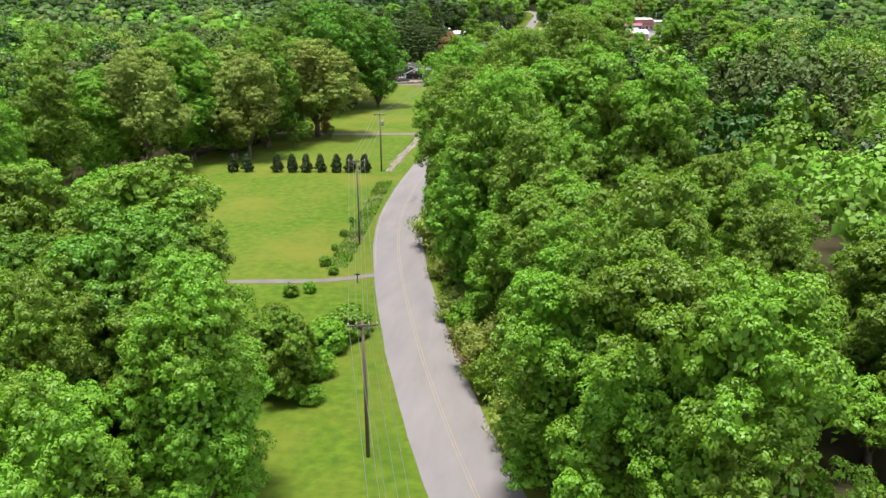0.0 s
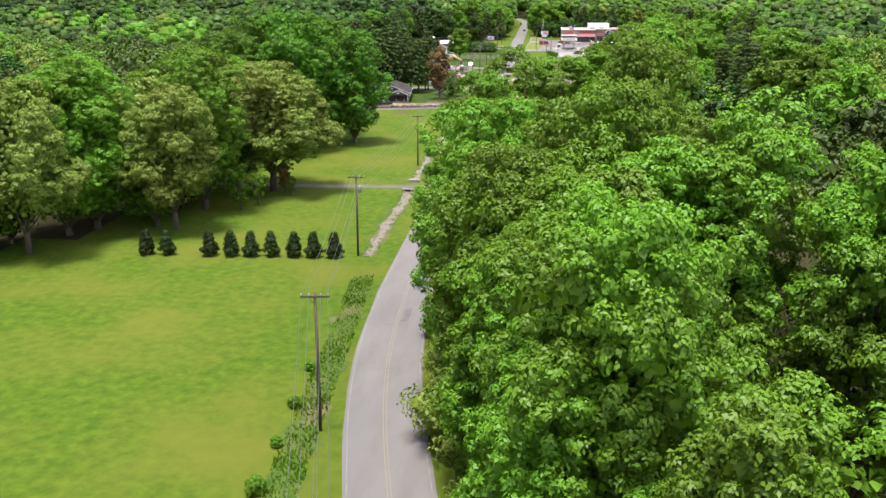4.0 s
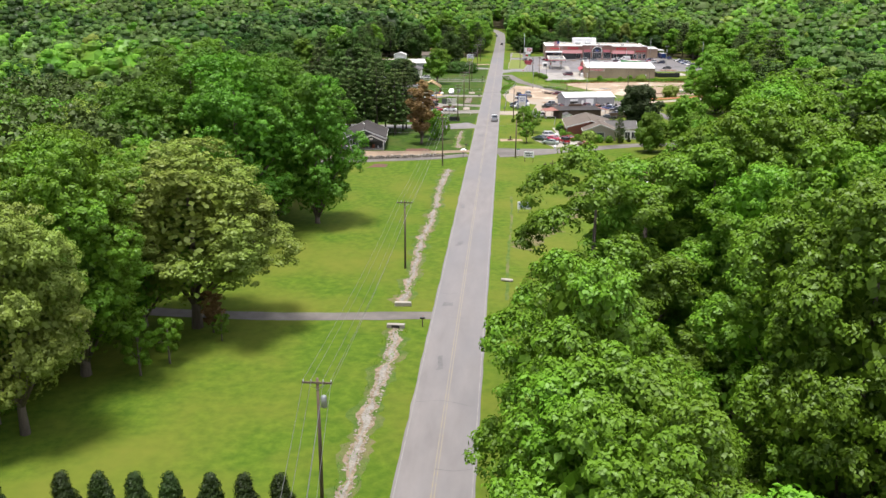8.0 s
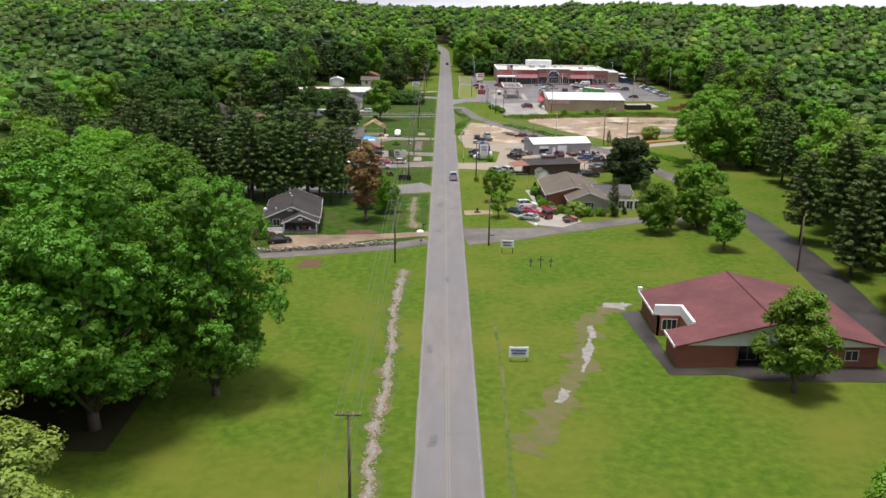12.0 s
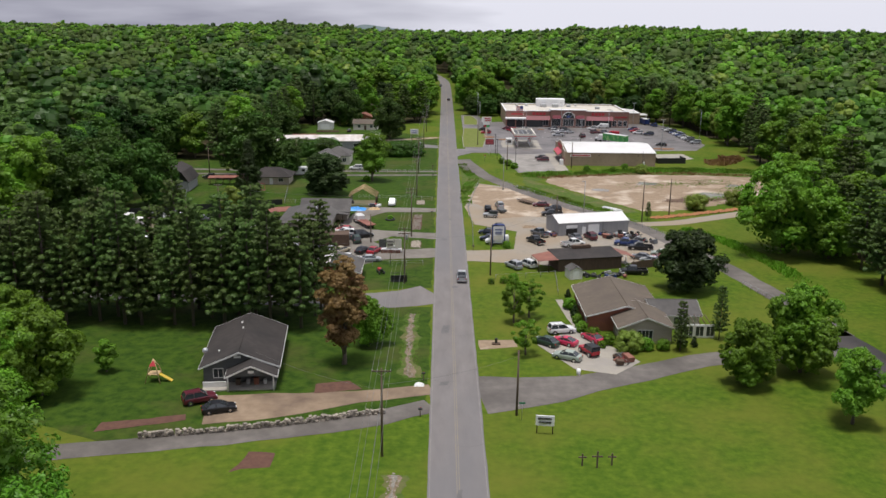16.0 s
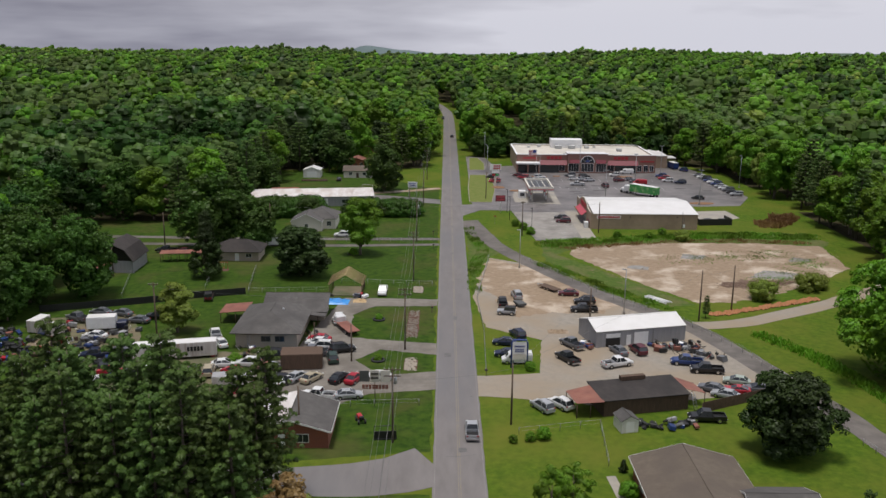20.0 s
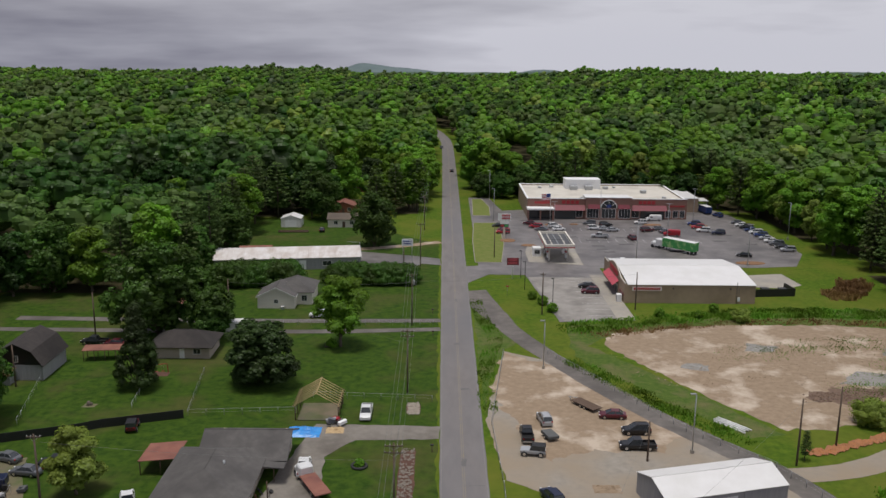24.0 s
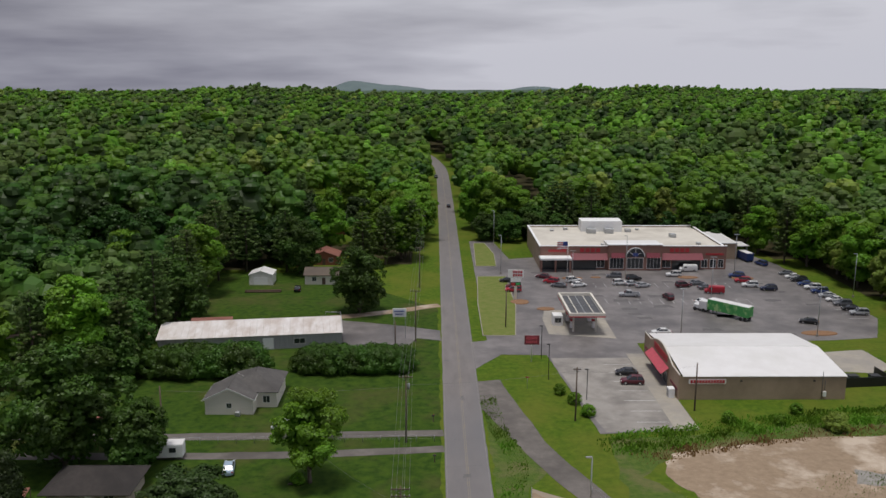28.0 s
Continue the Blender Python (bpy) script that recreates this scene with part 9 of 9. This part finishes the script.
tubes("frame", [([(-1.6, -0.9, 0.2), (-1.6, -0.9, 1.4), (1.6, -0.9, 1.4), (1.6, -0.9, 0.2)], 0.06), ([(-1.6, 0.9, 0.2), (-1.6, 0.9, 1.4), (1.6, 0.9, 1.4), (1.6, 0.9, 0.2)], 0.06)], BLACK, cage)
box("mesh_panel", -1.55, 1.55, -0.88, -0.84, 0.25, 1.35, BLACK, cage)
for i, x in enumerate((-38.9, -38.0, -37.1, -36.0)):
    bn = tagged(empty("wheelie_bin", x, 408.6), "upright plastic wheelie bin by the trailer", "bin", "bins by the trailer")
    bm = bmesh.new()
    add_box(bm, -0.3, 0.3, -0.35, 0.35, 0.05, 1.0, 0.05)
    part("tub", bm, BLACK if i < 3 else PINK_RED, bn)
    box("lid", -0.33, 0.33, -0.38, 0.38, 1.0, 1.06, BLACK if i < 3 else PINK_RED, bn)
pipe_stub = tagged(tubes("fallen_log", [([(-27.4, 500.2, 0.15), (-25.6, 500.8, 0.15)], 0.14)], BARK), "short fallen log under the tree", "log")
log_row = tagged(tubes("log_row", [([(-58, 616 + 0.4 * k, 0.25 + 0.3 * (k % 2)), (-48, 616.6 + 0.4 * k, 0.25 + 0.3 * (k % 2))], 0.22) for k in range(3)], DARK_WOOD), "row of dark logs before the white shed", "logs")

# tar patches, sealed cracks and worn places in the asphalt
TAR = mat("tar_patch", (0.09, 0.085, 0.085), 0.7, alt=(0.13, 0.122, 0.12), scale=1.5, detail=8)
tar_rnd = random.Random(77)
for k in range(16):
    y = 150 + k * 27 + tar_rnd.uniform(-8, 8)
    x, w, n = tar_rnd.choice((-1.8, 1.7, 0.2)) + tar_rnd.uniform(-0.6, 0.6), tar_rnd.uniform(0.3, 0.8), tar_rnd.uniform(0.5, 2.2)
    patch("tar_patch", [(x - w, y - n), (x + w, y - n * 0.8), (x + w * 0.9, y + n), (x - w * 0.8, y + n * 0.9)], 0.058, TAR, "dark tar patch on the worn road", 0.35, 0.4)
for k in range(26):
    y = 140 + k * 19 + tar_rnd.uniform(-7, 7)
    x0, x1 = (-3.2, tar_rnd.uniform(-0.6, 3.2)) if k % 2 else (tar_rnd.uniform(-2, 0.6), 3.2)
    strip("sealed_crack", [(x0, y), ((x0 + x1) / 2, y + tar_rnd.uniform(-0.5, 0.5)), (x1, y + tar_rnd.uniform(-0.7, 0.7))], 0.09, 0.06, TAR, "dark sealed crack across the road", 0.1, 0.6)
for k in range(30):
    x, y = tar_rnd.uniform(24, 100), tar_rnd.uniform(576, 640)
    n = tar_rnd.uniform(1.0, 3.0)
    patch("wet_stain", [(x - n, y - n * 0.5), (x + n, y - n * 0.4), (x + n * 0.8, y + n * 0.5), (x - n * 0.9, y + n * 0.4)], 0.048, TAR, "damp dark stain on the car park", 0.8, 0.5)

# small things in the yards
stump = tagged(empty("tree_stump", -64.4, 469.1), "dark old tree stump in the grass", "stump")
tubes("stub", [([(0, 0, -0.1), (0.05, 0, 0.75)], [0.42, 0.3]), ([(0.5, 0.1, -0.1), (0.42, 0.05, 0.5)], [0.26, 0.2])], BARK, stump)
patch("stump_earth", [(-65.6, 468.4), (-63.2, 468.2), (-62.9, 469.8), (-65.4, 470.0)], 0.012, TRODDEN, "bare ring of earth round the stump", 0.3, 0.5)
lawn_chair = tagged(empty("plastic_chair", -31.7, 489.6, 0, 25), "white plastic garden chair on the lawn", "chair")
box("seat", -0.26, 0.26, -0.26, 0.26, 0.4, 0.46, SIGN_WHITE, lawn_chair, bevel=0.02)
box("backrest", -0.26, 0.26, 0.22, 0.28, 0.46, 0.95, SIGN_WHITE, lawn_chair, bevel=0.02)
for sx in (-0.22, 0.22):
    for sy in (-0.22, 0.22):
        tubes("leg", [([(sx * 1.1, sy * 1.1, 0), (sx, sy, 0.4)], 0.03)], SIGN_WHITE, lawn_chair, sides=5)
swing_set = tagged(empty("red_swing_frame", -56.9, 484.5, 0, 12), "small red metal swing frame on the lawn", "swing")
tubes("frame", [([(-1.6, -0.7, 0), (-1.5, 0, 1.9), (-1.6, 0.7, 0)], 0.05), ([(1.6, -0.7, 0), (1.5, 0, 1.9), (1.6, 0.7, 0)], 0.05), ([(-1.5, 0, 1.9), (1.5, 0, 1.9)], 0.05)], RED, swing_set)
for x in (-0.6, 0.6):
    box("swing_seat", x - 0.22, x + 0.22, -0.1, 0.1, 0.5, 0.54, RED, swing_set)
    tubes("chain", [([(x - 0.2, 0, 0.52), (x - 0.2, 0, 1.9)], 0.015), ([(x + 0.2, 0, 0.52), (x + 0.2, 0, 1.9)], 0.015)], STEEL, swing_set, sides=4)
patch("worn_earth", [(-58.6, 483.4), (-55.4, 483.2), (-55, 485.4), (-58.4, 485.8)], 0.012, REDMUD, "worn earth under the swing", 0.4, 0.6)
barrel = tagged(empty("white_barrel", 18.7, 346.4), "white plastic barrel at the corner of the drive", "barrel")
tubes("drum", [([(0, 0, 0), (0, 0, 0.45), (0, 0, 0.9)], [0.29, 0.33, 0.29])], SIGN_WHITE, barrel, sides=14)
tubes("hoop", [([(0, 0, 0.28), (0, 0, 0.33)], 0.335)], STEEL, barrel, sides=14)
stand = tagged(empty("dark_roadside_stand", 7.0, 358.6), "dark low stand on the bare pull-in", "stand")
box("base", -0.7, 0.7, -0.4, 0.4, 0.0, 0.25, DARK_WOOD, stand, bevel=0.03)
box("post", -0.2, 0.2, -0.15, 0.15, 0.25, 1.1, BLACK, stand, bevel=0.05)
for k, (x, y) in enumerate(((20.6, 383.5), (19.7, 377.5), (20.2, 372), (22.6, 357.6), (26.2, 357.6), (35.6, 357.8), (37.8, 358.4))):
    plant(BUSH[0] if k % 2 else BUSH[1], x + 1.6, y, 0.5 + 0.08 * (k % 3), label="low clipped shrub in the house border", group="border shrubs")
